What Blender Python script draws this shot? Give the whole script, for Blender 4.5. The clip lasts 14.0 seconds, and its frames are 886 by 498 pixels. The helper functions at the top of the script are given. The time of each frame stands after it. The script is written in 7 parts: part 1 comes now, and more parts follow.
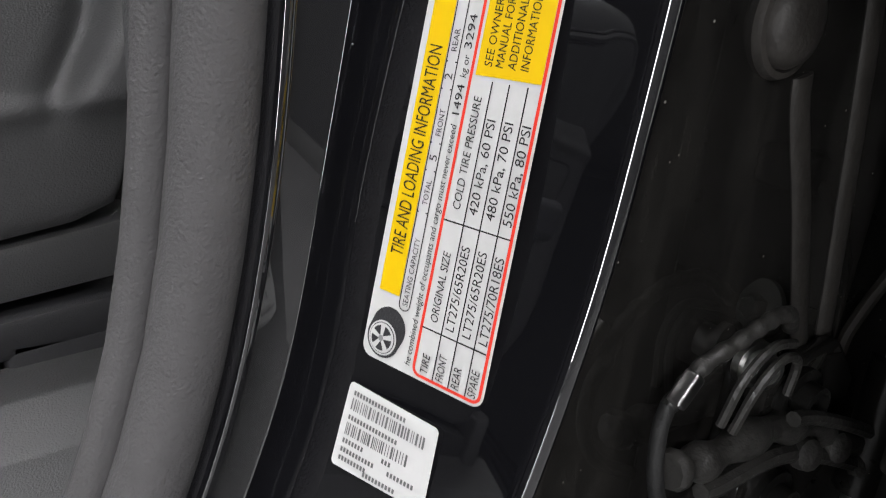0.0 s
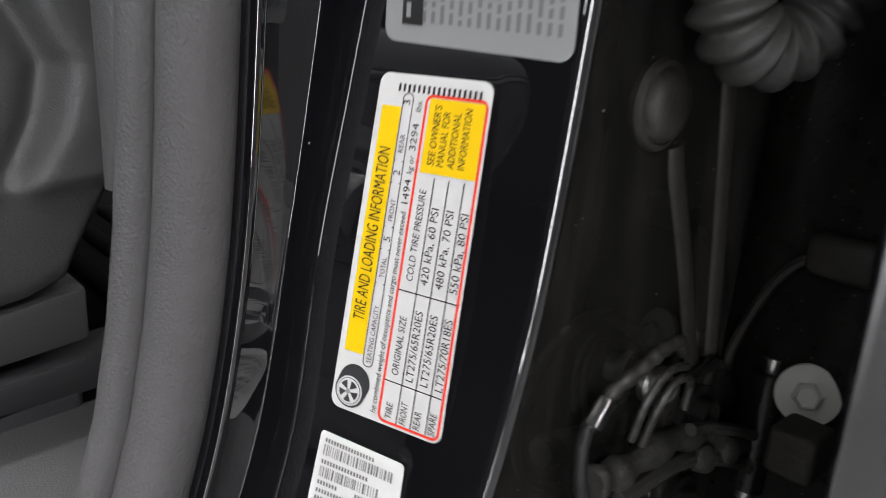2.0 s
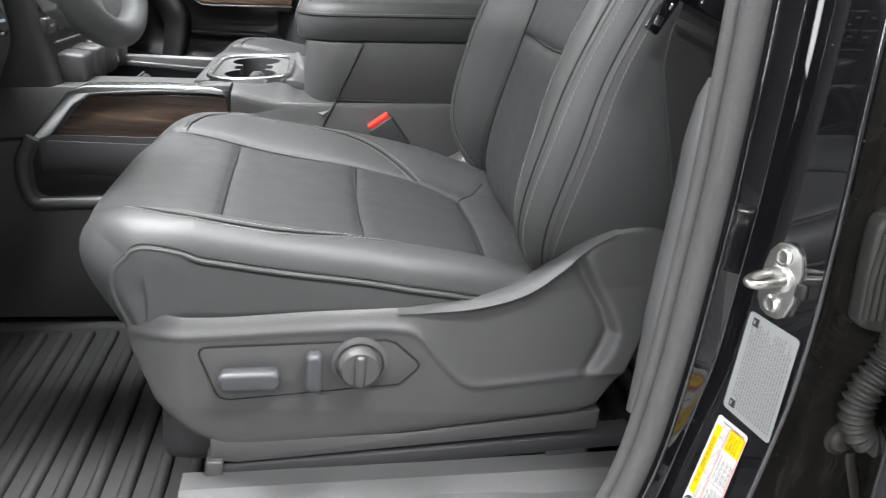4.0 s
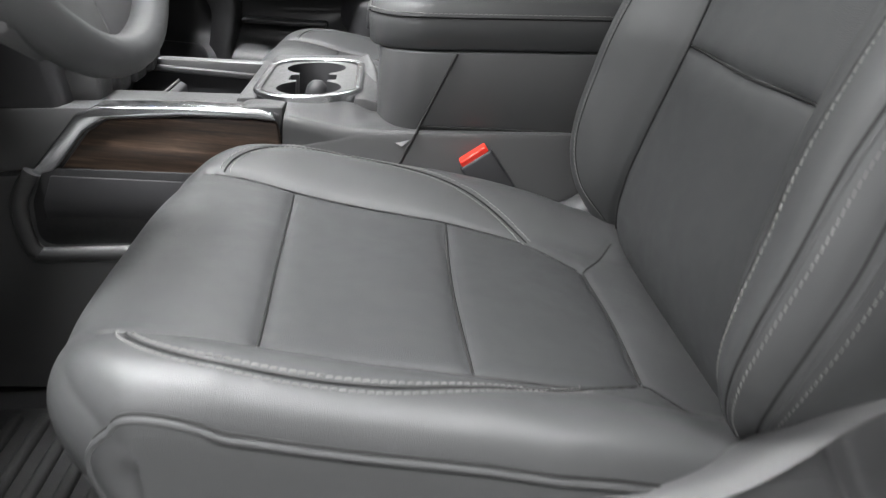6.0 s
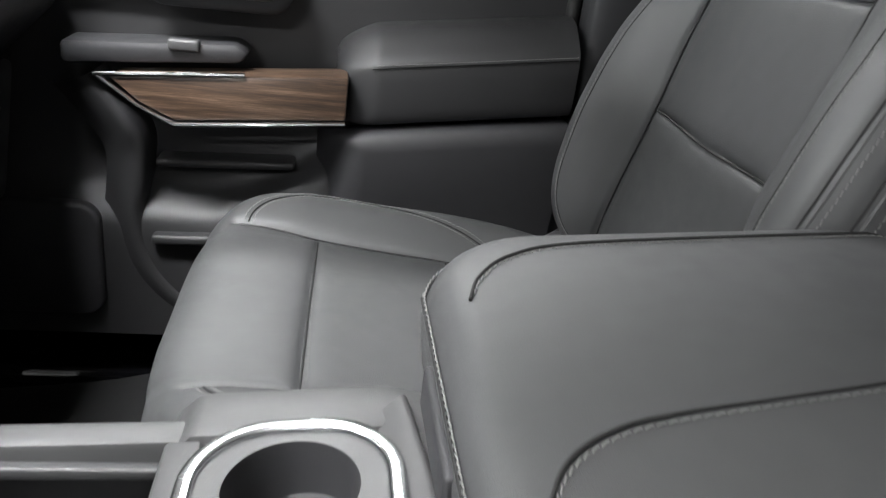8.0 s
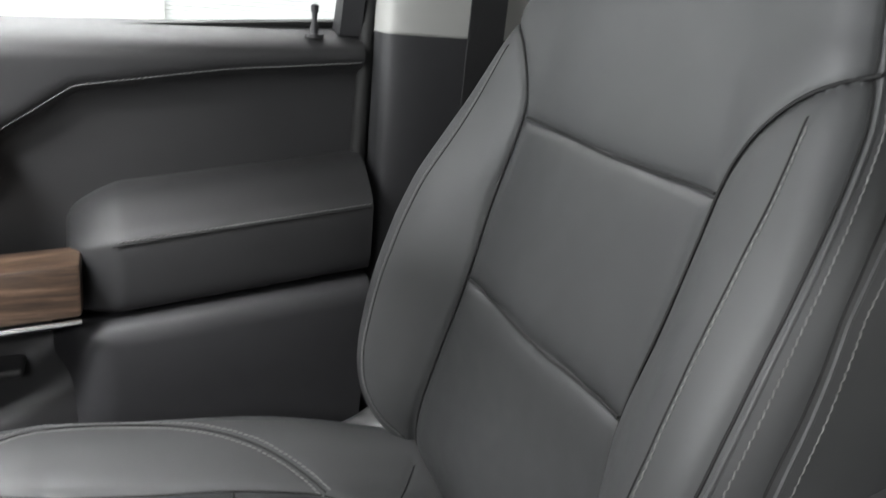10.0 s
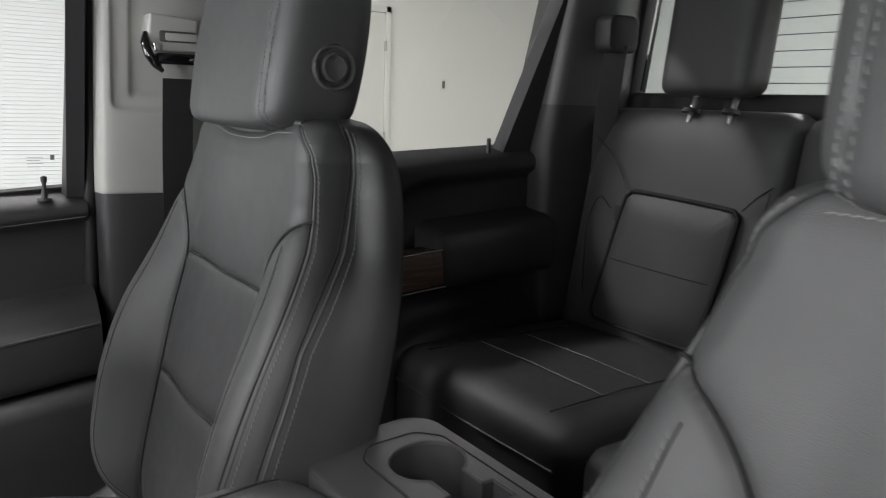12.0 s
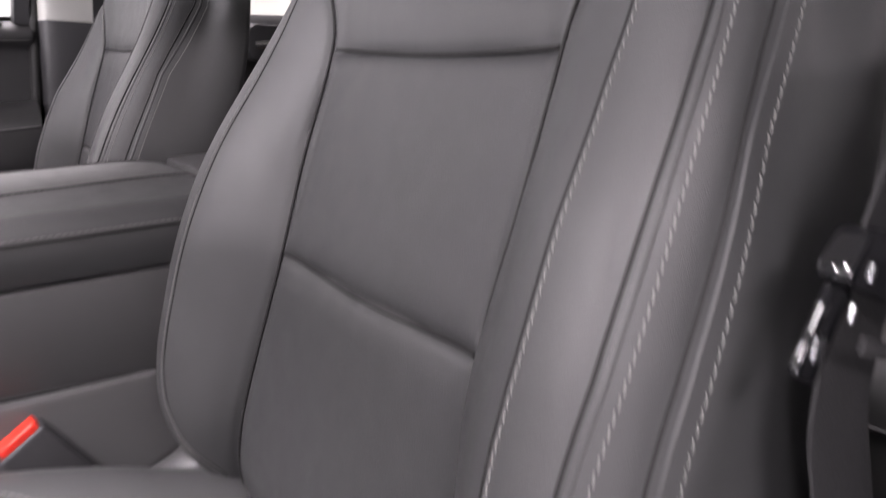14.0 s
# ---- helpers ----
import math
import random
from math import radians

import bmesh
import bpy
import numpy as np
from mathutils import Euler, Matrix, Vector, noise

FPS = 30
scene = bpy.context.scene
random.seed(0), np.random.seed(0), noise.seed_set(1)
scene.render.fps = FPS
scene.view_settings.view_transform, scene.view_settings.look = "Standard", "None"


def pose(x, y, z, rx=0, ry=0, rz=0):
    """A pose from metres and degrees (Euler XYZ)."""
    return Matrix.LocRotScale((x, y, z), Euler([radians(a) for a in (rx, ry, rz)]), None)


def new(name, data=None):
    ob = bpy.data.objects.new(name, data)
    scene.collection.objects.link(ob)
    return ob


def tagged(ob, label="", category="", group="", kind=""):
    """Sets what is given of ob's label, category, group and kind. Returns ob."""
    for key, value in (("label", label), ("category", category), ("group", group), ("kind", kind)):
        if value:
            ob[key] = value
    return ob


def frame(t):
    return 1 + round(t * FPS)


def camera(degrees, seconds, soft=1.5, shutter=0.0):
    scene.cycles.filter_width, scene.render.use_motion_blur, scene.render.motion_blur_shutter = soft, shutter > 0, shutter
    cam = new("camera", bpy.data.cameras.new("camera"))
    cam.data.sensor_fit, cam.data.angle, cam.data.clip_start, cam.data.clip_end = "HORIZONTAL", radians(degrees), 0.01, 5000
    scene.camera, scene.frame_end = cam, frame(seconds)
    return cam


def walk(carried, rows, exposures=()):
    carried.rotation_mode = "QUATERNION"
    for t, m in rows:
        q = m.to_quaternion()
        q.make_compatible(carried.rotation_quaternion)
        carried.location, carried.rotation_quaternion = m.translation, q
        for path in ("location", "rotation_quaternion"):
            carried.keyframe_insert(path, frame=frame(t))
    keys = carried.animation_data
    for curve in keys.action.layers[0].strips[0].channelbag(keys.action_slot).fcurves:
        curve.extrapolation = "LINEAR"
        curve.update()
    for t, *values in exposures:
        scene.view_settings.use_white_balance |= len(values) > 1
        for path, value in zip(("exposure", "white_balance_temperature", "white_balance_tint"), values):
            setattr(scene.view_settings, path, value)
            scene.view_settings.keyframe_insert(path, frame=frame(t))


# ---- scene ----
EXPOSURES = [(0.0, 0.22, 6500, 12), (1.8, 0.22, 6500, 12), (2.6, 0.95, 6500, 10), (3.2, 1.05, 6500, 10), (4.2, 1.05, 6500, 10), (6.3, 0.85, 6500, 10), (7.2, 0.7, 6500, 10), (9.3, 0.85, 6500, 10), (10.2, 0.8, 6500, 10), (11.3, 0.48, 6600, 12), (12.2, 0.3, 6600, 13), (13.0, 0.66, 6700, 20), (13.5, 0.95, 6700, 23), (14.0, 1.12, 6700, 26)]
# unseen ceiling lamps, added to light cab and walls: place and watts
ADDED_LAMPS = [(-1.35, -0.35, 180.0), (-2.7, -0.2, 55.0), (0.2, -1.75, 75.0), (-0.7, 2.4, 70.0), (-1.2, 4.8, 12.0), (-2.0, -3.8, 95.0), (-4.4, -2.0, 20.0), (-4.4, 1.6, 100.0), (2.8, -3.8, 40.0), (2.8, -2.0, 20.0), (2.8, 4.8, 38.0), (5.9, -3.8, 60.0), (4.9, 1.6, 110.0)]
# strength of the lights behind the two added windows
WINDOW_WATTS = 260.0
FRONT_WATTS = 560.0
cam = camera(59.71, 14.0, soft=1.1, shutter=0.3)
# seconds, eye in metres (x to the truck's tail, y to its passenger side), yaw, pitch, roll
ROWS = [
    (0.00, -0.1013, -1.0153, 1.0208, -36.19, -20.52, 5.38),
    (0.50, -0.1074, -1.0030, 1.0276, -40.31, -20.13, 4.65),
    (1.00, -0.1149, -0.9987, 1.0307, -42.63, -18.85, 4.19),
    (1.50, -0.1163, -0.9965, 1.0298, -44.03, -18.35, 3.87),
    (2.00, -0.1301, -1.0324, 1.0408, -43.20, -17.66, 4.35),
    (2.50, -0.1916, -1.1613, 1.1449, -35.36, -16.81, 4.50),
    (2.80, -0.2367, -1.2419, 1.2293, -29.10, -17.52, 4.95),
    (3.00, -0.2659, -1.2902, 1.2756, -24.82, -19.33, 5.62),
    (3.30, -0.2985, -1.3409, 1.3179, -19.23, -20.34, 6.54),
    (3.50, -0.3091, -1.3612, 1.3351, -16.17, -20.64, 6.79),
    (3.70, -0.3251, -1.3773, 1.3513, -13.32, -20.97, 6.88),
    (4.00, -0.3536, -1.3846, 1.3650, -10.53, -21.30, 7.02),
    (4.20, -0.3619, -1.3790, 1.3648, -9.52, -21.34, 7.20),
    (4.72, -0.3841, -1.3518, 1.3670, -6.83, -21.83, 7.37),
    (5.25, -0.3851, -1.2698, 1.3575, -6.13, -22.47, 7.30),
    (5.78, -0.3821, -1.1383, 1.3545, -6.44, -23.18, 7.10),
    (6.30, -0.3922, -0.9625, 1.3765, -6.83, -23.92, 6.89),
    (6.50, -0.3990, -0.8951, 1.3824, -6.72, -24.03, 6.79),
    (6.80, -0.4136, -0.7758, 1.4151, -6.93, -24.60, 6.71),
    (7.00, -0.4318, -0.6865, 1.4374, -7.41, -24.63, 6.81),
    (7.20, -0.4393, -0.5905, 1.4492, -7.60, -24.65, 6.90),
    (7.73, -0.4576, -0.3742, 1.4665, -8.91, -24.39, 7.09),
    (8.25, -0.4520, -0.2141, 1.4519, -11.06, -23.62, 7.08),
    (8.78, -0.4328, -0.1143, 1.4403, -14.04, -22.46, 6.82),
    (9.30, -0.4104, -0.0787, 1.4664, -17.83, -21.08, 6.23),
    (9.50, -0.3994, -0.0734, 1.4825, -19.30, -21.02, 5.80),
    (10.00, -0.3833, -0.0757, 1.5419, -23.43, -19.16, 5.19),
    (10.50, -0.3577, -0.1060, 1.6069, -26.69, -15.93, 3.12),
    (11.00, -0.3573, -0.1883, 1.6395, -30.53, -12.28, 2.48),
    (11.50, -0.3326, -0.3249, 1.6346, -32.76, -10.60, 2.29),
    (11.60, -0.3259, -0.3499, 1.6372, -33.10, -10.76, 2.14),
    (12.00, -0.3276, -0.4678, 1.6334, -34.31, -10.74, 1.96),
    (12.30, -0.3164, -0.5465, 1.6233, -34.94, -10.60, 1.77),
    (12.50, -0.3101, -0.6167, 1.6256, -35.43, -10.66, 2.13),
    (13.00, -0.2682, -0.7115, 1.5876, -36.66, -10.78, 2.08),
    (13.20, -0.2651, -0.7351, 1.5622, -36.82, -11.08, 1.25),
    (13.50, -0.2700, -0.7688, 1.5140, -37.12, -11.26, 1.93),
    (13.80, -0.2812, -0.8043, 1.4491, -35.97, -11.08, 2.52),
    (14.00, -0.3015, -0.8571, 1.4052, -34.14, -12.37, 2.69),
]
walk(cam, [(t, pose(x, y, z, 90 + pitch, 0, yaw) @ pose(0, 0, 0, 0, 0, roll)) for t, x, y, z, yaw, pitch, roll in ROWS], EXPOSURES)

# ---- light ----
world = bpy.data.worlds.new("world")
scene.world = world
world.use_nodes = True
world.node_tree.nodes["Background"].inputs[0].default_value = (0.9, 0.95, 1.0, 1)
world.node_tree.nodes["Background"].inputs[1].default_value = 0.05


def ceiling_lamp(x, y, z, sx, sy, watts):
    data = bpy.data.lights.new("added_lamp_light", "AREA")
    data.shape, data.size, data.size_y, data.energy, data.color = "RECTANGLE", sx, sy, watts, (0.985, 0.988, 1.0)
    ob = new("added_lamp_light", data)
    ob.matrix_world = pose(x, y, z)
    return ob


# ---- materials ----
def material(name, color, rough=0.5, metal=0.0, grain=0.0, grain_size=900.0, mottle=0.12, mottle_size=9.0, coat=0.0, spec=0.5, voronoi=False, rough_var=0.08):
    """A surface with colour mottling, roughness variation and fine relief, in object space."""
    m = bpy.data.materials.new(name)
    m.use_nodes = True
    t = m.node_tree
    b = t.nodes["Principled BSDF"]
    b.inputs["Roughness"].default_value, b.inputs["Metallic"].default_value = rough, metal
    b.inputs["Coat Weight"].default_value, b.inputs["Coat Roughness"].default_value = coat, 0.02
    b.inputs["Specular IOR Level"].default_value = spec
    co = t.nodes.new("ShaderNodeTexCoord")
    n1 = t.nodes.new("ShaderNodeTexNoise")
    n1.inputs["Scale"].default_value, n1.inputs["Detail"].default_value, n1.inputs["Roughness"].default_value = mottle_size, 6, 0.6
    t.links.new(co.outputs["Object"], n1.inputs["Vector"])
    mix = t.nodes.new("ShaderNodeMix")
    mix.data_type = "RGBA"
    dark, light = [c * (1 - mottle) for c in color], [min(1, c * (1 + mottle)) for c in color]
    mix.inputs[6].default_value, mix.inputs[7].default_value = (*dark, 1), (*light, 1)
    t.links.new(n1.outputs["Fac"], mix.inputs[0])
    t.links.new(mix.outputs[2], b.inputs["Base Color"])
    mr = t.nodes.new("ShaderNodeMapRange")
    mr.inputs[3].default_value, mr.inputs[4].default_value = max(0.0, rough - rough_var), min(1, rough + rough_var)
    n2 = t.nodes.new("ShaderNodeTexNoise")
    n2.inputs["Scale"].default_value, n2.inputs["Detail"].default_value = mottle_size * 3.7, 4
    t.links.new(co.outputs["Object"], n2.inputs["Vector"])
    t.links.new(n2.outputs["Fac"], mr.inputs[0])
    t.links.new(mr.outputs[0], b.inputs["Roughness"])
    if grain:
        g = t.nodes.new("ShaderNodeTexVoronoi" if voronoi else "ShaderNodeTexNoise")
        g.inputs["Scale"].default_value = grain_size
        t.links.new(co.outputs["Object"], g.inputs["Vector"])
        bump = t.nodes.new("ShaderNodeBump")
        bump.inputs["Strength"].default_value, bump.inputs["Distance"].default_value = grain, 0.0006
        t.links.new(g.outputs[0], bump.inputs["Height"])
        t.links.new(bump.outputs[0], b.inputs["Normal"])
    return m


def wood_material(name, axis_scale):
    """Dark wood with long grain along the truck, under lacquer."""
    m = material(name, (0.1, 0.06, 0.04), 0.42, coat=0.2)
    t = m.node_tree
    b = t.nodes["Principled BSDF"]
    co = t.nodes.new("ShaderNodeTexCoord")
    mp = t.nodes.new("ShaderNodeMapping")
    mp.inputs["Scale"].default_value = axis_scale
    n = t.nodes.new("ShaderNodeTexNoise")
    n.inputs["Scale"].default_value, n.inputs["Detail"].default_value, n.inputs["Roughness"].default_value = 1.0, 9, 0.75
    r = t.nodes.new("ShaderNodeValToRGB")
    r.color_ramp.elements[0].position, r.color_ramp.elements[0].color = 0.36, (0.026, 0.018, 0.013, 1)
    r.color_ramp.elements[1].position, r.color_ramp.elements[1].color = 0.66, (0.16, 0.105, 0.07, 1)
    e = r.color_ramp.elements.new(0.52)
    e.color = (0.07, 0.043, 0.028, 1)
    t.links.new(co.outputs["Object"], mp.inputs["Vector"])
    t.links.new(mp.outputs[0], n.inputs["Vector"])
    t.links.new(n.outputs["Fac"], r.inputs[0])
    t.links.new(r.outputs[0], b.inputs["Base Color"])
    return m


def glass_material(name, color, rough=0.0):
    m = bpy.data.materials.new(name)
    m.use_nodes = True
    t = m.node_tree
    t.nodes.remove(t.nodes["Principled BSDF"])
    tr = t.nodes.new("ShaderNodeBsdfTransparent")
    tr.inputs[0].default_value = (*color, 1)
    gl = t.nodes.new("ShaderNodeBsdfGlossy")
    gl.inputs["Roughness"].default_value = rough
    mix, fr = t.nodes.new("ShaderNodeMixShader"), t.nodes.new("ShaderNodeFresnel")
    fr.inputs[0].default_value = 1.45
    t.links.new(fr.outputs[0], mix.inputs[0])
    t.links.new(tr.outputs[0], mix.inputs[1])
    t.links.new(gl.outputs[0], mix.inputs[2])
    t.links.new(mix.outputs[0], t.nodes["Material Output"].inputs[0])
    return m


def glow_material(name, color, strength):
    m = bpy.data.materials.new(name)
    m.use_nodes = True
    b = m.node_tree.nodes["Principled BSDF"]
    b.inputs["Base Color"].default_value = (*color, 1)
    b.inputs["Emission Color"].default_value = (*color, 1)
    b.inputs["Emission Strength"].default_value = strength
    return m


LEATHER = material("leather", (0.054, 0.055, 0.056), 0.45, grain=0.25, grain_size=1700, voronoi=True, mottle=0.08, mottle_size=14)
# perforated leather; its darker base also stands for shade on the panels
LEATHER_PERF_SHADED = material("leather_perforated_shaded", (0.042, 0.043, 0.044), 0.5, grain=0.3, grain_size=1200, voronoi=True, mottle=0.08, mottle_size=14)
# same leather as the front seats, darkened for shade at the rear
LEATHER_REAR_SHADED = material("leather_rear_shaded", (0.046, 0.047, 0.047), 0.46, grain=0.5, grain_size=1100, voronoi=True, mottle=0.1, mottle_size=14)
SEAM = material("seam_gap", (0.008, 0.008, 0.008), 0.8, mottle=0.1)
SATIN_SEAM = material("light_seam", (0.12, 0.12, 0.115), 0.6, mottle=0.1)
THREAD = material("thread", (0.17, 0.17, 0.165), 0.7, mottle=0.2, mottle_size=400)
PLASTIC = material("plastic", (0.064, 0.064, 0.065), 0.34, grain=0.55, grain_size=1400, mottle=0.07, mottle_size=12)
PLASTIC_MID = material("plastic_mid", (0.048, 0.048, 0.049), 0.5, grain=0.5, grain_size=1400, mottle=0.08, mottle_size=12)
PLASTIC_DOOR = material("door_pad_plastic", (0.028, 0.028, 0.029), 0.44, grain=0.55, grain_size=1400, mottle=0.07, mottle_size=12)
PLASTIC_DARK = material("plastic_dark", (0.026, 0.026, 0.028), 0.55, grain=0.5, grain_size=1400, mottle=0.12, mottle_size=12)
PLASTIC_LIGHT = material("plastic_light", (0.36, 0.36, 0.34), 0.55, grain=0.4, grain_size=1200, mottle=0.05, mottle_size=10)
# the cab plastic again, base darkened to dim the sill as in shade
PLASTIC_SILL_SHADED = material("sill_plastic_shaded", (0.050, 0.050, 0.051), 0.56, grain=0.6, grain_size=1300, mottle=0.14, mottle_size=18)
SEAL = material("seal_rubber", (0.062, 0.060, 0.061), 0.75, grain=0.8, grain_size=900, mottle=0.2, mottle_size=60)
RUBBER = material("rubber", (0.010, 0.010, 0.010), 0.62, grain=0.7, grain_size=500, mottle=0.35, mottle_size=40)
BOOT = material("boot_rubber", (0.030, 0.030, 0.028), 0.6, grain=0.5, grain_size=700, mottle=0.3, mottle_size=50)
PLUG = material("plug_rubber", (0.030, 0.027, 0.024), 0.6, grain=0.5, grain_size=500, mottle=0.5, mottle_size=90)
GRIT = material("dusty_grease", (0.030, 0.029, 0.027), 0.42, mottle=0.75, mottle_size=160, grain=1.0, grain_size=350, rough_var=0.2)
PRIMER = material("pale_primer", (0.62, 0.63, 0.59), 0.45, mottle=0.08, mottle_size=60)
CARPET = material("carpet", (0.02, 0.02, 0.021), 0.95, grain=1.0, grain_size=1500, mottle=0.3, mottle_size=200)
PAINT = material("black_paint", (0.005, 0.005, 0.006), 0.5, coat=1.0, spec=0.0, mottle=0.25, mottle_size=30, rough_var=0.04)
PAINT_SKIN = material("polished_black_paint", (0.003, 0.003, 0.004), 0.5, coat=1.0, spec=0.0, mottle=0.25, mottle_size=30, rough_var=0.04)
PAINT_DUSTY = material("black_paint_dusty", (0.0125, 0.0119, 0.0111), 0.5, coat=0.8, spec=0.0, mottle=0.7, mottle_size=40, grain=0.2, grain_size=300, rough_var=0.12)
PAINT_MATT = material("black_paint_matt", (0.010, 0.0098, 0.0092), 0.3, spec=0.25, mottle=0.5, mottle_size=24, grain=0.3, grain_size=300, rough_var=0.12)
CHROME = material("chrome", (0.80, 0.80, 0.80), 0.12, 1.0, mottle=0.03)
SATIN = material("satin_chrome", (0.6, 0.61, 0.62), 0.24, 1.0, mottle=0.05)
STEEL = material("zinc_steel", (0.47, 0.47, 0.455), 0.32, 1.0, mottle=0.08, mottle_size=60, rough_var=0.03)
WOOD = wood_material("dark_wood", (6, 60, 130))
WEBBING = material("belt_webbing", (0.016, 0.016, 0.017), 0.8, grain=1.0, grain_size=700, mottle=0.15, mottle_size=200)
RED = material("red_plastic", (0.72, 0.03, 0.015), 0.4, mottle=0.05)
LABEL_WHITE = material("label_white", (0.58, 0.58, 0.57), 0.35, mottle=0.02)
LABEL_SILVER = material("label_silver", (0.24, 0.245, 0.245), 0.4, mottle=0.04)
LABEL_YELLOW = material("label_yellow", (0.78, 0.51, 0.0), 0.4, mottle=0.02)
LABEL_RED = material("label_red", (0.78, 0.045, 0.025), 0.4, mottle=0.02)
INK = material("ink", (0.012, 0.012, 0.012), 0.5, mottle=0.05)
INK_GREY = material("ink_grey", (0.14, 0.14, 0.14), 0.5, mottle=0.05)
BUTTON_BLUE = material("switch_grey", (0.052, 0.053, 0.058), 0.42, grain=0.3, grain_size=900, mottle=0.05)
GLASS_CLEAR = glass_material("window_glass", (0.80, 0.83, 0.82))
GLASS_DARK = glass_material("privacy_glass", (0.58, 0.59, 0.56))
WALL = material("white_wall", (0.78, 0.78, 0.75), 0.7, grain=0.2, grain_size=120, mottle=0.03, mottle_size=2)
# grey of the unseen ceiling and west wall, picked to cut bounced light
WALL_GREY = material("grey_wall", (0.22, 0.22, 0.215), 0.7, grain=0.2, grain_size=120, mottle=0.06, mottle_size=2)
# for unseen wall panels, dark to cut fill light and reflections
WALL_DARK = material("dark_wall", (0.075, 0.075, 0.075), 0.7, grain=0.2, grain_size=120, mottle=0.06, mottle_size=2)
DOOR_WHITE = material("white_door_paint", (0.74, 0.74, 0.71), 0.5, mottle=0.03, mottle_size=2)
CONCRETE = material("polished_concrete", (0.24, 0.24, 0.238), 0.34, mottle=0.2, mottle_size=1.6, grain=0.15, grain_size=60)
BLIND = material("ribbed_panel_white", (0.74, 0.75, 0.74), 0.5, mottle=0.03)
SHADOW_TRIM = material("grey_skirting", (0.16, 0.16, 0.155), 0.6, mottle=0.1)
LAMP_GLOW = glow_material("lamp_diffuser", (1.0, 0.98, 0.95), 4.0)
# glow for the sheets added behind the unseen windows
WINDOW_GLOW = glow_material("window_glow", (0.93, 0.97, 1.0), 4.0)
BLUE_GLOW = glow_material("blue_ring", (0.1, 0.35, 0.9), 0.2)
SCREEN_INK = material("pale_print", (0.6, 0.62, 0.65), 0.5, mottle=0.03)



def dust(m, size, share, color):
    """Sparse pale specks and a faint film of dust over a dark surface."""
    t = m.node_tree
    b = t.nodes["Principled BSDF"]
    link = b.inputs["Base Color"].links[0]
    before = link.from_socket
    co = t.nodes.new("ShaderNodeTexCoord")
    v = t.nodes.new("ShaderNodeTexVoronoi")
    v.inputs["Scale"].default_value = size
    t.links.new(co.outputs["Object"], v.inputs["Vector"])
    sep = t.nodes.new("ShaderNodeSeparateColor")
    t.links.new(v.outputs["Color"], sep.inputs[0])
    grow = t.nodes.new("ShaderNodeMapRange")
    grow.inputs[1].default_value, grow.inputs[2].default_value = 1 - share, 1.0
    grow.inputs[3].default_value, grow.inputs[4].default_value = 0.0, 0.13
    t.links.new(sep.outputs[0], grow.inputs[0])
    less = t.nodes.new("ShaderNodeMath")
    less.operation = "LESS_THAN"
    t.links.new(v.outputs["Distance"], less.inputs[0])
    t.links.new(grow.outputs[0], less.inputs[1])
    mix = t.nodes.new("ShaderNodeMix")
    mix.data_type = "RGBA"
    mix.inputs[7].default_value = (*color, 1)
    t.links.new(less.outputs[0], mix.inputs[0])
    t.links.new(before, mix.inputs[6])
    t.links.new(mix.outputs[2], b.inputs["Base Color"])
    cut = t.nodes.new("ShaderNodeMath")
    cut.operation = "SUBTRACT"
    cut.inputs[0].default_value = b.inputs["Coat Weight"].default_value
    t.links.new(less.outputs[0], cut.inputs[1])
    t.links.new(cut.outputs[0], b.inputs["Coat Weight"])


PAINT.node_tree.nodes["Principled BSDF"].inputs["Coat IOR"].default_value = 1.8
PAINT_SKIN.node_tree.nodes["Principled BSDF"].inputs["Coat IOR"].default_value = 2.4
dust(PAINT, 240, 0.035, (0.35, 0.34, 0.32))


def streaks(m, color, size, low, high):
    """A film of dust in long soft upright streaks."""
    t = m.node_tree
    b = t.nodes["Principled BSDF"]
    before = b.inputs["Base Color"].links[0].from_socket
    co, mp, n = t.nodes.new("ShaderNodeTexCoord"), t.nodes.new("ShaderNodeMapping"), t.nodes.new("ShaderNodeTexNoise")
    mp.inputs["Scale"].default_value = size
    n.inputs["Scale"].default_value, n.inputs["Detail"].default_value, n.inputs["Roughness"].default_value = 1.0, 7, 0.65
    mr, mix = t.nodes.new("ShaderNodeMapRange"), t.nodes.new("ShaderNodeMix")
    mr.inputs[1].default_value, mr.inputs[2].default_value = low, high
    mix.data_type = "RGBA"
    mix.inputs[7].default_value = (*color, 1)
    t.links.new(co.outputs["Object"], mp.inputs["Vector"])
    t.links.new(mp.outputs[0], n.inputs["Vector"])
    t.links.new(n.outputs["Fac"], mr.inputs[0])
    t.links.new(mr.outputs[0], mix.inputs[0])
    t.links.new(before, mix.inputs[6])
    t.links.new(mix.outputs[2], b.inputs["Base Color"])


streaks(PAINT_DUSTY, (0.034, 0.032, 0.029), (55, 55, 9), 0.5, 0.8)
streaks(PAINT_MATT, (0.040, 0.037, 0.032), (40, 40, 14), 0.5, 0.8)
dust(PAINT_DUSTY, 300, 0.2, (0.2, 0.19, 0.17))
dust(GRIT, 420, 0.35, (0.28, 0.27, 0.25))
dust(PAINT_MATT, 260, 0.2, (0.16, 0.15, 0.13))


# ---- shaping ----
def mesh_from(verts, faces, smooth=True, angle=40):
    me = bpy.data.meshes.new("mesh")
    me.from_pydata([tuple(map(float, v)) for v in verts], [], [tuple(map(int, f)) for f in faces])
    me.update()
    if smooth:
        me.polygons.foreach_set("use_smooth", [True] * len(me.polygons))
        me.set_sharp_from_angle(angle=radians(angle))
    return me


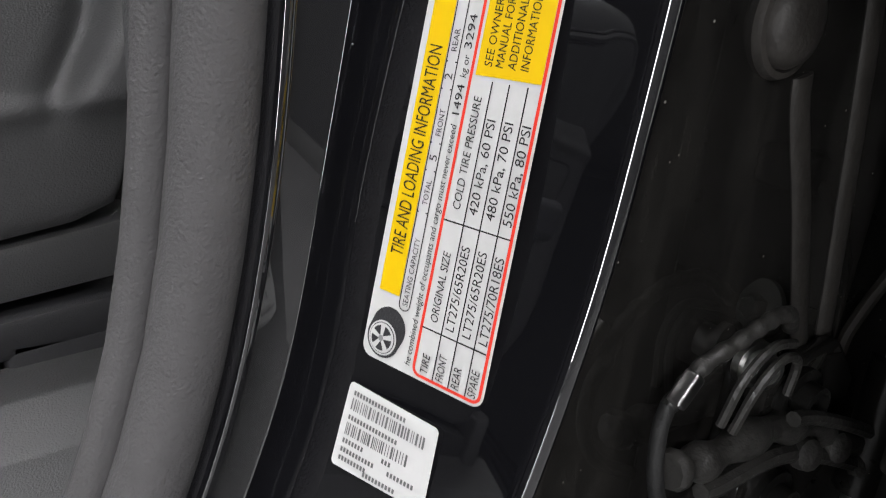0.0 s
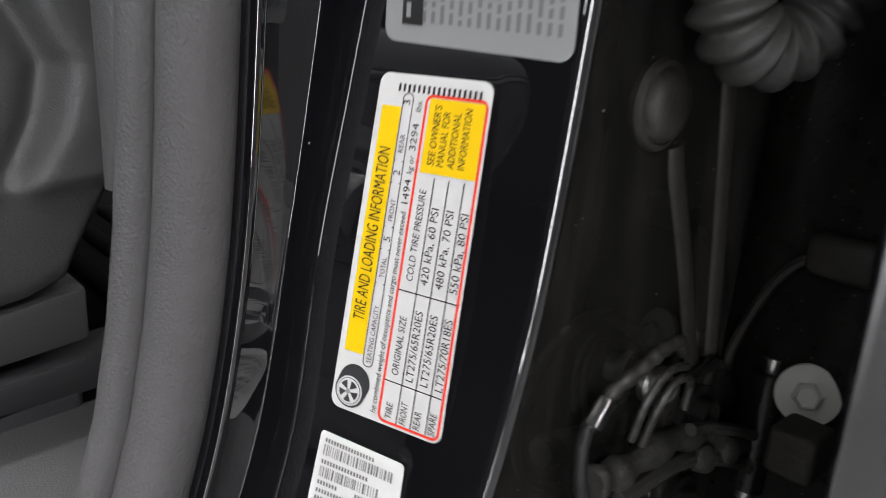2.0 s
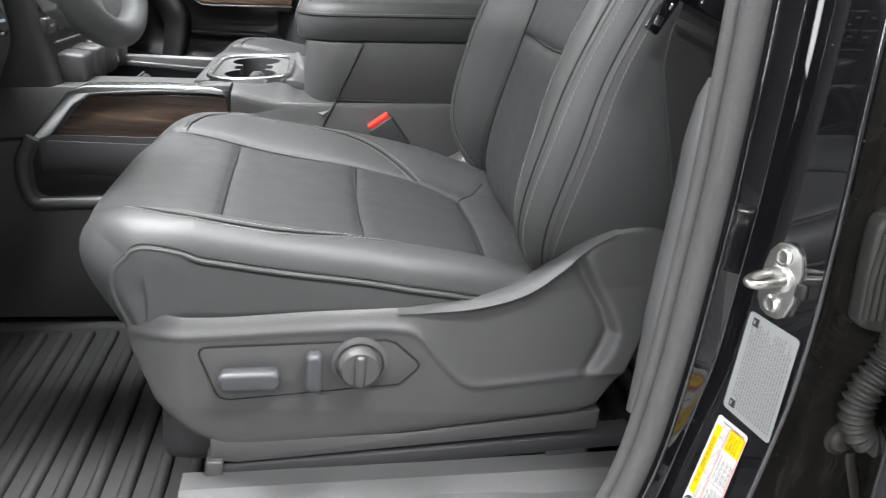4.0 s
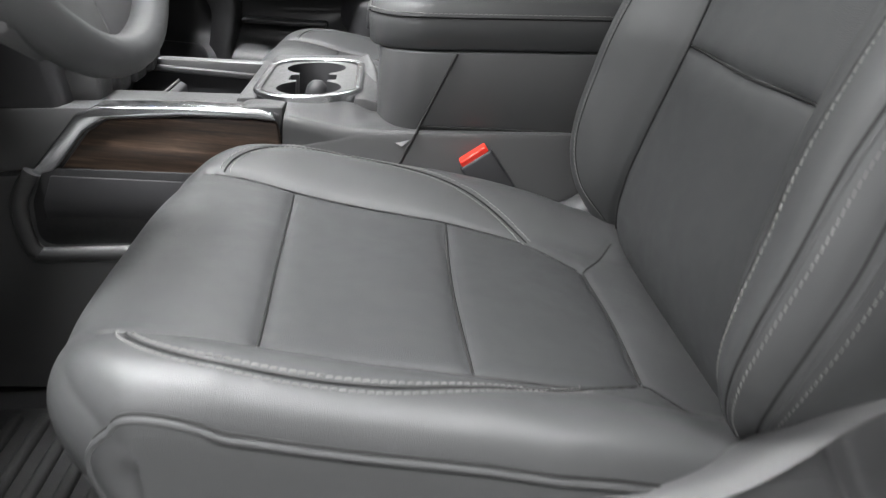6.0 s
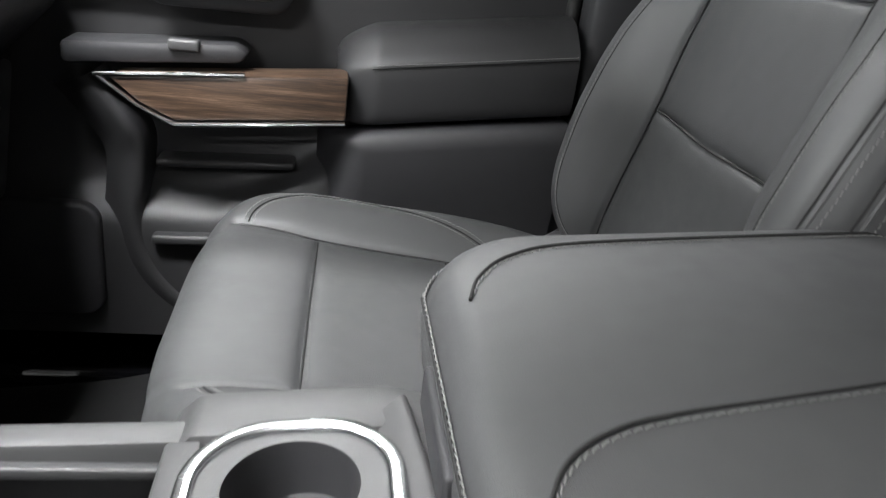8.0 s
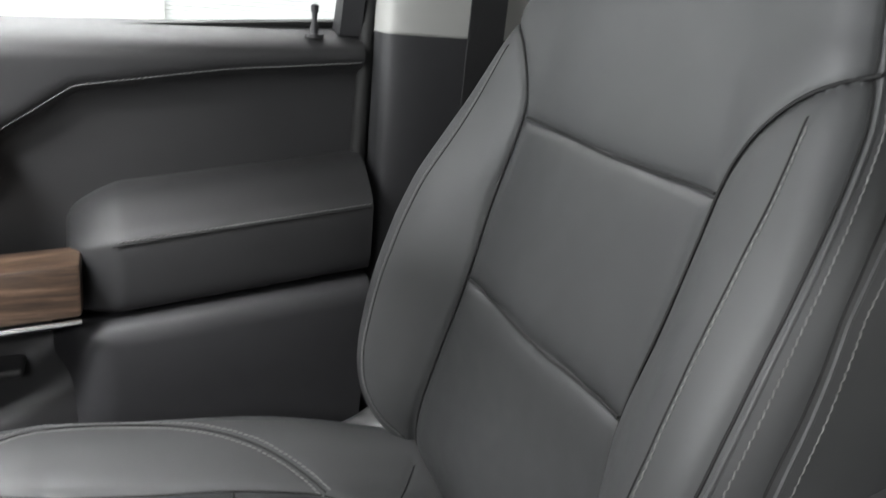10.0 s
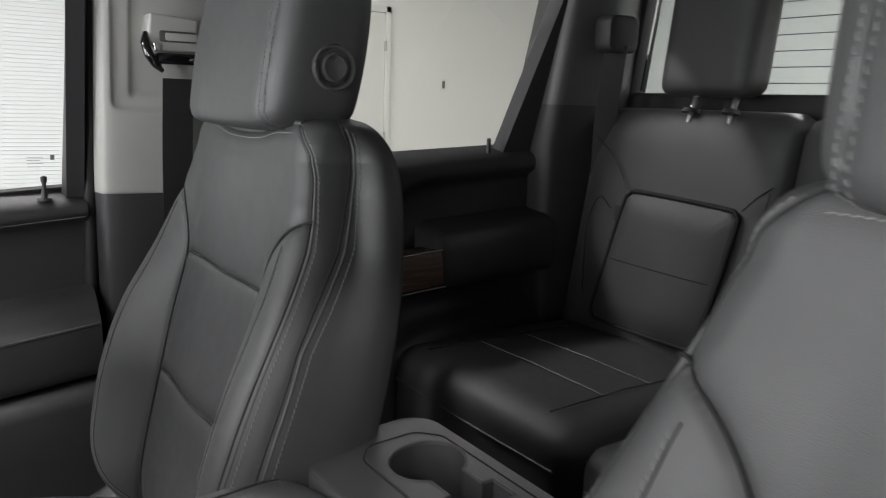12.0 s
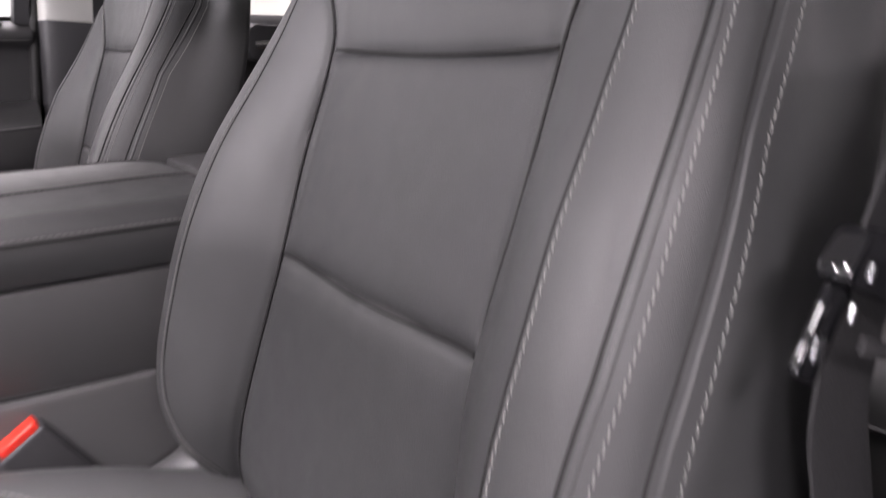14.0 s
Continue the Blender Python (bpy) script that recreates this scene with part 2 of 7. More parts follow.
def thing(name, label, category, at=(0, 0, 0), group="", kind=""):
    ob = new(name)
    ob.empty_display_size = 0.05
    ob.location = at
    return tagged(ob, label, category, group, kind)


def part(name, shape, mat, parent, label=""):
    """One mesh object under a thing or a part; shape holds world coordinates, as a mesh or (verts, faces)."""
    me = shape if isinstance(shape, bpy.types.Mesh) else mesh_from(*shape)
    me.name = name
    me.materials.append(mat)
    ob = new(name, me)
    ob.parent = parent
    if parent.parent is None:
        ob.matrix_parent_inverse = Matrix.Translation(-parent.location)
    if label:
        ob["label"] = label
    return ob


def solo(name, shape, mat, label, category, kind="", group=""):
    """A thing that is one mesh; its origin is moved to its base."""
    me = shape if isinstance(shape, bpy.types.Mesh) else mesh_from(*shape)
    me.name = name
    me.materials.append(mat)
    co = np.empty(len(me.vertices) * 3)
    me.vertices.foreach_get("co", co)
    co = co.reshape(-1, 3)
    mid = (co.min(0) + co.max(0)) / 2
    mid[2] = co[:, 2].min()
    me.vertices.foreach_set("co", (co - mid).ravel())
    me.update()
    ob = new(name, me)
    ob.location = mid
    return tagged(ob, label, category, group, kind)


def join(*shapes):
    verts, faces = [], []
    for v, f in shapes:
        n = len(verts)
        verts += [tuple(p) for p in v]
        faces += [tuple(i + n for i in q) for q in f]
    return verts, faces


def moved(shape, m):
    v, f = shape
    return [tuple(m @ Vector(p)) for p in v], f


def rbox(x0, x1, y0, y1, z0, z1, r=0.01, seg=3):
    """A box with rounded edges, as (verts, faces)."""
    bm = bmesh.new()
    bmesh.ops.create_cube(bm, size=1.0)
    for v in bm.verts:
        v.co = Vector((x0 + (v.co.x + 0.5) * (x1 - x0), y0 + (v.co.y + 0.5) * (y1 - y0), z0 + (v.co.z + 0.5) * (z1 - z0)))
    r = min(r, 0.49 * min(abs(x1 - x0), abs(y1 - y0), abs(z1 - z0)))
    if r > 0:
        bmesh.ops.bevel(bm, geom=bm.edges[:], offset=r, segments=seg, profile=0.5, affect="EDGES")
    return out(bm)


def out(bm):
    bmesh.ops.recalc_face_normals(bm, faces=bm.faces[:])
    bm.verts.index_update()
    shape = [tuple(v.co) for v in bm.verts], [tuple(v.index for v in f.verts) for f in bm.faces]
    bm.free()
    return shape


def prism(outline, axis, a, b, r=0.004, seg=2):
    """An outline in the two other axes (in xyz order), pulled along axis from a to b, edges rounded."""
    bm = bmesh.new()
    k = "xyz".index(axis)
    rest = [i for i in range(3) if i != k]
    lows = []
    for level in (a, b):
        ring = []
        for p in outline:
            c = [0, 0, 0]
            c[rest[0]], c[rest[1]], c[k] = p[0], p[1], level
            ring.append(bm.verts.new(c))
        lows.append(ring)
    n = len(outline)
    bm.faces.new(lows[0])
    bm.faces.new(lows[1][::-1])
    for i in range(n):
        bm.faces.new((lows[0][i], lows[1][i], lows[1][(i + 1) % n], lows[0][(i + 1) % n]))
    bmesh.ops.recalc_face_normals(bm, faces=bm.faces[:])
    if r > 0:
        edges = [e for e in bm.edges if len(e.link_faces) == 2 and e.calc_face_angle(0) > 0.5]
        bmesh.ops.bevel(bm, geom=edges, offset=r, segments=seg, profile=0.5, affect="EDGES", clamp_overlap=True)
    return out(bm)


def spline(points, n, closed=False):
    """n points along a Catmull-Rom curve through the given ones."""
    p = np.array(points, float)
    m = len(p)
    seg = m if closed else m - 1
    if closed:
        q = np.vstack([p[-1], p, p[0], p[1]])
    else:
        q = np.vstack([2 * p[0] - p[1], p, 2 * p[-1] - p[-2]])
    t = np.linspace(0, seg, n, endpoint=not closed)
    i = np.minimum(t.astype(int), seg - 1)
    s = (t - i)[:, None]
    a, b, c, d = q[i], q[i + 1], q[i + 2], q[i + 3]
    return 0.5 * (2 * b + (c - a) * s + (2 * a - 5 * b + 4 * c - d) * s**2 + (3 * b - a - 3 * c + d) * s**3)


def tube(points, radius, sides=8, closed=False, flat=1.0):
    """A tube along points; radius may be a list; flat squeezes it along its side axis."""
    p = np.array(points, float)
    n = len(p)
    rad = np.full(n, radius) if np.isscalar(radius) else np.array(radius, float)
    verts, faces = [], []
    tan = np.roll(p, -1, 0) - np.roll(p, 1, 0)
    if not closed:
        tan[0], tan[-1] = p[1] - p[0], p[-1] - p[-2]
    tan /= np.linalg.norm(tan, axis=1)[:, None] + 1e-12
    up = np.array([0, 0, 1.0]) if abs(tan[0][2]) < 0.9 else np.array([1.0, 0, 0])
    for i in range(n):
        a = up - tan[i] * (up @ tan[i])
        a /= np.linalg.norm(a) + 1e-12
        up = a
        b = np.cross(tan[i], a)
        for k in range(sides):
            w = 2 * math.pi * k / sides
            verts.append(p[i] + rad[i] * (a * math.cos(w) + b * math.sin(w) * flat))
    for i in range(n if closed else n - 1):
        j = (i + 1) % n
        for k in range(sides):
            l = (k + 1) % sides
            faces.append((i * sides + k, i * sides + l, j * sides + l, j * sides + k))
    if not closed:
        faces.append(tuple(range(sides))[::-1])
        faces.append(tuple((n - 1) * sides + k for k in range(sides)))
    return verts, faces


def sheet(grid, wrap=False, flip=False):
    """Quads over a grid of points (rows, columns, 3)."""
    g = np.asarray(grid, float)
    a, b = g.shape[:2]
    verts = g.reshape(-1, 3).tolist()
    faces = []
    for i in range(a - 1):
        for j in range(b if wrap else b - 1):
            k = (j + 1) % b
            q = (i * b + j, i * b + k, (i + 1) * b + k, (i + 1) * b + j)
            faces.append(q[::-1] if flip else q)
    return verts, faces


def loft(rings, caps=True, flip=False):
    """A closed skin over rings of equal length."""
    v, f = sheet(rings, True, flip)
    n, m = len(rings), len(rings[0])
    if caps:
        lo, hi = tuple(range(m)), tuple((n - 1) * m + k for k in range(m))
        f += [lo if flip else lo[::-1], hi[::-1] if flip else hi]
    return v, f


def lathe(profile, centre, axis, sides=32):
    """A profile of (radius, height) turned round the axis through centre."""
    ax = Vector(axis).normalized()
    a = ax.orthogonal().normalized()
    b = ax.cross(a)
    rings = []
    for r, h in profile:
        rings.append([tuple(Vector(centre) + ax * h + (a * math.cos(2 * math.pi * k / sides) + b * math.sin(2 * math.pi * k / sides)) * max(r, 1e-5)) for k in range(sides)])
    return loft(rings)


def rounded_outline(x0, x1, y0, y1, r, n=6):
    pts = []
    for cx, cy, a in ((x1 - r, y1 - r, 0), (x0 + r, y1 - r, 90), (x0 + r, y0 + r, 180), (x1 - r, y0 + r, 270)):
        for k in range(n + 1):
            w = radians(a + 90 * k / n)
            pts.append((cx + r * math.cos(w), cy + r * math.sin(w)))
    return pts


def fillet(points, radii, seg=5, closed=False):
    """A polyline with its corners rounded, with guard points that keep the straight runs flat."""
    p = [np.array(q, float) for q in points]
    n = len(p)
    res = []
    for i in range(n):
        r = radii if np.isscalar(radii) else radii[i]
        if (not closed and i in (0, n - 1)) or r <= 0:
            res.append(p[i])
            continue
        a, b, c = p[i - 1], p[i], p[(i + 1) % n]
        u, v = (a - b) / np.linalg.norm(a - b), (c - b) / np.linalg.norm(c - b)
        half = math.acos(max(-1, min(1, float(u @ v)))) / 2
        cut = min(r / math.tan(half), 0.47 * np.linalg.norm(a - b), 0.47 * np.linalg.norm(c - b))
        s, e = b + u * cut, b + v * cut
        if not closed:
            res.append(s + u * cut * 0.06)
        for k in range(seg + 1):
            w = k / seg
            res.append((1 - w) ** 2 * s + 2 * w * (1 - w) * (b * 0.96 + (s + e) * 0.02) + w * w * e)
        if not closed:
            res.append(e + v * cut * 0.06)
    return np.array(res)


def stitches(path, normals, step=0.0058, length=0.0046, radius=0.0005, lift=0.0005, slant=0.0009):
    """Small slanted thread stitches along a path on a surface."""
    p, nn = np.array(path, float), np.array(normals, float)
    d = np.r_[0, np.cumsum(np.linalg.norm(np.diff(p, axis=0), axis=1))]
    shapes = []
    for s in np.arange(step, d[-1] - length, step):
        a = np.array([np.interp(s, d, p[:, k]) for k in range(3)])
        b = np.array([np.interp(s + length, d, p[:, k]) for k in range(3)])
        n = np.array([np.interp(s, d, nn[:, k]) for k in range(3)])
        side = np.cross(n, b - a)
        side *= slant / 2 / (np.linalg.norm(side) + 1e-9)
        a, b = a - side, b + side
        shapes.append(tube([a - n * 0.0003, a * 0.75 + b * 0.25 + n * lift, a * 0.25 + b * 0.75 + n * lift, b - n * 0.0003], radius, 5))
    return join(*shapes)


def pieces_of(grid, region, wrap=False, flip=False):
    """Splits a grid's quads by their region number: {number: (verts, faces)}."""
    g = np.asarray(grid, float)
    a, b = g.shape[:2]
    v = g.reshape(-1, 3)
    found = {}
    for i in range(a - 1):
        for j in range(b if wrap else b - 1):
            k = (j + 1) % b
            q = (i * b + j, i * b + k, (i + 1) * b + k, (i + 1) * b + j)
            found.setdefault(int(region[i, j]), []).append(q[::-1] if flip else q)
    result = {}
    for r, fs in found.items():
        used = sorted({i for f in fs for i in f})
        at = {u: n for n, u in enumerate(used)}
        result[r] = ([tuple(v[u]) for u in used], [tuple(at[i] for i in f) for f in fs])
    return result


def grid_normals(g):
    du, dv = np.gradient(g, axis=0), np.gradient(g, axis=1)
    n = np.cross(du, dv)
    return n / (np.linalg.norm(n, axis=2)[..., None] + 1e-12)


def near_line(points, line):
    """The distance of 2D points to a polyline."""
    best = np.full(len(points), 9.0)
    line = np.array(line, float)
    for a, b in zip(line[:-1], line[1:]):
        ab = b - a
        s = np.clip(((points - a) @ ab) / (ab @ ab + 1e-12), 0, 1)
        best = np.minimum(best, np.linalg.norm(points - a - s[:, None] * ab, axis=1))
    return best


# ---- front seats ----
SEAT_Y = 0.4255


def seat_cushion(to_world, parent, flip):
    path = spline([(-0.545, 0.935), (-0.570, 0.968), (-0.588, 1.008), (-0.595, 1.043), (-0.582, 1.064), (-0.552, 1.0725), (-0.50, 1.0695), (-0.455, 1.0630), (-0.38, 1.0545), (-0.293, 1.0475), (-0.2, 1.0345), (-0.142, 1.0215), (-0.09, 1.013), (-0.04, 1.005)], 210)
    half = spline([(0, 0), (0.05, 0), (0.10, 0.0), (0.14, 0.002), (0.158, 0.005), (0.182, 0.017), (0.210, 0.0300), (0.234, 0.0320), (0.252, 0.021), (0.259, -0.002), (0.257, -0.030), (0.254, -0.06), (0.249, -0.11)], 84)
    tan = np.gradient(path, axis=0)
    tan /= np.linalg.norm(tan, axis=1)[:, None]
    normal = np.stack([-tan[:, 1], tan[:, 0]], 1)
    prof = np.vstack([half[::-1] * [-1, 1], half[1:]])
    nv, nu = len(path), len(prof)
    g = np.zeros((nv, nu, 3))
    for i in range(nv):
        x, z = path[i]
        s = i / nv
        amp = np.interp(s, [0, 0.12, 0.3, 0.5, 0.9, 1], [0.0, 0.15, 0.6, 1, 1, 0.8])
        wide = np.interp(s, [0, 0.1, 0.3, 0.5, 1], [0.92, 0.95, 0.99, 1.0, 1.0])
        wide *= np.interp(x, [-0.25, -0.12, 0], [1.0, 0.93, 0.9])
        h = np.where(prof[:, 1] > 0, prof[:, 1] * amp, prof[:, 1])
        corner = 0.07 * (np.abs(prof[:, 0]) / 0.26) ** 4 * np.interp(s, [0, 0.3, 0.55], [1, 1, 0])
        g[i, :, 0] = x + normal[i, 0] * h + corner
        g[i, :, 1] = prof[:, 0] * wide
        g[i, :, 2] = z + normal[i, 1] * h - 0.18 * corner
    main_x = [-0.60, -0.56, -0.455, -0.293, -0.205, -0.142, -0.05]
    main_y = [0.175, 0.172, 0.160, 0.153, 0.142, 0.107, 0.100]
    edge = [(x, np.interp(x, main_x, main_y)) for x in np.linspace(-0.552, -0.142, 30)]
    arc = [(-0.537, 0.171), (-0.531, 0.190), (-0.512, 0.211), (-0.478, 0.226), (-0.43, 0.232), (-0.38, 0.231), (-0.336, 0.224), (-0.285, 0.207), (-0.247, 0.187), (-0.218, 0.162), (-0.199, 0.139)]
    arc = spline(arc, 60)
    mirror = lambda line: [(x, -y) for x, y in line]
    lines = [edge, mirror(edge), [(-0.46, 0.16), (-0.457, 0.0), (-0.452, -0.16)], [(-0.293, 0.153), (-0.297, 0.0), (-0.293, -0.153)], [(-0.142, 0.107), (-0.138, 0), (-0.142, -0.107)], [(-0.142, 0.107), (-0.095, 0.17)], [(-0.142, -0.107), (-0.095, -0.17)], arc, mirror(arc)]
    flat = g.reshape(-1, 3)
    n = grid_normals(g).reshape(-1, 3)
    if n[(nv // 2) * nu + nu // 2][2] < 0:
        n = -n
    sunk = np.zeros(len(flat))
    top = (n[:, 2] > 0.25) | (flat[:, 0] > -0.57)
    for k, line in enumerate(lines):
        d = near_line(flat[:, :2], line)
        deep, width = (0.0036, 0.0045) if k < 5 else (0.0016, 0.0035)
        sunk = np.maximum(sunk, np.where(top, deep * np.exp(-((d / width) ** 2)) + (0.0022 if k < 5 else 0.0008) * np.exp(-((d / 0.013) ** 2)), 0))
    flat = flat - n * sunk[:, None]
    fine = noise_wave(flat, 9.0, 0.0009) + noise_wave(flat, 28.0, 0.0004)
    g = (flat + n * fine[:, None]).reshape(nv, nu, 3)
    mid = (g[:-1, :-1] + g[1:, 1:]) / 2
    x, y = mid[..., 0], mid[..., 1]
    ym = np.interp(x, main_x, main_y)
    region = np.full(x.shape, 1)
    region[(x > -0.455)] = 2
    region[(x > -0.294)] = 3
    region[(x > -0.140)] = 4
    region[y > ym] = 5
    region[y < -ym] = 6
    cols = np.arange(nu - 1)
    low = np.array([abs(c - (nu - 1) / 2) > 63.5 for c in cols])
    region[:, low & (cols > nu / 2)] = 7
    region[:, low & (cols < nu / 2)] = 8
    names = {1: "cushion_front_panel", 2: "cushion_middle_panel", 3: "cushion_rear_panel", 4: "cushion_tail", 5: "cushion_bolster", 6: "cushion_bolster", 7: "cushion_side", 8: "cushion_side"}
    world_grid = to_world(g)
    for r, shape in pieces_of(world_grid, region, flip=not flip).items():
        part(names[r], shape, LEATHER_PERF_SHADED if r in (2, 3) else LEATHER, parent)

    def lift(line, off=0.0):
        line = np.array(line, float)
        t = np.gradient(line, axis=0)
        t /= np.linalg.norm(t, axis=1)[:, None] + 1e-9
        line = line + off * np.stack([-t[:, 1], t[:, 0]], 1)
        pts, nn = [], []
        tops = np.where(n[:, 2] > 0.35)[0]
        f = g.reshape(-1, 3)
        for p in line:
            d = np.linalg.norm(f[tops, :2] - p, axis=1)
            k = tops[np.argsort(d)[:4]]
            w = 1 / (np.linalg.norm(f[k, :2] - p, axis=1) + 1e-4)
            pts.append([p[0], p[1], (f[k, 2] * w).sum() / w.sum()])
            nn.append((n[k] * w[:, None]).sum(0) / w.sum())
        return to_world(np.array(pts)), to_world(np.array(nn), True)

    seams = []
    for line in (arc, mirror(arc)):
        for off in (0.0055, -0.0055):
            seams.append(stitches(*lift(line, off), lift=0.0007, radius=0.0006))
    stuff = part("stitching", join(*seams), THREAD, parent, "pale grey double seam stitching")
    stuff["kind"] = "stuff"
    for k, line in enumerate(lines):
        pts, nn = lift(spline(line, 60))
        soft = np.pad(pts, ((3, 3), (0, 0)), mode="edge")
        pts = sum(soft[q:q + 60] for q in range(7)) / 7
        part("seam", tube(pts + nn * (0.0004 if k < 7 else 0.0012), 0.0013 if k < 5 else 0.0010, 6), SEAM, parent)
    for side in (1, -1):
        pts = [g[i, (nu - 1) // 2 + side * 62] * (1 - w) + g[i, (nu - 1) // 2 + side * 54] * w for i, w in ((q, max(0.0, 1 - (q - 16) / 95)) for q in range(16, 198, 4))]
        line = to_world(np.array(pts))
        part("piping", tube(line, 0.0030, 8), LEATHER, parent)
        part("piping_gap", tube(line + np.array([0, 0, 0.0042]), 0.0012, 6), SEAM, parent)
        part("piping_gap", tube(line - np.array([0, 0, 0.0042]), 0.0012, 6), SEAM, parent)


def noise_wave(points, size, height):
    """Slow unevenness of stretched leather."""
    return height * np.array([noise.noise(Vector(p) * size) for p in points])


def smooth_path(p, n=4):
    """A running mean along a path."""
    soft = np.pad(p, ((n, n), (0, 0)), mode="edge")
    return sum(soft[q:q + len(p)] for q in range(2 * n + 1)) / (2 * n + 1)


def seat_back(to_world, parent, flip):
    rows = np.array([
        (0.985, -0.060, 0.72, 0.75, 0.05), (1.02, -0.078, 0.77, 0.9, 0.2), (1.045, -0.088, 0.83, 0.95, 0.42), (1.075, -0.0935, 0.91, 1, 0.75), (1.11, -0.0945, 0.98, 1, 0.97), (1.15, -0.0915, 1.025, 1, 1.05), (1.2, -0.0845, 1.045, 1, 1.05),
        (1.266, -0.0735, 1.03, 1, 1.0), (1.34, -0.052, 1.01, 1, 0.9), (1.419, -0.031, 0.965, 0.98, 0.5), (1.48, -0.020, 0.925, 0.95, 0.2),
        (1.53, -0.012, 0.87, 0.92, 0.03), (1.565, -0.006, 0.80, 0.88, 0.0), (1.588, -0.001, 0.72, 0.80, 0.0), (1.603, 0.008, 0.62, 0.64, 0), (1.611, 0.028, 0.45, 0.32, 0)])
    rows = spline(rows, 220)
    half = spline([(0, 0), (0.07, 0), (0.112, -0.001), (0.13, -0.006), (0.156, -0.026), (0.189, -0.046), (0.218, -0.053), (0.242, -0.045), (0.258, -0.012), (0.261, 0.032), (0.257, 0.08), (0.243, 0.112), (0.2, 0.127), (0.1, 0.13), (0, 0.131)], 127)
    prof = np.vstack([half[::-1] * [-1, 1], half[1:]])
    nv, nu = len(rows), len(prof)
    per = 126 / 14.0
    cs0 = smooth_path(np.array([[per * np.interp(r[0], [1.045, 1.06, 1.085, 1.115, 1.15, 1.20, 1.40, 1.46, 1.50], [3.9, 4.35, 4.95, 5.3, 5.48, 5.55, 5.55, 5.8, 6.0])] for r in rows]), 3)[:, 0]
    cs1 = smooth_path(np.array([[per * np.interp(r[0], [1.05, 1.25, 1.35, 1.39, 1.43, 1.47, 1.51, 1.54, 1.565, 1.58, 1.595], [6.4, 6.85, 7.05, 7.15, 7.32, 7.5, 7.65, 7.65, 7.55, 7.1, 6.4])] for r in rows]), 8)[:, 0]
    cs2 = smooth_path(np.array([[per * np.interp(r[0], [1.05, 1.25, 1.31, 1.35, 1.39, 1.43, 1.47, 1.51, 1.54, 1.57, 1.60], [7.6, 7.8, 7.85, 8.0, 8.2, 8.38, 8.52, 8.7, 8.9, 9.0, 8.7])] for r in rows]), 8)[:, 0]

    def along(field, q, c, sgn):
        lo = np.floor(c).astype(int)
        w = (c - lo)[:, None]
        return field[q, c0 + sgn * lo] * (1 - w) + field[q, c0 + sgn * (lo + 1)] * w

    c0 = (nu - 1) // 2
    g = np.zeros((nv, nu, 3))
    for i, (z, x0, w, dep, b) in enumerate(rows):
        d = np.where(prof[:, 1] < 0, prof[:, 1] * b, prof[:, 1] * dep)
        g[i, :, 0] = x0 + d
        # the padded front narrows towards the shoulders, the shell behind it stays wide
        tight = w * np.interp(z, [1.30, 1.34, 1.39, 1.43, 1.48, 1.53, 1.565, 1.60], [1, 0.99, 0.97, 0.945, 0.91, 0.875, 0.89, 1])
        behind = np.clip((prof[:, 1] - 0.03) / 0.06, 0, 1)
        behind = np.where(np.abs(prof[:, 0]) < 0.2, 1.0, behind * behind * (3 - 2 * behind))
        behind = np.where(prof[:, 1] < 0, 0.0, behind)
        outer = 0.261 * (tight + (w - tight) * behind)
        inner = np.interp(z, [1.03, 1.055, 1.12, 1.19, 1.266], [0.195, 0.187, 0.163, 0.144, 0.1318]) if z < 1.266 else 0.128 * w
        g[i, :, 1] = np.sign(prof[:, 0]) * np.where(np.abs(prof[:, 0]) < 0.128, np.abs(prof[:, 0]) / 0.128 * min(inner, 0.24 * w), min(inner, 0.24 * w) + (np.abs(prof[:, 0]) - 0.128) / 0.133 * (outer - min(inner, 0.24 * w)))
        # shoulders round over from the front to the side
        e = np.clip(1 - (outer - np.abs(g[i, :, 1])) / 0.030, 0, 1)
        soft = np.clip((z - 1.39) / 0.09, 0, 1) * np.clip((0.10 - prof[:, 1]) / 0.07, 0, 1)
        g[i, :, 0] += np.where(np.abs(prof[:, 0]) > 0.128, soft * 0.026 * (1 - np.sqrt(1 - np.minimum(e, 0.999) ** 2)), 0)
        dip = 0.015 * np.exp(-((prof[:, 0] * w / 0.085) ** 4)) * np.clip((z - 1.555) / 0.05, 0, 1)
        g[i, :, 2] = z - dip
    side = [(0.195, 1.03), (0.187, 1.055), (0.163, 1.12), (0.144, 1.19), (0.130, 1.266), (0.134, 1.34), (0.1315, 1.42), (0.138, 1.449), (0.152, 1.473), (0.170, 1.491), (0.186, 1.501), (0.197, 1.507), (0.207, 1.510)]
    side = spline(side, 60)
    mirror = lambda line: [(-y, z) for y, z in line]
    lines = [side, mirror(side), [(-0.130, 1.266), (0, 1.262), (0.130, 1.266)], [(-0.131, 1.424), (0, 1.420), (0.131, 1.424)]]
    flat, n = g.reshape(-1, 3), grid_normals(g).reshape(-1, 3)
    mid_i = (nv // 2) * nu + nu // 2
    if n[mid_i][0] > 0:
        n = -n
    front = n[:, 0] < -0.2
    front = front & (np.abs(np.arange(nu) - (nu - 1) / 2)[None, :] < cs1[:, None] + 1).ravel()
    sunk = np.zeros(len(flat))
    for line in lines:
        d = near_line(flat[:, 1:], line)
        sunk = np.maximum(sunk, np.where(front, 0.0042 * np.exp(-((d / 0.0026) ** 2)) + 0.0026 * np.exp(-((d / 0.013) ** 2)), 0))
    col = np.abs(np.arange(nu) - (nu - 1) / 2)
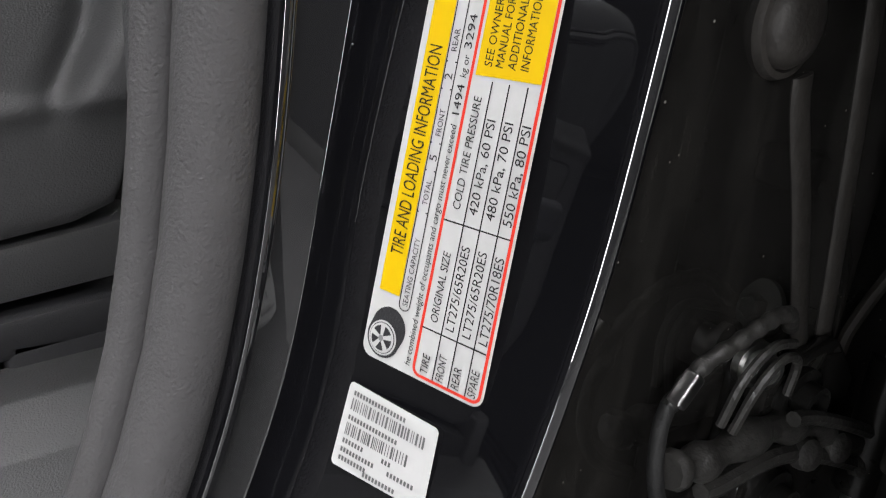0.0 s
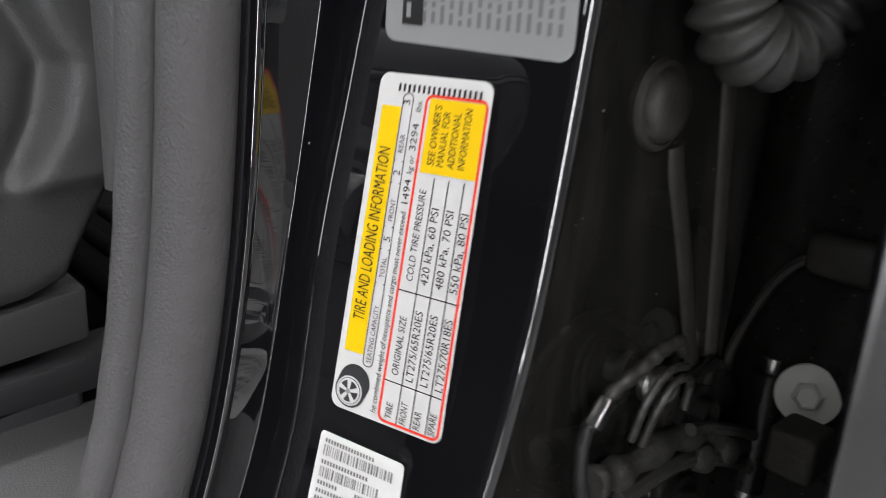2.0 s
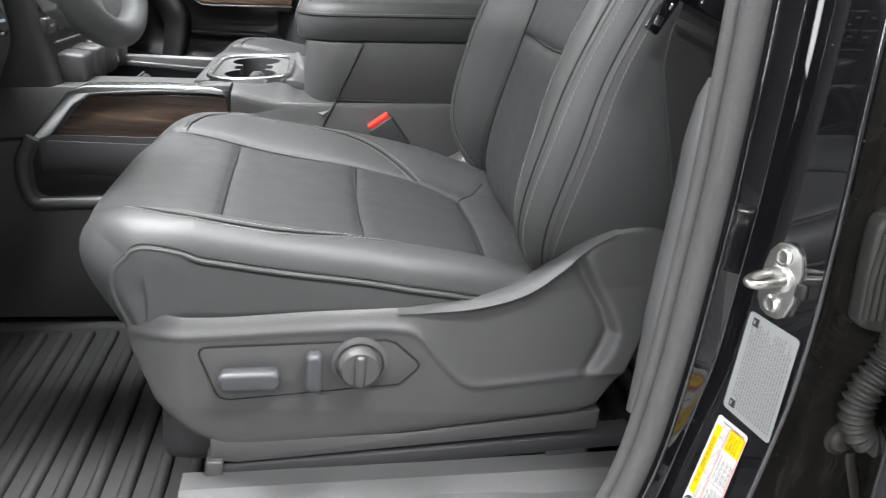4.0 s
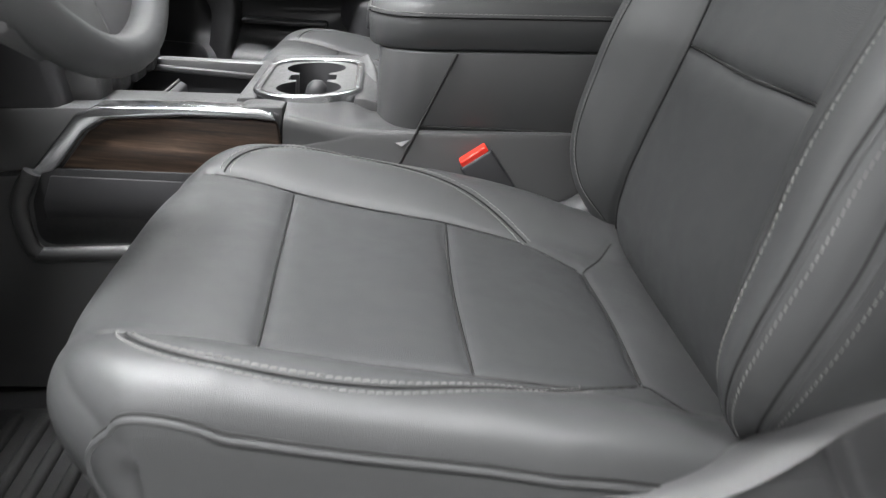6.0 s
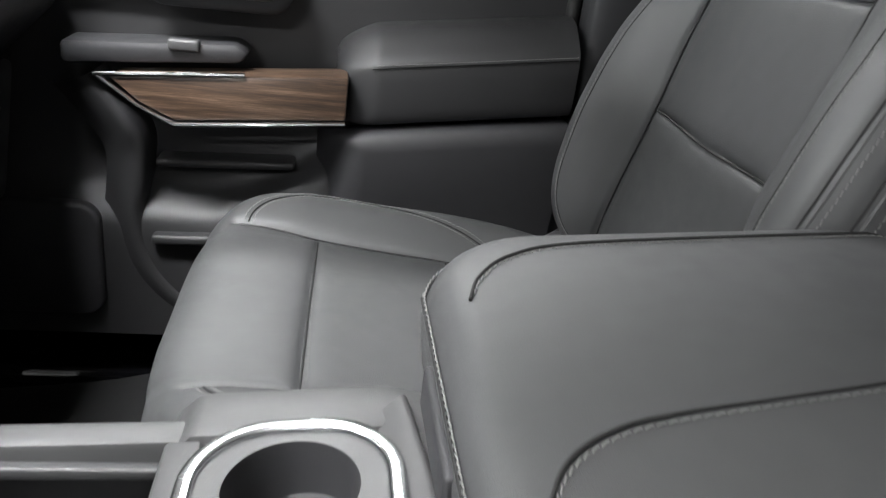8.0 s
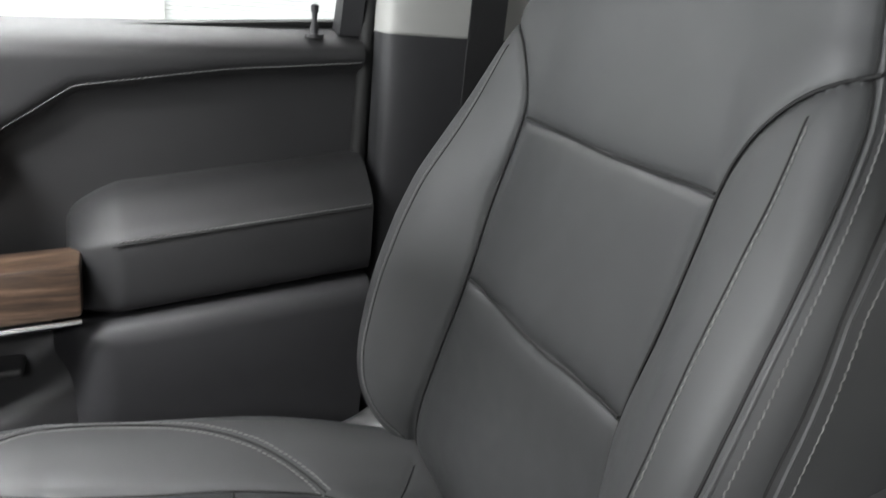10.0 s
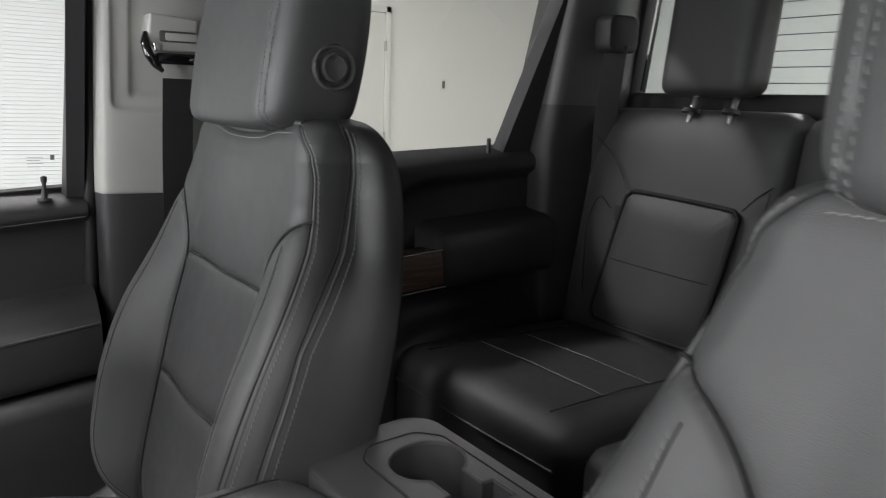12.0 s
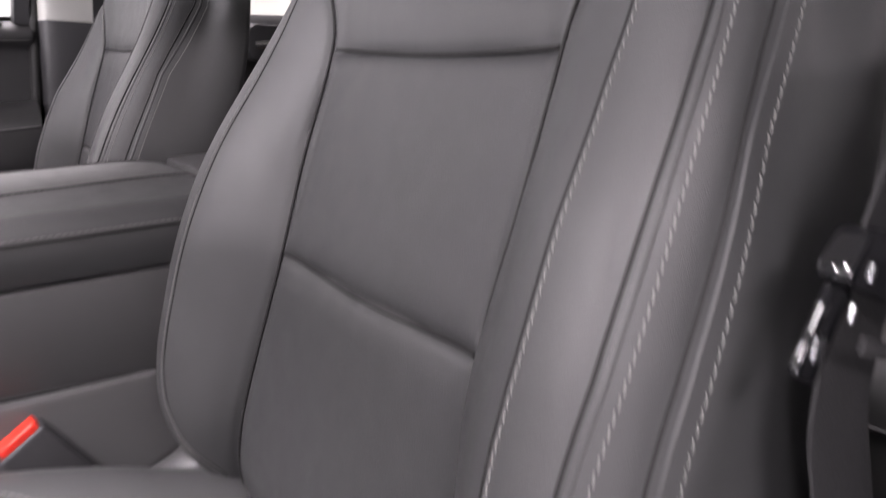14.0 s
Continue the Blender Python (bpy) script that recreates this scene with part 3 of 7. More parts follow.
    for c in (cs1, cs2):
        sunk = sunk + (0.0011 * np.exp(-(((col[None, :] - c[:, None]) / 1.1) ** 2))).ravel()
    flat = flat - n * sunk[:, None]
    flat = flat + n * (noise_wave(flat, 8.0, 0.0012) + noise_wave(flat + 3, 30.0, 0.0004))[:, None]
    g = flat.reshape(nv, nu, 3)
    mid = (g[:-1, :-1] + g[1:, 1:]) / 2
    y, z = mid[..., 1], mid[..., 2]
    cc = np.abs(np.arange(nu - 1) + 0.5 - (nu - 1) / 2)[None, :] + 0 * y
    ym = np.interp(z, side[:, 1], side[:, 0])
    ym = np.where(z > 1.508, 0.3, ym)
    region = np.where(z < 1.264, 1, np.where(z < 1.422, 2, 3))
    region = np.where(y > ym, 4, np.where(y < -ym, 5, region))
    region = np.where(cc > cs1[:-1, None], np.where(y > 0, 6, 7), region)
    region = np.where(cc > cs2[:-1, None], np.where(y > 0, 8, 9), region)
    region = np.where(cc > 10.9 * per, 10, region)
    names = {1: "backrest_lower_panel", 2: "backrest_middle_panel", 3: "backrest_upper_panel", 4: "backrest_bolster", 5: "backrest_bolster", 6: "backrest_side", 7: "backrest_side", 8: "backrest_rear_side", 9: "backrest_rear_side", 10: "backrest_shell"}
    wg = to_world(g)
    for r, shape in pieces_of(wg, region, flip=flip).items():
        part(names[r], shape, LEATHER_PERF_SHADED if r in (1, 2) else (PLASTIC_DARK if r == 10 else LEATHER), parent)
    gn = n.reshape(nv, nu, 3)
    seams, c0 = [], (nu - 1) // 2
    for sgn in (1, -1):
        for c in (cs1, cs2):
            q = np.arange(20, 200)
            seams.append(stitches(to_world(along(g, q, c[20:200] + 3.4, sgn)), to_world(along(gn, q, c[20:200] + 3.4, sgn), True)))
            part("welt", tube(to_world(along(g, q, c[20:200] + 1.5, sgn) - 0.0008 * along(gn, q, c[20:200] + 1.5, sgn)), 0.0018, 8), LEATHER, parent)
        leaf = np.array([q for q in range(nv) if 1.045 < rows[q][0] < 1.487])
        seams.append(stitches(to_world(along(g, leaf, cs0[leaf] + 1.2, sgn)), to_world(along(gn, leaf, cs0[leaf] + 1.2, sgn), True)))
        part("seam", tube(to_world(along(g, leaf, cs0[leaf], sgn)), 0.0008, 5), SEAM, parent)
        for c in (cs1, cs2):
            q = np.arange(18, 204)
            part("seam", tube(to_world(along(g, q, c[18:204], sgn) + 0.0002 * along(gn, q, c[18:204], sgn)), 0.001, 5), SEAM, parent)
    k = 193
    seams.append(stitches(to_world(g[k, c0 - 52:c0 + 53]), to_world(gn[k, c0 - 52:c0 + 53], True)))
    stuff = part("stitching", join(*seams), THREAD, parent, "pale grey seam stitching")
    stuff["kind"] = "stuff"
    part("piping", tube(to_world(g[204, c0 - 60:c0 + 61]), 0.003, 6), LEATHER, parent)
    fronts = np.where(front)[0]
    f = g.reshape(-1, 3)
    for line in lines:
        pts = []
        for p in spline(line, 60):
            d = np.linalg.norm(f[fronts, 1:] - p, axis=1)
            k = fronts[np.argsort(d)[:4]]
            w = 1 / (np.linalg.norm(f[k, 1:] - p, axis=1) + 1e-4)
            pts.append([(f[k, 0] * w).sum() / w.sum() - 0.0016, p[0], p[1]])
        part("seam", tube(to_world(smooth_path(np.array(pts), 2)), 0.0013, 6), SEAM, parent)


def headrest(to_world, parent, flip):
    rows = spline([(1.592, 0.090, 0.030, 0.010), (1.596, 0.122, 0.050, 0.012), (1.606, 0.139, 0.059, 0.016), (1.63, 0.146, 0.063, 0.022), (1.70, 0.149, 0.063, 0.034), (1.77, 0.141, 0.057, 0.045), (1.82, 0.122, 0.046, 0.052), (1.845, 0.10, 0.03, 0.055), (1.85, 0.06, 0.012, 0.056)], 48)
    m = 96
    g = np.zeros((len(rows), m, 3))
    for i, (z, w, d, xc) in enumerate(rows):
        for k in range(m):
            a = 2 * math.pi * k / m
            c, s = math.cos(a), math.sin(a)
            e = 0.42
            g[i, k] = (xc - d * math.copysign(abs(c) ** e, c), w * math.copysign(abs(s) ** 0.5, s), z + 0.05 * (d * math.copysign(abs(c) ** e, c)))
    g += np.array([0.008, 0.0, -0.001])
    flat, n = g.reshape(-1, 3), grid_normals(g).reshape(-1, 3)
    if n[24 * m][0] > 0:
        n = -n
    groove = 0.0025 * (np.exp(-(((flat[:, 1] - 0.1235) / 0.0024) ** 2)) + np.exp(-(((flat[:, 1] + 0.1235) / 0.0024) ** 2)))
    g = (flat - n * groove[:, None]).reshape(g.shape)
    mid = (g[:-1] + g[1:]) / 2
    region = np.where(mid[..., 1] > 0.1235, 1, np.where(mid[..., 1] < -0.1235, 2, 0))
    body = None
    for r, shape in pieces_of(to_world(g), region, True, flip=not flip).items():
        part(("headrest_front", "headrest_side", "headrest_side")[r], shape, LEATHER, parent)
    lines = []
    for sgn in (1, -1):
        for off in (0.1275, 0.1195):
            pts, nn = [], []
            for i in range(3, 44):
                half = np.arange(-23, 24) % m
                order = half[np.argsort(g[i, half, 1])]
                at = [np.interp(sgn * off, g[i, order, 1], f[i, order, c]) for f in (g, n.reshape(g.shape)) for c in range(3)]
                pts.append(at[:3])
                nn.append(at[3:])
            lines.append(stitches(to_world(np.array(pts)), to_world(np.array(nn), True), 0.0055, 0.0036, 0.0004))
    stuff = part("stitching", join(*lines), THREAD, parent, "pale grey seam stitching")
    stuff["kind"] = "stuff"
    c = to_world(np.array([[0.044, 0.1455, 1.660]]))[0]
    ax = to_world(np.array([[0, 1.0, 0.02]]), True)[0]
    part("release_button", lathe([(0.0, -0.004), (0.0235, -0.004), (0.0245, 0.003), (0.0230, 0.0070), (0.0200, 0.0062), (0.0185, 0.0005), (0.0160, 0.0005), (0.0152, 0.0065), (0.0125, 0.0075), (0.009, 0.006), (0.0, 0.0045)], c, ax, 40), PLASTIC, parent, "round dark headrest release button")
    for sgn in (1, -1):
        a = to_world(np.array([[0.02, sgn * 0.06, 1.57], [0.022, sgn * 0.06, 1.64]]))
        part("headrest_post", tube(a, 0.0065, 12), SATIN, parent)


def seat_base(to_world, parent, flip, outer_detail):
    top_line = spline([(-0.537, 1.000), (-0.45, 1.001), (-0.341, 1.013), (-0.243, 1.022), (-0.18, 1.031), (-0.133, 1.048), (-0.10, 1.075), (-0.079, 1.098), (-0.052, 1.118), (-0.025, 1.126), (0.0, 1.122), (0.02, 1.112)], 80)
    low_line = np.array([(-0.537, 0.99), (-0.525, 0.953), (-0.499, 0.902), (-0.46, 0.868), (-0.43, 0.8505), (-0.405, 0.850), (-0.252, 0.872), (-0.05, 0.908), (-0.034, 0.915), (-0.018, 0.947), (-0.003, 0.993), (0.010, 1.05), (0.02, 1.105)])
    ridge = spline([(-0.54, 0.97), (-0.509, 0.979), (-0.43, 0.987), (-0.32, 0.9985), (-0.264, 1.001), (-0.238, 0.994), (-0.213, 0.966), (-0.18, 0.939), (-0.137, 0.942), (-0.06, 0.955), (0.02, 0.97)], 90)
    crest = np.array([(-0.30, 1.03), (-0.254, 1.014), (-0.179, 1.023), (-0.133, 1.036), (-0.108, 1.064), (-0.077, 1.088), (0.02, 1.3)])
    xs = np.r_[np.linspace(-0.537, -0.40, 60), np.linspace(-0.398, -0.06, 130), np.linspace(-0.058, 0.0195, 60)]
    nv = 90
    g = np.zeros((len(xs), nv, 3))
    for i, x in enumerate(xs):
        zt, zb = np.interp(x, *top_line.T), np.interp(x, *low_line.T)
        zr, zc = np.interp(x, *ridge.T), np.interp(x, *crest.T)
        soft = min(1.0, max(0.0, (x + 0.262) / 0.06))
        for j in range(nv):
            z = zb + (zt - zb) * j / (nv - 1)
            over = 0.0016 * math.log1p(math.exp(min(60.0, (z - zr) / 0.0016)))
            h = -(0.46 * (1 - soft) + 0.16 * soft) * over
            h -= 0.55 * soft * 0.003 * math.log1p(math.exp(min(60.0, (z - zc) / 0.003)))
            h += 0.0020 * math.exp(-(((z - zr) / 0.0045) ** 2))
            xg = np.interp(z, [0.94, 0.961, 0.985, 1.006, 1.03, 1.051, 1.088, 1.13], [-0.052, -0.046, -0.034, -0.029, -0.040, -0.055, -0.079, -0.082])
            low = 1 / (1 + math.exp(-(z - 0.958) / 0.005))
            h += low * (0.010 / (1 + math.exp(-(x - xg) / 0.003)) - 0.004 * math.exp(-(((x - xg + 0.007) / 0.006) ** 2)))
            h -= 2.0 * max(0.0, -0.47 - x) ** 1.5
            h -= 0.004 * math.exp(-(z - zb) / 0.004) + 0.09 * max(0, 0.903 - z) + 0.008 * math.exp(-(zt - z) / 0.0035) * (1 if x > -0.15 else 0.3)
            g[i, j] = (x, -0.2685 - h, z)
    shell = sheet(to_world(g), flip=not flip)
    part("seat_side_trim", mesh_from(*shell, True, 60), PLASTIC, parent, "dark grey moulded plastic seat side trim")
    # rolled top edge of the side trims where the backrest hinges
    for sgn in (-1, 1):
        edge = np.array([(x, z) for x, z in top_line if -0.27 < x < -0.045])
        g2 = [[(x, sgn * 0.2655, z - 0.004), (x, sgn * 0.254, z + 0.0015), (x, sgn * 0.240, z + 0.001), (x, sgn * 0.222, z - 0.008), (x, sgn * 0.215, z - 0.03)] for x, z in edge]
        part("hinge_cover", mesh_from(*sheet(to_world(np.array([spline(r, 14) for r in g2])), flip=flip == (sgn > 0)), True, 60), PLASTIC, parent, "satin grey plastic hinge cover")
    inner = [[(x, 0.2685 - 0.03 * max(0, (0.9 - z)) , z) for z in np.linspace(np.interp(x, *low_line.T), np.interp(x, *top_line.T), 12)] for x in np.linspace(-0.537, 0.0195, 60)]
    part("inner_side_trim", mesh_from(*sheet(to_world(np.array(inner)), flip=flip), True, 60), PLASTIC, parent)
    back = to_world(np.array([[-0.5, -0.24, 0.80], [-0.03, 0.24, 0.99]]))
    lo, hi = back.min(0), back.max(0)
    part("seat_frame", rbox(lo[0], hi[0], lo[1], hi[1], 0.81, 0.985, 0.02), PLASTIC_DARK, parent)
    # the lower skirt that the seat slides on
    a = to_world(np.array([[-0.445, -0.264, 0], [-0.025, -0.235, 0]]))
    sx, sy = sorted(a[:, 0]), sorted(a[:, 1])
    part("track_cover", prism([(sx[0], 0.834), (sx[0] + 0.03, 0.832), (sx[1], 0.882), (sx[1], 0.908), (sx[0] + 0.2, 0.872), (sx[0], 0.864)], "y", sy[0], sy[1], 0.003), PLASTIC, parent)
    for yy in (-0.252, 0.2):
        a = to_world(np.array([[-0.437, yy - 0.014, 0], [0.02, yy + 0.014, 0]]))
        sx, sy = sorted(a[:, 0]), sorted(a[:, 1])
        part("seat_rail", prism([(sx[0], 0.808), (sx[1], 0.862), (sx[1], 0.880), (sx[0], 0.828)], "y", sy[0], sy[1], 0.003), PLASTIC_DARK, parent, "black steel seat rail")
        part("rail_cap", rbox(sx[0] - 0.012, sx[0] + 0.006, sy[0] - 0.005, sy[1] + 0.003, 0.806, 0.838, 0.003), PLASTIC, parent)
        part("rail_foot", rbox(sx[0] + 0.05, sx[0] + 0.1, sy[0], sy[1], 0.735, 0.81, 0.004), PLASTIC_DARK, parent)
        part("rail_foot", rbox(sx[1] - 0.1, sx[1] - 0.05, sy[0], sy[1], 0.735, 0.86, 0.004), PLASTIC_DARK, parent)
    if not outer_detail:
        return
    y0 = -0.69
    rim_ = fillet([(-0.458, 0.973), (-0.272, 0.989), (-0.262, 0.986), (-0.233, 0.961), (-0.254, 0.938), (-0.425, 0.915), (-0.436, 0.917)], [0.009, 0.008, 0.008, 0.008, 0.008, 0.006, 0.008], 4, True)
    panel = part("switch_panel", prism([tuple(p) for p in rim_], "y", y0 - 0.0058, y0 + 0.02, 0.0012), PLASTIC, parent)
    part("panel_gap", tube([(x, y0 - 0.0048, z) for x, z in rim_], 0.0014, 6, True), SEAM, panel)
    part("slide_switch", moved(prism(rounded_outline(-0.030, 0.030, -0.0105, 0.0105, 0.008), "y", -0.016, 0.004, 0.005, 3), pose(-0.405, y0 - 0.0062, 0.944, 0, -4, 0)), BUTTON_BLUE, panel, "blue-grey seat slide switch")
    part("recline_switch", moved(prism(rounded_outline(-0.0085, 0.0085, -0.0215, 0.0215, 0.007), "y", -0.016, 0.004, 0.005, 3), pose(-0.342, y0 - 0.0062, 0.955, 0, -2, 0)), BUTTON_BLUE, panel, "blue-grey backrest switch")
    knob = part("lumbar_knob", lathe([(0.0, 0.0), (0.029, 0.0), (0.029, 0.004), (0.0245, 0.006), (0.0235, 0.004), (0.0215, 0.004), (0.021, 0.014), (0.0185, 0.0175), (0.0, 0.0175)], (-0.297, y0 - 0.0055, 0.963), (0, -1, 0), 48), PLASTIC, panel, "round lumbar knob")
    part("knob_grip", rbox(-0.302, -0.292, y0 - 0.029, y0 - 0.0205, 0.945, 0.981, 0.004), PLASTIC, panel)


def front_seat(side, dx, dz, label):
    """side 1: the driver's seat; -1: its mirror image for the passenger."""
    def to_world(p, direction=False):
        q = np.array(p, float).copy()
        if direction:
            q[..., 1] *= side
            return q
        q[..., 1] = side * (q[..., 1] - SEAT_Y)
        q[..., 0] += dx
        q[..., 2] += dz
        return q
    ob = thing("front_seat", label, "car seat", (-0.25 + dx, -side * SEAT_Y, 0.735), "front seats")
    flip = side < 0
    seat_cushion(to_world, ob, flip)
    seat_back(to_world, ob, flip)
    headrest(to_world, ob, flip)
    seat_base(to_world, ob, flip, side > 0)
    return ob


front_seat(1, 0.0, 0.0, "dark grey leather power driver's seat with pale stitching")
front_seat(-1, -0.008, 0.005, "dark grey leather passenger seat with pale stitching and headrest")


# ---- showroom ----
GROUND = 0.0
solo("floor", rbox(-9, 8.3, -5.2, 7.2, -0.2, GROUND, 0), CONCRETE, "polished grey concrete showroom floor", "floor", "structure")
WX0, WX1, WY0, WY1, WZ = -9.0, 7.6, -5.0, 6.9, 3.5
solo("wall_north", rbox(WX0, WX1, WY1, WY1 + 0.2, 0, WZ, 0), WALL, "plain white showroom wall", "wall", "structure")
# unseen window, guessed from bright lines in the paint, placed to suit the light
WIN = (-5.9, -4.8, 0.05, 2.75)
south = thing("wall_south", "showroom wall, white where mirrored, unseen rest darkened to cut fill light, with an added window", "wall", (0, WY0, 0), kind="structure")
SPLIT = 2.0
for x0, x1, z0, z1, mat_ in ((WX0, WIN[0], 0, WZ, WALL_DARK), (WIN[1], SPLIT, 0, WZ, WALL_DARK), (SPLIT, WX1, 0, WZ, WALL), (WIN[0], WIN[1], 0, WIN[2], WALL_DARK), (WIN[0], WIN[1], WIN[3], WZ, WALL_DARK)):
    part("wall_panel", rbox(x0, x1, WY0 - 0.2, WY0, z0, z1, 0), mat_, south)
win = thing("added_window_1", "unseen tall narrow window, added for light and bright lines in the paint", "window", (-5.4, WY0, WIN[2]), kind="structure")
for x in np.linspace(WIN[0], WIN[1], 2):
    part("mullion", rbox(x - 0.025, x + 0.025, WY0 - 0.12, WY0 - 0.05, WIN[2], WIN[3], 0.004), PLASTIC_DARK, win)
for z in (WIN[2] + 0.025, WIN[3] - 0.025):
    part("window_frame", rbox(WIN[0], WIN[1], WY0 - 0.12, WY0 - 0.05, z - 0.025, z + 0.025, 0.004), PLASTIC_DARK, win)
solo("backdrop", rbox(-9.0, 0.0, WY0 - 1.6, WY0 - 1.5, -0.1, 4.0, 0), WINDOW_GLOW, "glowing sheet added behind an unseen window", "sky", "structure")
data = bpy.data.lights.new("added_window_light_1", "AREA")
data.shape, data.size, data.size_y, data.energy, data.color = "RECTANGLE", WIN[1] - WIN[0], WIN[3] - WIN[2], WINDOW_WATTS, (0.97, 0.985, 1.0)
new("added_window_light_1", data).matrix_world = pose((WIN[0] + WIN[1]) / 2, WY0 - 0.14, (WIN[2] + WIN[3]) / 2, 90)
# unseen opening, added to light the upper seat backs from ahead
FRONT = (-3.2, 3.0, 0.4, 3.1)
west = thing("wall_west", "unseen plain showroom wall, grey to cut bounced light, with an added wide window", "wall", (WX0, 0, 0), kind="structure")
for y0, y1, z0, z1 in ((WY0 - 0.2, FRONT[0], 0, WZ), (FRONT[1], WY1 + 0.2, 0, WZ), (FRONT[0], FRONT[1], 0, FRONT[2]), (FRONT[0], FRONT[1], FRONT[3], WZ)):
    part("wall_panel", rbox(WX0 - 0.2, WX0, y0, y1, z0, z1, 0), WALL_GREY, west)
shop = thing("added_window_2", "unseen wide window with slim dark mullions, added to light the seat backs", "window", (WX0, 0, FRONT[2]), kind="structure")
for y in np.linspace(FRONT[0] + 0.025, FRONT[1] - 0.025, 4):
    part("mullion", rbox(WX0 - 0.12, WX0 - 0.05, y - 0.025, y + 0.025, FRONT[2], FRONT[3], 0.004), PLASTIC_DARK, shop)
for z in (FRONT[2] + 0.025, FRONT[3] - 0.025):
    part("window_frame", rbox(WX0 - 0.115, WX0 - 0.055, FRONT[0] + 0.05, FRONT[1] - 0.05, z - 0.025, z + 0.025, 0.004), PLASTIC_DARK, shop)
solo("backdrop", rbox(WX0 - 1.6, WX0 - 1.5, -6.0, 6.0, -0.1, 4.0, 0), WINDOW_GLOW, "glowing sheet added behind an unseen window", "sky", "structure")
data = bpy.data.lights.new("added_window_light_2", "AREA")
data.shape, data.size, data.size_y, data.energy, data.color = "RECTANGLE", FRONT[1] - FRONT[0], FRONT[3] - FRONT[2], FRONT_WATTS, (0.97, 0.985, 1.0)
new("added_window_light_2", data).matrix_world = pose(WX0 - 0.04, (FRONT[0] + FRONT[1]) / 2, (FRONT[2] + FRONT[3]) / 2, 90, 0, -90)
solo("wall_east", rbox(WX1, WX1 + 0.2, WY0 - 0.2, WY1 + 0.2, 0, WZ, 0), WALL, "plain white showroom wall", "wall", "structure")
solo("ceiling", rbox(WX0, WX1, WY0, WY1, WZ, WZ + 0.2, 0), WALL_GREY, "unseen showroom ceiling, grey to cut bounced light", "ceiling", "structure")
solo("baseboard", rbox(WX0, WX1, WY0, WY0 + 0.02, 0, 0.13, 0.003), SHADOW_TRIM, "grey skirting along the wall", "skirting", "structure")
solo("baseboard", rbox(WX0, WX1, WY1 - 0.02, WY1, 0, 0.13, 0.003), SHADOW_TRIM, "grey skirting along the wall", "skirting", "structure")
solo("baseboard", rbox(WX1 - 0.02, WX1, WY0, WY1, 0, 0.13, 0.003), SHADOW_TRIM, "grey skirting along the wall", "skirting", "structure")
# none of these panels is seen; each is placed for the light it gives
for lx, ly, watts in ADDED_LAMPS:
    lamp = thing("added_ceiling_light", "unseen rectangular ceiling light panel, added to light the cab and walls", "ceiling light", (lx, ly, WZ - 0.06), "ceiling lights")
    part("frame", rbox(lx - 0.64, lx + 0.64, ly - 0.2, ly + 0.2, WZ - 0.05, WZ - 0.002, 0.01), DOOR_WHITE, lamp)
    part("diffuser", rbox(lx - 0.6, lx + 0.6, ly - 0.16, ly + 0.16, WZ - 0.06, WZ - 0.048, 0.004), LAMP_GLOW, lamp)
    ceiling_lamp(lx, ly, WZ - 0.075, 1.2, 0.32, watts)


def wall_door(x, y, yaw):
    """A white flush door in a steel frame, its face towards -y before the turn."""
    ob = thing("door_1", "white steel door with three hinges in the wall", "door", (x, y, 0), kind="structure")
    m = pose(x, y, 0, 0, 0, yaw)
    for a, b in ((-0.49, -0.43), (0.43, 0.49)):
        part("door_frame", moved(rbox(a, b, -0.05, 0.0, 0, 2.60, 0.004), m), DOOR_WHITE, ob)
    part("door_frame", moved(rbox(-0.49, 0.49, -0.05, 0.0, 2.54, 2.60, 0.004), m), DOOR_WHITE, ob)
    leaf = part("door_leaf", moved(rbox(-0.425, 0.425, -0.03, 0.0, 0.01, 2.535, 0.002), m), DOOR_WHITE, ob)
    for z in (0.3, 1.25, 2.2):
        part("hinge", moved(rbox(0.42, 0.44, -0.058, -0.02, z - 0.055, z + 0.055, 0.004), m), STEEL, ob)
    part("door_handle", moved(rbox(-0.40, -0.28, -0.075, -0.045, 1.0, 1.025, 0.006), m), STEEL, ob)
    part("door_closer", moved(rbox(-0.30, 0.0, -0.09, -0.03, 2.42, 2.48, 0.006), m), DOOR_WHITE, ob)
    return ob


wall_door(3.42, WY1, 0)
wall_door(WX1, -4.05, -90)
for gx, gz in ((4.62, 1.83), (2.80, 1.74)):
    sw = thing("wall_switch", "small dark wall switch on a pale plate", "wall switch", (gx, WY1, gz))
    part("plate", rbox(gx - 0.04, gx + 0.04, WY1 - 0.012, WY1 - 0.002, gz - 0.06, gz + 0.06, 0.003), DOOR_WHITE, sw)
    part("rocker", rbox(gx - 0.018, gx + 0.018, WY1 - 0.02, WY1 - 0.011, gz - 0.04, gz + 0.04, 0.003), INK_GREY, sw)


def roller_door(name, x0, x1, y, z1, yaw, x, pitch, label):
    ob = thing(name, label, "roller door", (x, y, 0), kind="structure")
    m = pose(x, y, 0, 0, 0, yaw)
    n = int(z1 / pitch)
    base = None
    for i in range(n):
        me = mesh_from(*moved(rbox(x0, x1, -0.05, 0.0, i * pitch + 0.0015, (i + 1) * pitch, 0.0022, 1), m), False)
        part("slat", me, BLIND, ob)
    for a, b in ((x0 - 0.12, x0), (x1, x1 + 0.12)):
        part("door_frame", moved(rbox(a, b, -0.1, 0.0, 0, z1 + 0.1, 0.004), m), DOOR_WHITE, ob)
    return ob


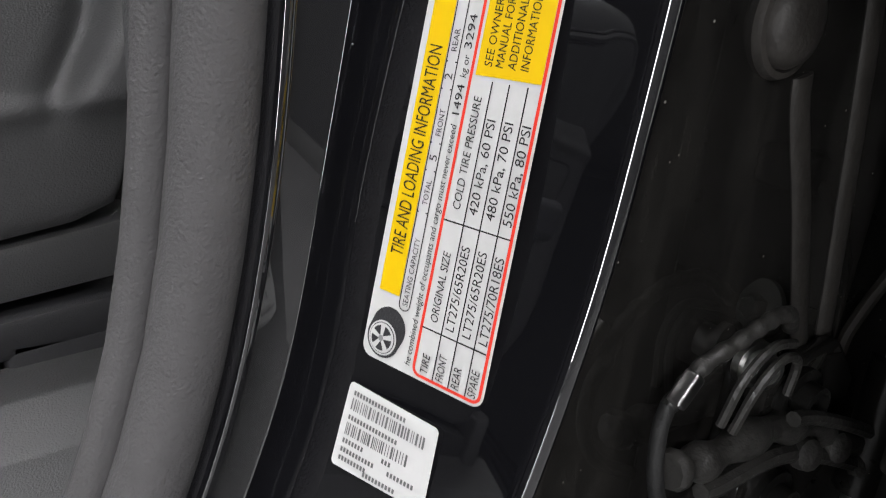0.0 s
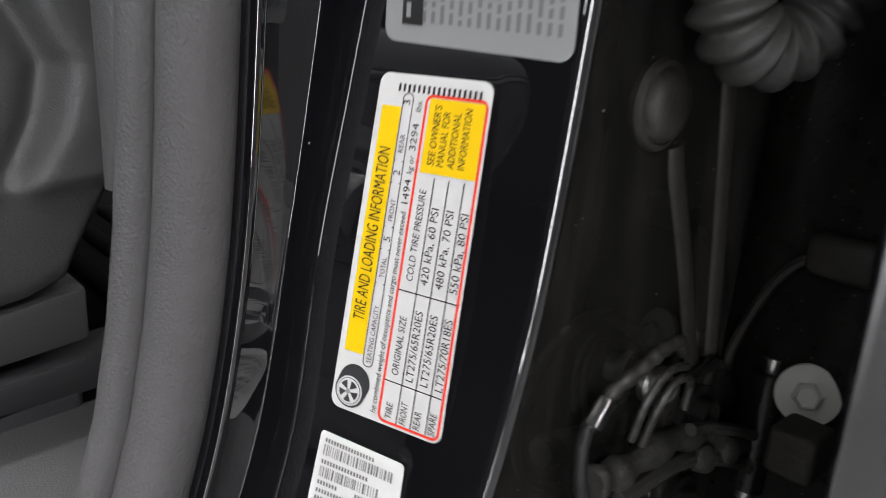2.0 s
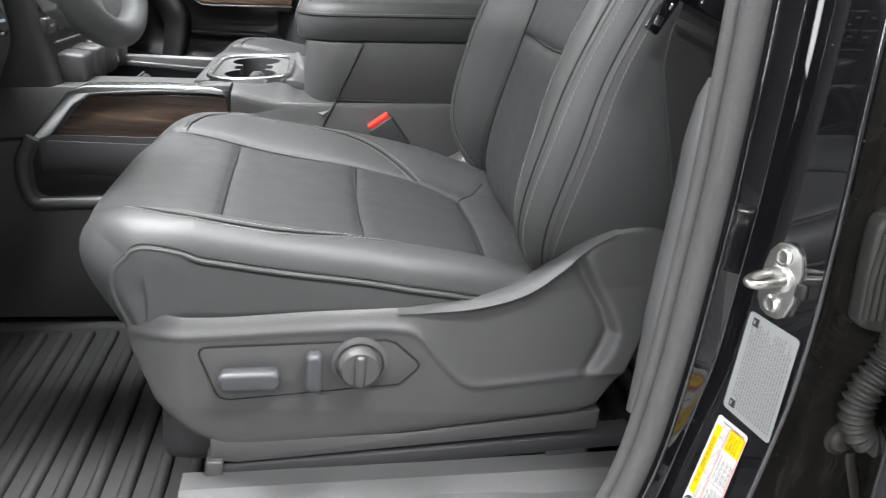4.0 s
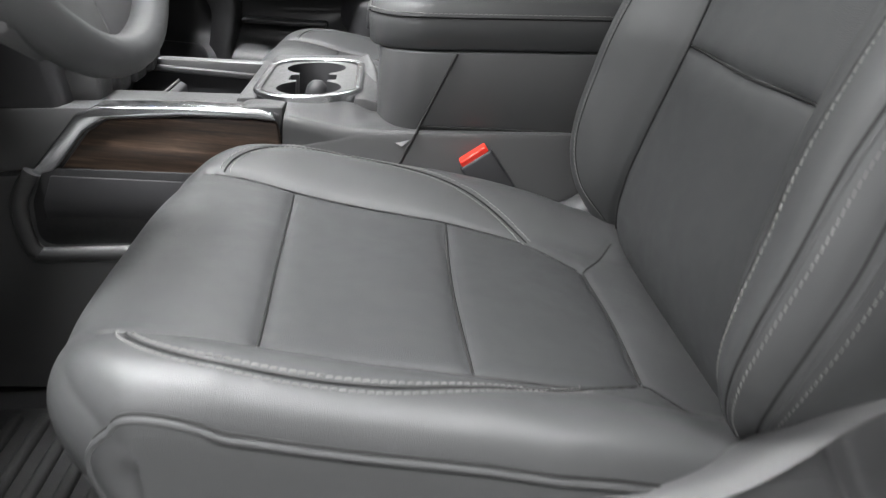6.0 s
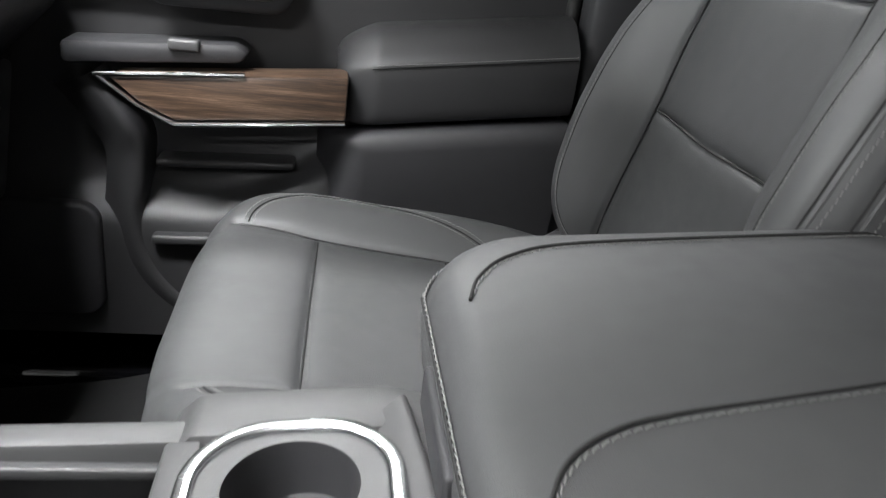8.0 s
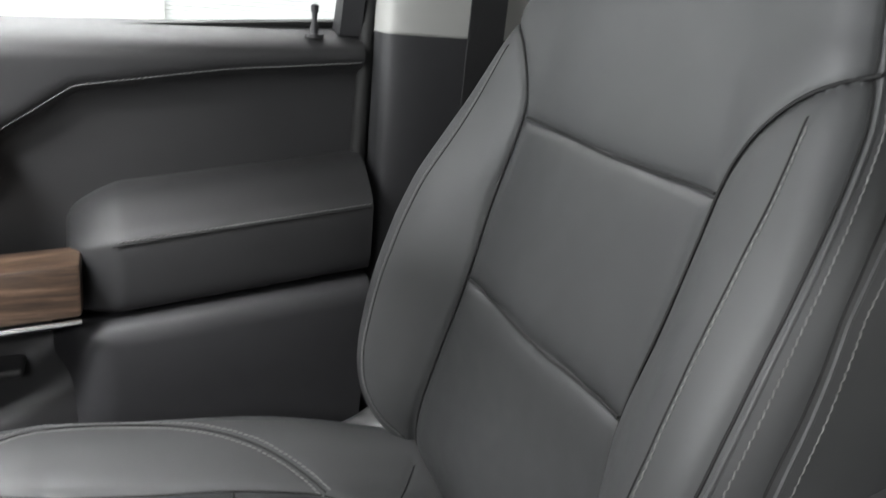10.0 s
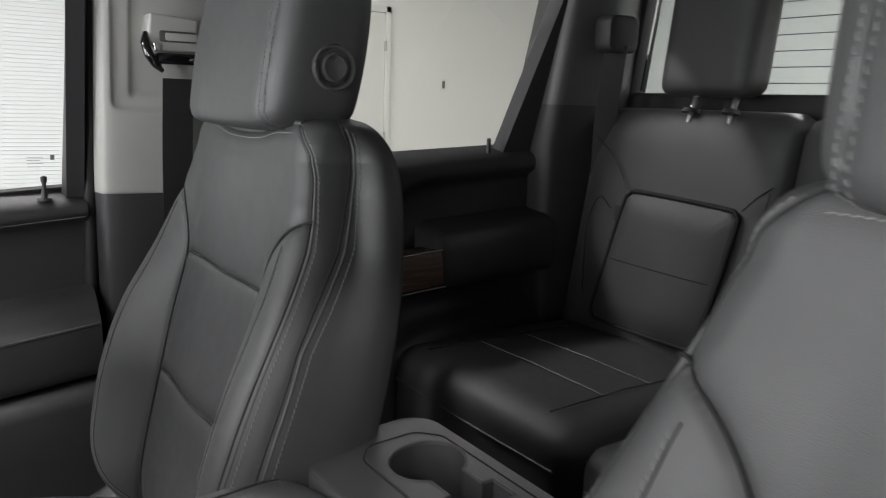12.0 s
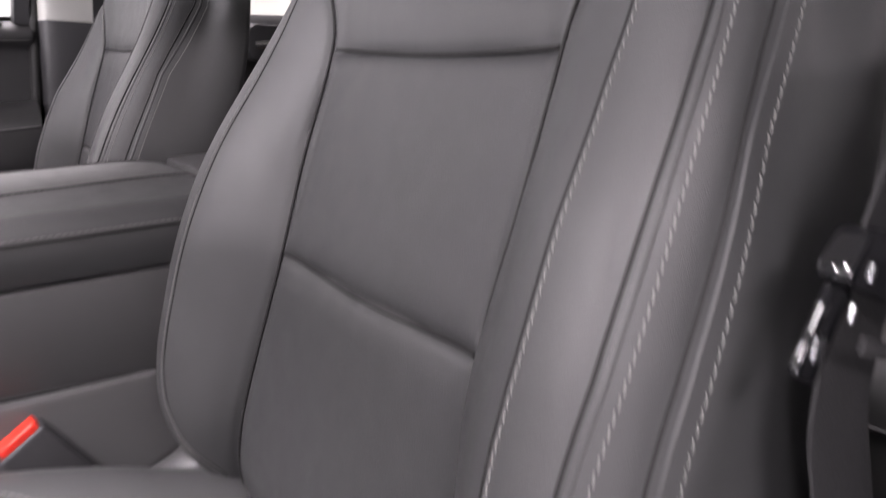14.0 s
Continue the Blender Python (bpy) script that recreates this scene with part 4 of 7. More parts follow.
roller_door("door_2", -1.05, 1.05, WY1, 3.4, 0, 1.02, 0.034, "white ribbed roller door in the showroom wall")
roller_door("door_3", -1.6, 1.6, 1.6, 3.4, -90, WX1, 0.16, "white horizontal slat roller door in the end wall")


# ---- truck cab ----
def lerp(v, xs, ys):
    return float(np.interp(v, xs, ys))


ROOF = 1.96
truck = thing("pickup_truck", "black crew cab pickup truck with its driver's door open", "truck", (0, 0, 0))

# the driver's side door pillar: places of its folds at given heights
STRIP_Z = [0.60, 0.72, 0.80, 0.875, 0.907, 0.939, 0.969, 0.996, 1.06, 1.2, 1.3, 1.7, 1.95]
STRIP_L = [-0.20, -0.12, -0.075, -0.046, -0.036, -0.030, -0.026, -0.024, -0.021, -0.021, -0.025, -0.05, -0.065]
STRIP_R = [-0.185, -0.105, -0.06, -0.032, -0.0215, -0.016, -0.012, -0.008, 0.0, 0.0, -0.004, -0.028, -0.042]
FOLD_Z = [0.60, 0.72, 0.80, 0.875, 0.92, 0.965, 1.008, 1.075, 1.14, 1.224, 1.298, 1.7, 1.95]
FOLD_X = [-0.17, -0.10, -0.055, -0.02, -0.004, 0.007, 0.012, 0.018, 0.017, 0.011, 0.004, -0.03, -0.045]


def lean_in(z):
    """How far the cab's side leans in above the belt line."""
    return 0.0 if z < 1.5 else 0.30 * (z - 1.5)


def eased(zs, xs):
    """A table of evenly spaced heights and smoothed places."""
    z = np.linspace(0.55, 2.0, 300)
    x = np.interp(z, zs, xs)
    k = np.exp(-np.linspace(-2, 2, 17) ** 2)
    x = np.convolve(np.pad(x, 8, mode="edge"), k / k.sum(), "valid")
    return z, x


STRIP_Z, STRIP_L = eased(STRIP_Z, STRIP_L)[0], eased(STRIP_Z, STRIP_L)[1]
STRIP_R = eased(np.array([0.60, 0.72, 0.80, 0.875, 0.907, 0.939, 0.969, 0.996, 1.06, 1.2, 1.3, 1.7, 1.95]), STRIP_R)[1]
FOLD_Z, FOLD_X = eased(FOLD_Z, FOLD_X)


def pillar_x(y, z):
    a, f = lerp(z, STRIP_Z, STRIP_R), lerp(z, FOLD_Z, FOLD_X)
    return a + (f - 0.003 - a) * (y + 0.846) / (-0.915 + 0.846)


rows, back_rows = [], []
for z in np.linspace(0.60, 1.94, 180):
    l, r, f = lerp(z, STRIP_Z, STRIP_L), lerp(z, STRIP_Z, STRIP_R), lerp(z, FOLD_Z, FOLD_X)
    i = lean_in(z)
    e = pillar_x(-0.9190, z)
    wide = r - 0.0014 - (l + 0.0012)
    hollow = [(l + 0.0012 + wide * u, -0.8385 - wide * (0.05 * u + 0.08 * u * u)) for u in (0.0, 0.17, 0.34, 0.5, 0.67, 0.84, 1.0)]
    lip = [(e + 0.0029 - 0.0029 * math.cos(w), -0.9182 - 0.0040 * math.sin(w)) for w in np.linspace(0.0, math.pi, 15)]
    prof = [(l + 0.03, -0.785), (l - 0.0045, -0.80), (l - 0.0045, -0.8395), (l - 0.0024, -0.8430), (l + 0.0002, -0.8428), *hollow, (r - 0.0005, -0.8440), (pillar_x(-0.8448, z), -0.8448), *lip, (e + 0.023, -0.8860), (e + 0.034, -0.8850)]
    pts = fillet(prof, [0, 0.004, 0.0024, 0.0016, 0.0014, 0.0012, 0, 0, 0, 0, 0, 0.0008, 0.0008, 0.0014, *[0] * 15, 0.006, 0], 6)
    rows.append([(x, y + i, z) for x, y in pts])
    back_rows.append([(x, y + i, z) for x, y in fillet([(e + 0.034, -0.8850), (0.19, -0.8845), (0.235, -0.86), (0.25, -0.80)], [0, 0.02, 0.02, 0], 4)])
part("door_pillar", mesh_from(*sheet(rows, flip=True), True, 80), PAINT, truck, "glossy black painted door pillar")
part("pillar_recess", mesh_from(*sheet(back_rows, flip=True), True, 80), PAINT_DUSTY, truck, "dusty black pillar face behind the door hinges")

# weather seal round the driver's door opening
path = [(lerp(z, STRIP_Z, STRIP_L) - 0.0125, -0.829 + lean_in(z), z) for z in np.linspace(1.93, 0.80, 40)]
path += [(-0.14, -0.826, 0.765), (-0.2, -0.826, 0.745), (-0.35, -0.826, 0.725), (-0.8, -0.826, 0.69), (-1.2, -0.826, 0.66)]
path = np.array(path)
zs = np.linspace(1.292, 0.98, 40)
part("pillar_trim", tube([(lerp(z, STRIP_Z, STRIP_L) - 0.0205, -0.800, z) for z in zs], np.interp(zs, [0.98, 1.08, 1.24, 1.275, 1.292], [0.006, 0.013, 0.013, 0.009, 0.003]), 14), PLASTIC, truck, "grey moulded trim behind the door seal")
part("weather_seal", tube(path, 0.0112, 16, flat=1.05), SEAL, truck, "grey velvety rubber door seal")
part("seal_lip", tube(path + [-0.0125, 0.009, 0.0], 0.0062, 12), SEAL, truck)
part("seal_edge", tube(path + [0.0095, -0.006, 0.0], 0.0025, 8), RUBBER, truck)

# rocker, floor and the rest of the shell
part("rocker_panel", prism([(-0.97, 0.50), (-0.80, 0.50), (-0.80, 0.70), (-0.84, 0.715), (-0.93, 0.70), (-0.965, 0.66)], "x", -1.25, 1.1, 0.01), PAINT, truck)
part("rocker_panel", prism([(0.97, 0.50), (0.80, 0.50), (0.80, 0.70), (0.84, 0.715), (0.93, 0.70), (0.965, 0.66)], "x", -1.25, 1.1, 0.01), PAINT, truck)


def slope(x):
    """The cab floor rises towards the tail."""
    return 0.092 * (x + 0.86)


floor_rows = [[(x, y, 0.695 + slope(x)) for y in np.linspace(-0.84, 0.84, 3)] for x in np.linspace(-1.3, 1.1, 9)]
part("cab_floor", mesh_from(*sheet(floor_rows)), CARPET, truck, "black carpeted cab floor")
part("cab_underside", rbox(-1.3, 1.12, -0.84, 0.84, 0.45, 0.64, 0.01), PAINT_MATT, truck)
part("firewall", prism([(-1.32, 0.6), (-1.15, 0.66), (-1.25, 0.85), (-1.25, 1.15), (-1.32, 1.2)], "y", -0.86, 0.86, 0.005), PLASTIC_DARK, truck)
part("roof", rbox(-0.62, 1.14, -0.74, 0.74, ROOF + 0.03, ROOF + 0.08, 0.02), PAINT, truck)
part("headliner", rbox(-0.6, 1.1, -0.72, 0.72, ROOF, ROOF + 0.025, 0.008), PLASTIC_LIGHT, truck)
for s in (1, -1):
    part("roof_rail", tube([(-0.7, s * 0.72, 1.93), (0.0, s * 0.725, 1.96), (1.1, s * 0.71, 1.94)], 0.045, 12), PAINT, truck)
    part("windshield_pillar", tube([(-1.25, s * 0.80, 1.36), (-0.62, s * 0.70, 1.95)], 0.045, 10), PLASTIC_DARK, truck)
part("windshield_header", rbox(-0.70, -0.58, -0.72, 0.72, 1.93, 1.99, 0.02), PLASTIC_DARK, truck)
ws = part("windshield", ([(-1.26, -0.78, 1.38), (-1.26, 0.78, 1.38), (-0.64, 0.68, 1.94), (-0.64, -0.68, 1.94)], [(0, 1, 2, 3)]), GLASS_CLEAR, truck)
ws.visible_shadow = False
part("hood", prism([(-2.7, 1.1), (-1.2, 1.22), (-1.2, 1.36), (-1.5, 1.34), (-2.6, 1.25)], "y", -0.85, 0.85, 0.03), PAINT, truck)

# fenders, bed and wheels
def arch_side(x0, x1, z0, z1, wx, wr):
    """A body side with a wheel arch cut from its lower edge."""
    arc = [(wx - wr * math.cos(w), 0.42 + wr * math.sin(w)) for w in np.linspace(0.12, math.pi - 0.12, 18)]
    return [(x0, z0), *arc, (x1, z0), (x1, z1), (x0, z1 - 0.05)]


for s in (1, -1):
    y0, y1 = sorted((s * 0.84, s * 0.965))
    part("front_fender", prism(arch_side(-2.72, -1.24, 0.47, 1.24, -2.0, 0.50), "y", y0, y1, 0.02), PAINT, truck)
    part("bed_side", prism(arch_side(1.16, 3.1, 0.58, 1.42, 2.05, 0.50), "y", y0, y1, 0.02), PAINT, truck)
    part("headlight", rbox(-2.76, -2.70, min(s * 0.55, s * 0.88), max(s * 0.55, s * 0.88), 0.95, 1.10, 0.02), GLASS_CLEAR, truck)
    part("tail_light", rbox(3.08, 3.13, min(s * 0.86, s * 0.95), max(s * 0.86, s * 0.95), 1.0, 1.38, 0.01), RED, truck)
    for wx in (-2.0, 2.05):
        tyre = part("wheel", lathe([(0.0, -0.02), (0.25, -0.02), (0.27, -0.03), (0.39, -0.03), (0.42, 0.0), (0.42, 0.20), (0.39, 0.24), (0.27, 0.24), (0.25, 0.22), (0, 0.22)], (wx, s * 0.96, 0.42), (0, -s, 0), 48), RUBBER, truck)
        part("rim", lathe([(0.0, 0.0), (0.05, 0.008), (0.06, 0.0), (0.21, 0.008), (0.245, 0.02), (0.25, 0.0), (0.25, -0.03), (0.0, -0.03)], (wx, s * 0.985, 0.42), (0, s, 0), 48), SATIN, tyre)
part("bed_floor", rbox(1.16, 3.08, -0.86, 0.86, 0.72, 0.78, 0.01), PAINT_MATT, truck)
part("bed_front", rbox(1.14, 1.19, -0.86, 0.86, 0.75, 1.40, 0.01), PAINT, truck)
part("tailgate", rbox(3.05, 3.12, -0.86, 0.86, 0.75, 1.40, 0.015), PAINT, truck)
part("rear_bumper", rbox(3.08, 3.26, -0.93, 0.93, 0.55, 0.73, 0.03), CHROME, truck)
part("front_bumper", rbox(-2.88, -2.70, -0.95, 0.95, 0.52, 0.78, 0.04), CHROME, truck)
part("grille", rbox(-2.78, -2.70, -0.62, 0.62, 0.80, 1.16, 0.02), PLASTIC_DARK, truck)
part("engine_bay", rbox(-2.66, -1.26, -0.70, 0.70, 0.55, 1.08, 0.02), PAINT_MATT, truck)
for s in (1, -1):
    part("frame_rail", rbox(-2.7, 3.05, s * 0.45 - 0.04, s * 0.45 + 0.04, 0.40, 0.56, 0.01), PAINT_MATT, truck)
for wx in (-2.0, 2.05):
    part("axle", tube([(wx, -0.8, 0.42), (wx, 0.8, 0.42)], 0.05, 12), PAINT_MATT, truck)

# back wall of the cab with its window opening
X_BACK = 1.03
for name, y0, y1, z0, z1 in (("rear_wall_lower", -0.80, 0.80, 0.75, 1.67), ("rear_wall_upper", -0.72, 0.72, 1.90, 1.96)):
    part(name, rbox(X_BACK, X_BACK + 0.05, y0, y1, z0, z1, 0.008), PLASTIC_DARK, truck)
for s in (1, -1):
    part("rear_corner_trim", prism([(s * 0.785, 1.65), (s * 0.86, 1.65), (s * 0.82, 1.94), (s * 0.745, 1.94)], "x", X_BACK, X_BACK + 0.05, 0.006), PLASTIC_DARK, truck)
rw = part("rear_window", prism([(-0.775, 1.665), (0.775, 1.665), (0.738, 1.905), (-0.738, 1.905)], "x", X_BACK + 0.018, X_BACK + 0.024, 0), GLASS_CLEAR, truck, "rear cab window with heater wires")
rw.visible_shadow = False
for k in range(7):
    z = 1.69 + k * 0.03
    part("heater_wire", rbox(X_BACK + 0.015, X_BACK + 0.0172, -0.66, 0.66, z, z + 0.0016, 0), INK_GREY, truck)

# driver's side rear door, shut, seen along its outer skin
rear_door = thing("rear_door", "shut glossy black rear door on the driver's side", "car door", (0.6, -0.97, 0.56))
rows, hem = [], []
for z in np.linspace(0.56, 1.47, 60):
    bulge = 0.008 * math.sin(math.pi * (z - 0.5) / 1.0) - (0.02 * max(0, (0.75 - z) / 0.2) if z < 0.75 else 0)
    h = lerp(z, [0.56, 0.88, 0.95, 1.05, 1.15, 1.25, 1.47], [0.115, 0.086, 0.078, 0.069, 0.060, 0.053, 0.042])
    edge = fillet([(h - 0.0022, -0.9872), (h - 0.001, -0.9902), (h + 0.03, -0.9906)], [0, 0.0022, 0], 7)
    hem.append([(x, y, z) for x, y in fillet([(h + 0.09, -0.964), (h + 0.03, -0.9715), (h - 0.006, -0.9732), (h - 0.0075, -0.9750), (h - 0.0065, -0.9770), (h - 0.003, -0.9855), (h - 0.0022, -0.9872)], [0, 0.003, 0.0012, 0.0010, 0.0012, 0.0012, 0], 6)])
    rows.append([(x, y, z) for x, y in edge] + [(x, -0.9906 - bulge * min(1, (x - h - 0.03) / 0.5) ** 1.5, z) for x in np.linspace(h + 0.05, 1.09, 24)])
part("door_skin", mesh_from(*sheet(rows, flip=True), True, 80), PAINT_SKIN, rear_door, "mirror-like black painted door skin")
part("door_hem", mesh_from(*sheet(hem, flip=True), True, 80), PAINT, rear_door, "folded black hem of the door skin")
part("door_shell", rbox(0.26, 1.08, -0.965, -0.80, 0.58, 1.46, 0.02), PAINT_MATT, rear_door)
part("door_front_wall", rbox(0.20, 0.262, -0.978, -0.872, 0.60, 1.46, 0.012), PAINT_MATT, rear_door)
part("inner_trim", rbox(0.24, 1.04, -0.815, -0.785, 0.8, 1.5, 0.015), PLASTIC_DARK, rear_door)
wf = part("window_glass", ([(0.17, -0.90, 1.47), (0.80, -0.90, 1.53), (0.84, -0.79, 1.9), (0.14, -0.79, 1.9)], [(0, 1, 2, 3)]), GLASS_DARK, rear_door)
wf.visible_shadow = False
part("window_frame", tube([(0.12, -0.905, 1.45), (0.11, -0.79, 1.9)], 0.025, 8), PAINT, rear_door)
part("window_frame", tube([(0.80, -0.905, 1.5), (0.86, -0.79, 1.9)], 0.03, 8), PAINT, rear_door)
part("rear_quarter", rbox(0.86, 1.1, -0.86, -0.78, 1.45, 1.95, 0.02), PLASTIC_DARK, truck)

# the driver's door, swung wide open ahead of the opening
ddoor = thing("driver_door", "open black driver's door with a dark inner panel", "car door", (-1.45, -1.45, 0.56))
m = pose(-1.16, -0.93, 0, 0, 0, -112)
part("door_shell", moved(rbox(0.0, 1.02, -0.03, 0.06, 0.58, 1.46, 0.02), m), PAINT, ddoor)
part("inner_panel", moved(rbox(0.04, 1.0, 0.06, 0.10, 0.62, 1.46, 0.02), m), PLASTIC_DARK, ddoor)
part("window_frame", moved(tube([(0.02, 0.02, 1.46), (0.45, 0.10, 1.93), (0.98, 0.10, 1.93), (1.0, 0.02, 1.46)], 0.025, 8), m), PAINT, ddoor)
gl = part("window_glass", ([tuple(m @ Vector(p)) for p in ((0.03, 0.02, 1.45), (1.0, 0.02, 1.45), (0.98, 0.10, 1.92), (0.45, 0.10, 1.92))], [(0, 1, 2, 3)]), GLASS_CLEAR, ddoor)
gl.visible_shadow = False

# inner trim of the driver's side pillar
rows = []
for z in np.linspace(0.80, 1.95, 20):
    i = 0.16 * max(0, z - 1.4)
    rows.append([(-0.012, -0.80 + i, z), (-0.01, -0.775 + i, z), (0.005, -0.757 + i, z), (0.06, -0.75 + i, z), (0.12, -0.765 + i, z), (0.135, -0.80 + i, z)])
part("pillar_trim", mesh_from(*sheet(rows)), PLASTIC_DARK, truck, "dark plastic inner pillar trim")

# passenger side pillar trim: dark below, pale above
part("pillar_backing", rbox(-0.10, 0.10, 0.835, 0.86, 0.8, 1.95, 0.004), PLASTIC_DARK, truck)
part("pillar_backing", prism([(0.80, 0.8), (1.1, 0.8), (1.1, 1.95), (0.86, 1.95), (0.80, 1.55)], "y", 0.84, 0.87, 0.003), PLASTIC_DARK, truck)
def step(v, at, soft):
    return 1 / (1 + math.exp(-max(-40.0, min(40.0, (v - at) / soft))))


for z0, z1, mat_, nm in ((0.80, 1.479, PLASTIC_DARK, "pillar_trim_lower"), (1.478, 1.95, PLASTIC_LIGHT, "pillar_trim_upper")):
    rows = []
    upper = nm == "pillar_trim_upper"
    for z in np.r_[np.linspace(z0, z0 + 0.004, 4), np.linspace(z0 + 0.006, z1, 120 if upper else 12)]:
        i = -0.16 * max(0, z - 1.5)
        k = 0.0 if upper else 0.003
        roll = 0.004 * math.exp(-(z - z0) / 0.0015) if upper else 0.0
        r = spline([(-0.104, 0.83 + i, z), (-0.1, 0.80 + i + k, z), (-0.086, 0.788 + i + k, z), (-0.04, 0.782 + i + k, z), (0.02, 0.782 + i + k, z), (0.075, 0.80 + i + k, z), (0.10, 0.83 + i, z)], 110)
        if upper:
            # stepped channel of the belt height adjuster
            for q in r:
                wide = step(q[0], -0.084, 0.0012) * step(0.072, q[0], 0.0012) * step(z, 1.607 + 0.008 * math.exp(-(q[0] + 0.084) / 0.012), 0.0015)
                deep = step(q[0], -0.058, 0.0010) * step(0.062, q[0], 0.0012) * step(z, 1.629, 0.0012)
                q[1] += 0.007 * wide + 0.006 * deep + roll
        rows.append([tuple(q) for q in r])
    part(nm, mesh_from(*sheet(rows, flip=True), True, 60), mat_, truck, "pale grey plastic pillar trim with a stepped belt channel" if upper else "dark plastic pillar trim")
part("door_seal", tube([(-0.118, 0.842, 0.9), (-0.114, 0.842, 1.3), (-0.108, 0.842, 1.5), (-0.10, 0.76, 1.93)], 0.011, 10), RUBBER, truck)

# passenger side rear pillar trim
for z0, z1, mat_ in ((0.80, 1.637, PLASTIC_DARK), (1.636, 1.95, PLASTIC)):
    rows = []
    for z in np.linspace(z0, z1, 10):
        i = -0.18 * max(0, z - 1.55)
        rows.append([(0.785, 0.84 + i, z), (0.795, 0.80 + i, z), (0.82, 0.785 + i, z), (0.90, 0.775 + i, z), (0.96, 0.780 + i * 0.8, z), (1.035, 0.80 + i * 0.5, z)])
    part("rear_pillar_trim", mesh_from(*sheet([[tuple(q) for q in spline(r, 30)] for r in rows], flip=True)), mat_, truck)
part("side_body", rbox(-1.25, 1.1, 0.90, 0.955, 0.5, 1.46, 0.02), PAINT, truck)


# ---- passenger doors ----
def door_panel(x0, x1, line_x, line_z, belt0, belt1, nx=120, nz=90, low=0.80, base=0.80):
    """The soft inner panel of a door as a relief over x and z."""
    g = []
    for x in np.linspace(x0, x1, nx):
        zl = lerp(x, line_x, line_z)
        zt = belt0 + (belt1 - belt0) * (x - x0) / (x1 - x0)
        row = []
        for z in np.linspace(low, zt, nz):
            d = z - zl
            up = 1 / (1 + math.exp(-d / 0.0035))
            y = base + 0.042 - 0.022 * up
            if d > 0:
                y += 0.055 * max(0.0, (z - (zt - 0.035)) / 0.035) ** 2
            y += 0.003 * math.exp(-((d / 0.004) ** 2))
            y -= 0.05 / (1 + math.exp((z - (zl - 0.285)) / 0.01))
            row.append((x, y, z))
        g.append(row)
    return g


pdoor = thing("passenger_door", "dark grey padded passenger door with wood trim and chrome handle", "car door", (-0.6, 0.86, 0.78))
g = door_panel(-1.2, -0.116, [-1.2, -0.62, -0.56, -0.51, -0.47, -0.43, -0.274, -0.11], [1.30, 1.30, 1.315, 1.345, 1.371, 1.398, 1.421, 1.435], 1.44, 1.482)
part("inner_panel", mesh_from(*sheet(g), True, 60), PLASTIC_DOOR, pdoor, "dark grey moulded door panel")
seam_line = [(x, 0.8165, lerp(x, [-1.2, -0.62, -0.56, -0.51, -0.47, -0.43, -0.274, -0.11], [1.30, 1.30, 1.315, 1.345, 1.371, 1.398, 1.421, 1.435]) + 0.008) for x in np.linspace(-0.8, -0.12, 60)]
st = part("stitching", stitches(seam_line, [(0, -1, 0)] * 60), THREAD, pdoor)
st["kind"] = "stuff"
# arm rest
rows = []
for x in np.linspace(-0.447, -0.116, 60):
    s = min(1.0, (x + 0.447) / 0.055)
    e = math.sqrt(max(0.0, 1 - (1 - s) ** 2)) * 0.6 + 0.4 * s
    k = 0.13 * (x + 0.43)
    zt = 1.252 + k
    prof = [(0.86, 1.160 + k), (0.80, 1.160 + k), (0.77, 1.162 + k), (0.759, 1.175 + k), (0.756, 1.21 + k), (0.757, zt - 0.012), (0.762, zt), (0.775, zt + 0.012), (0.80, zt + 0.03), (0.825, zt + 0.038), (0.86, zt + 0.042)]
    rows.append([(x, 0.86 - (0.86 - y) * (0.60 + 0.40 * e), 1.18 + k + (z - 1.18 - k) * (0.72 + 0.28 * e)) for y, z in spline(prof, 44)])
first = [(-0.447, 0.86, 1.2)] * 44
part("arm_rest", mesh_from(*sheet([first] + rows, flip=True), True, 60), PLASTIC_DOOR, pdoor, "dark padded arm rest with a stitched edge")
line = [(x, 0.7562, 1.2475 + 0.13 * (x + 0.43)) for x in np.linspace(-0.400, -0.118, 40)]
st = part("stitching", stitches(line, [(0, -1, 0)] * 40), THREAD, pdoor)
st["kind"] = "stuff"
part("seam", tube([(x, y - 0.0002, z - 0.004) for x, y, z in line], 0.0009, 5), SEAM, pdoor)
# lower pocket wall
rows = []
for x in np.linspace(-0.47, -0.116, 16):
    k = 0.12 * (x + 0.43) + 0.006
    s = min(1.0, (x + 0.47) / 0.04)
    rows.append([(x, 0.83 - (0.83 - y) * s, z + k) for y, z in ((0.80, 1.148), (0.765, 1.150), (0.752, 1.140), (0.750, 1.12), (0.757, 1.05), (0.77, 0.95), (0.775, 0.85))])
part("lower_pad", mesh_from(*sheet(rows), True, 60), PLASTIC_DARK, pdoor)
edge = spline([(-0.775, 1.200), (-0.745, 1.165), (-0.712, 1.115), (-0.712, 1.06), (-0.720, 1.00), (-0.712, 0.942), (-0.685, 0.893), (-0.640, 0.852), (-0.58, 0.835), (-0.47, 0.84)], 60)
rim_rows = [[(x - 0.055, 0.815, z - 0.02), (x - 0.030, 0.796, z - 0.012), (x - 0.012, 0.788, z - 0.005), (x - 0.002, 0.789, z), (x + 0.004, 0.796, z + 0.003), (x + 0.008, 0.815, z + 0.006), (x + 0.010, 0.845, z + 0.008)] for x, z in edge]
part("pocket_rim", mesh_from(*sheet([[tuple(q) for q in spline(r, 20)] for r in rim_rows], flip=True), True, 70), PLASTIC_DOOR, pdoor, "smooth curved rim of the door pocket")
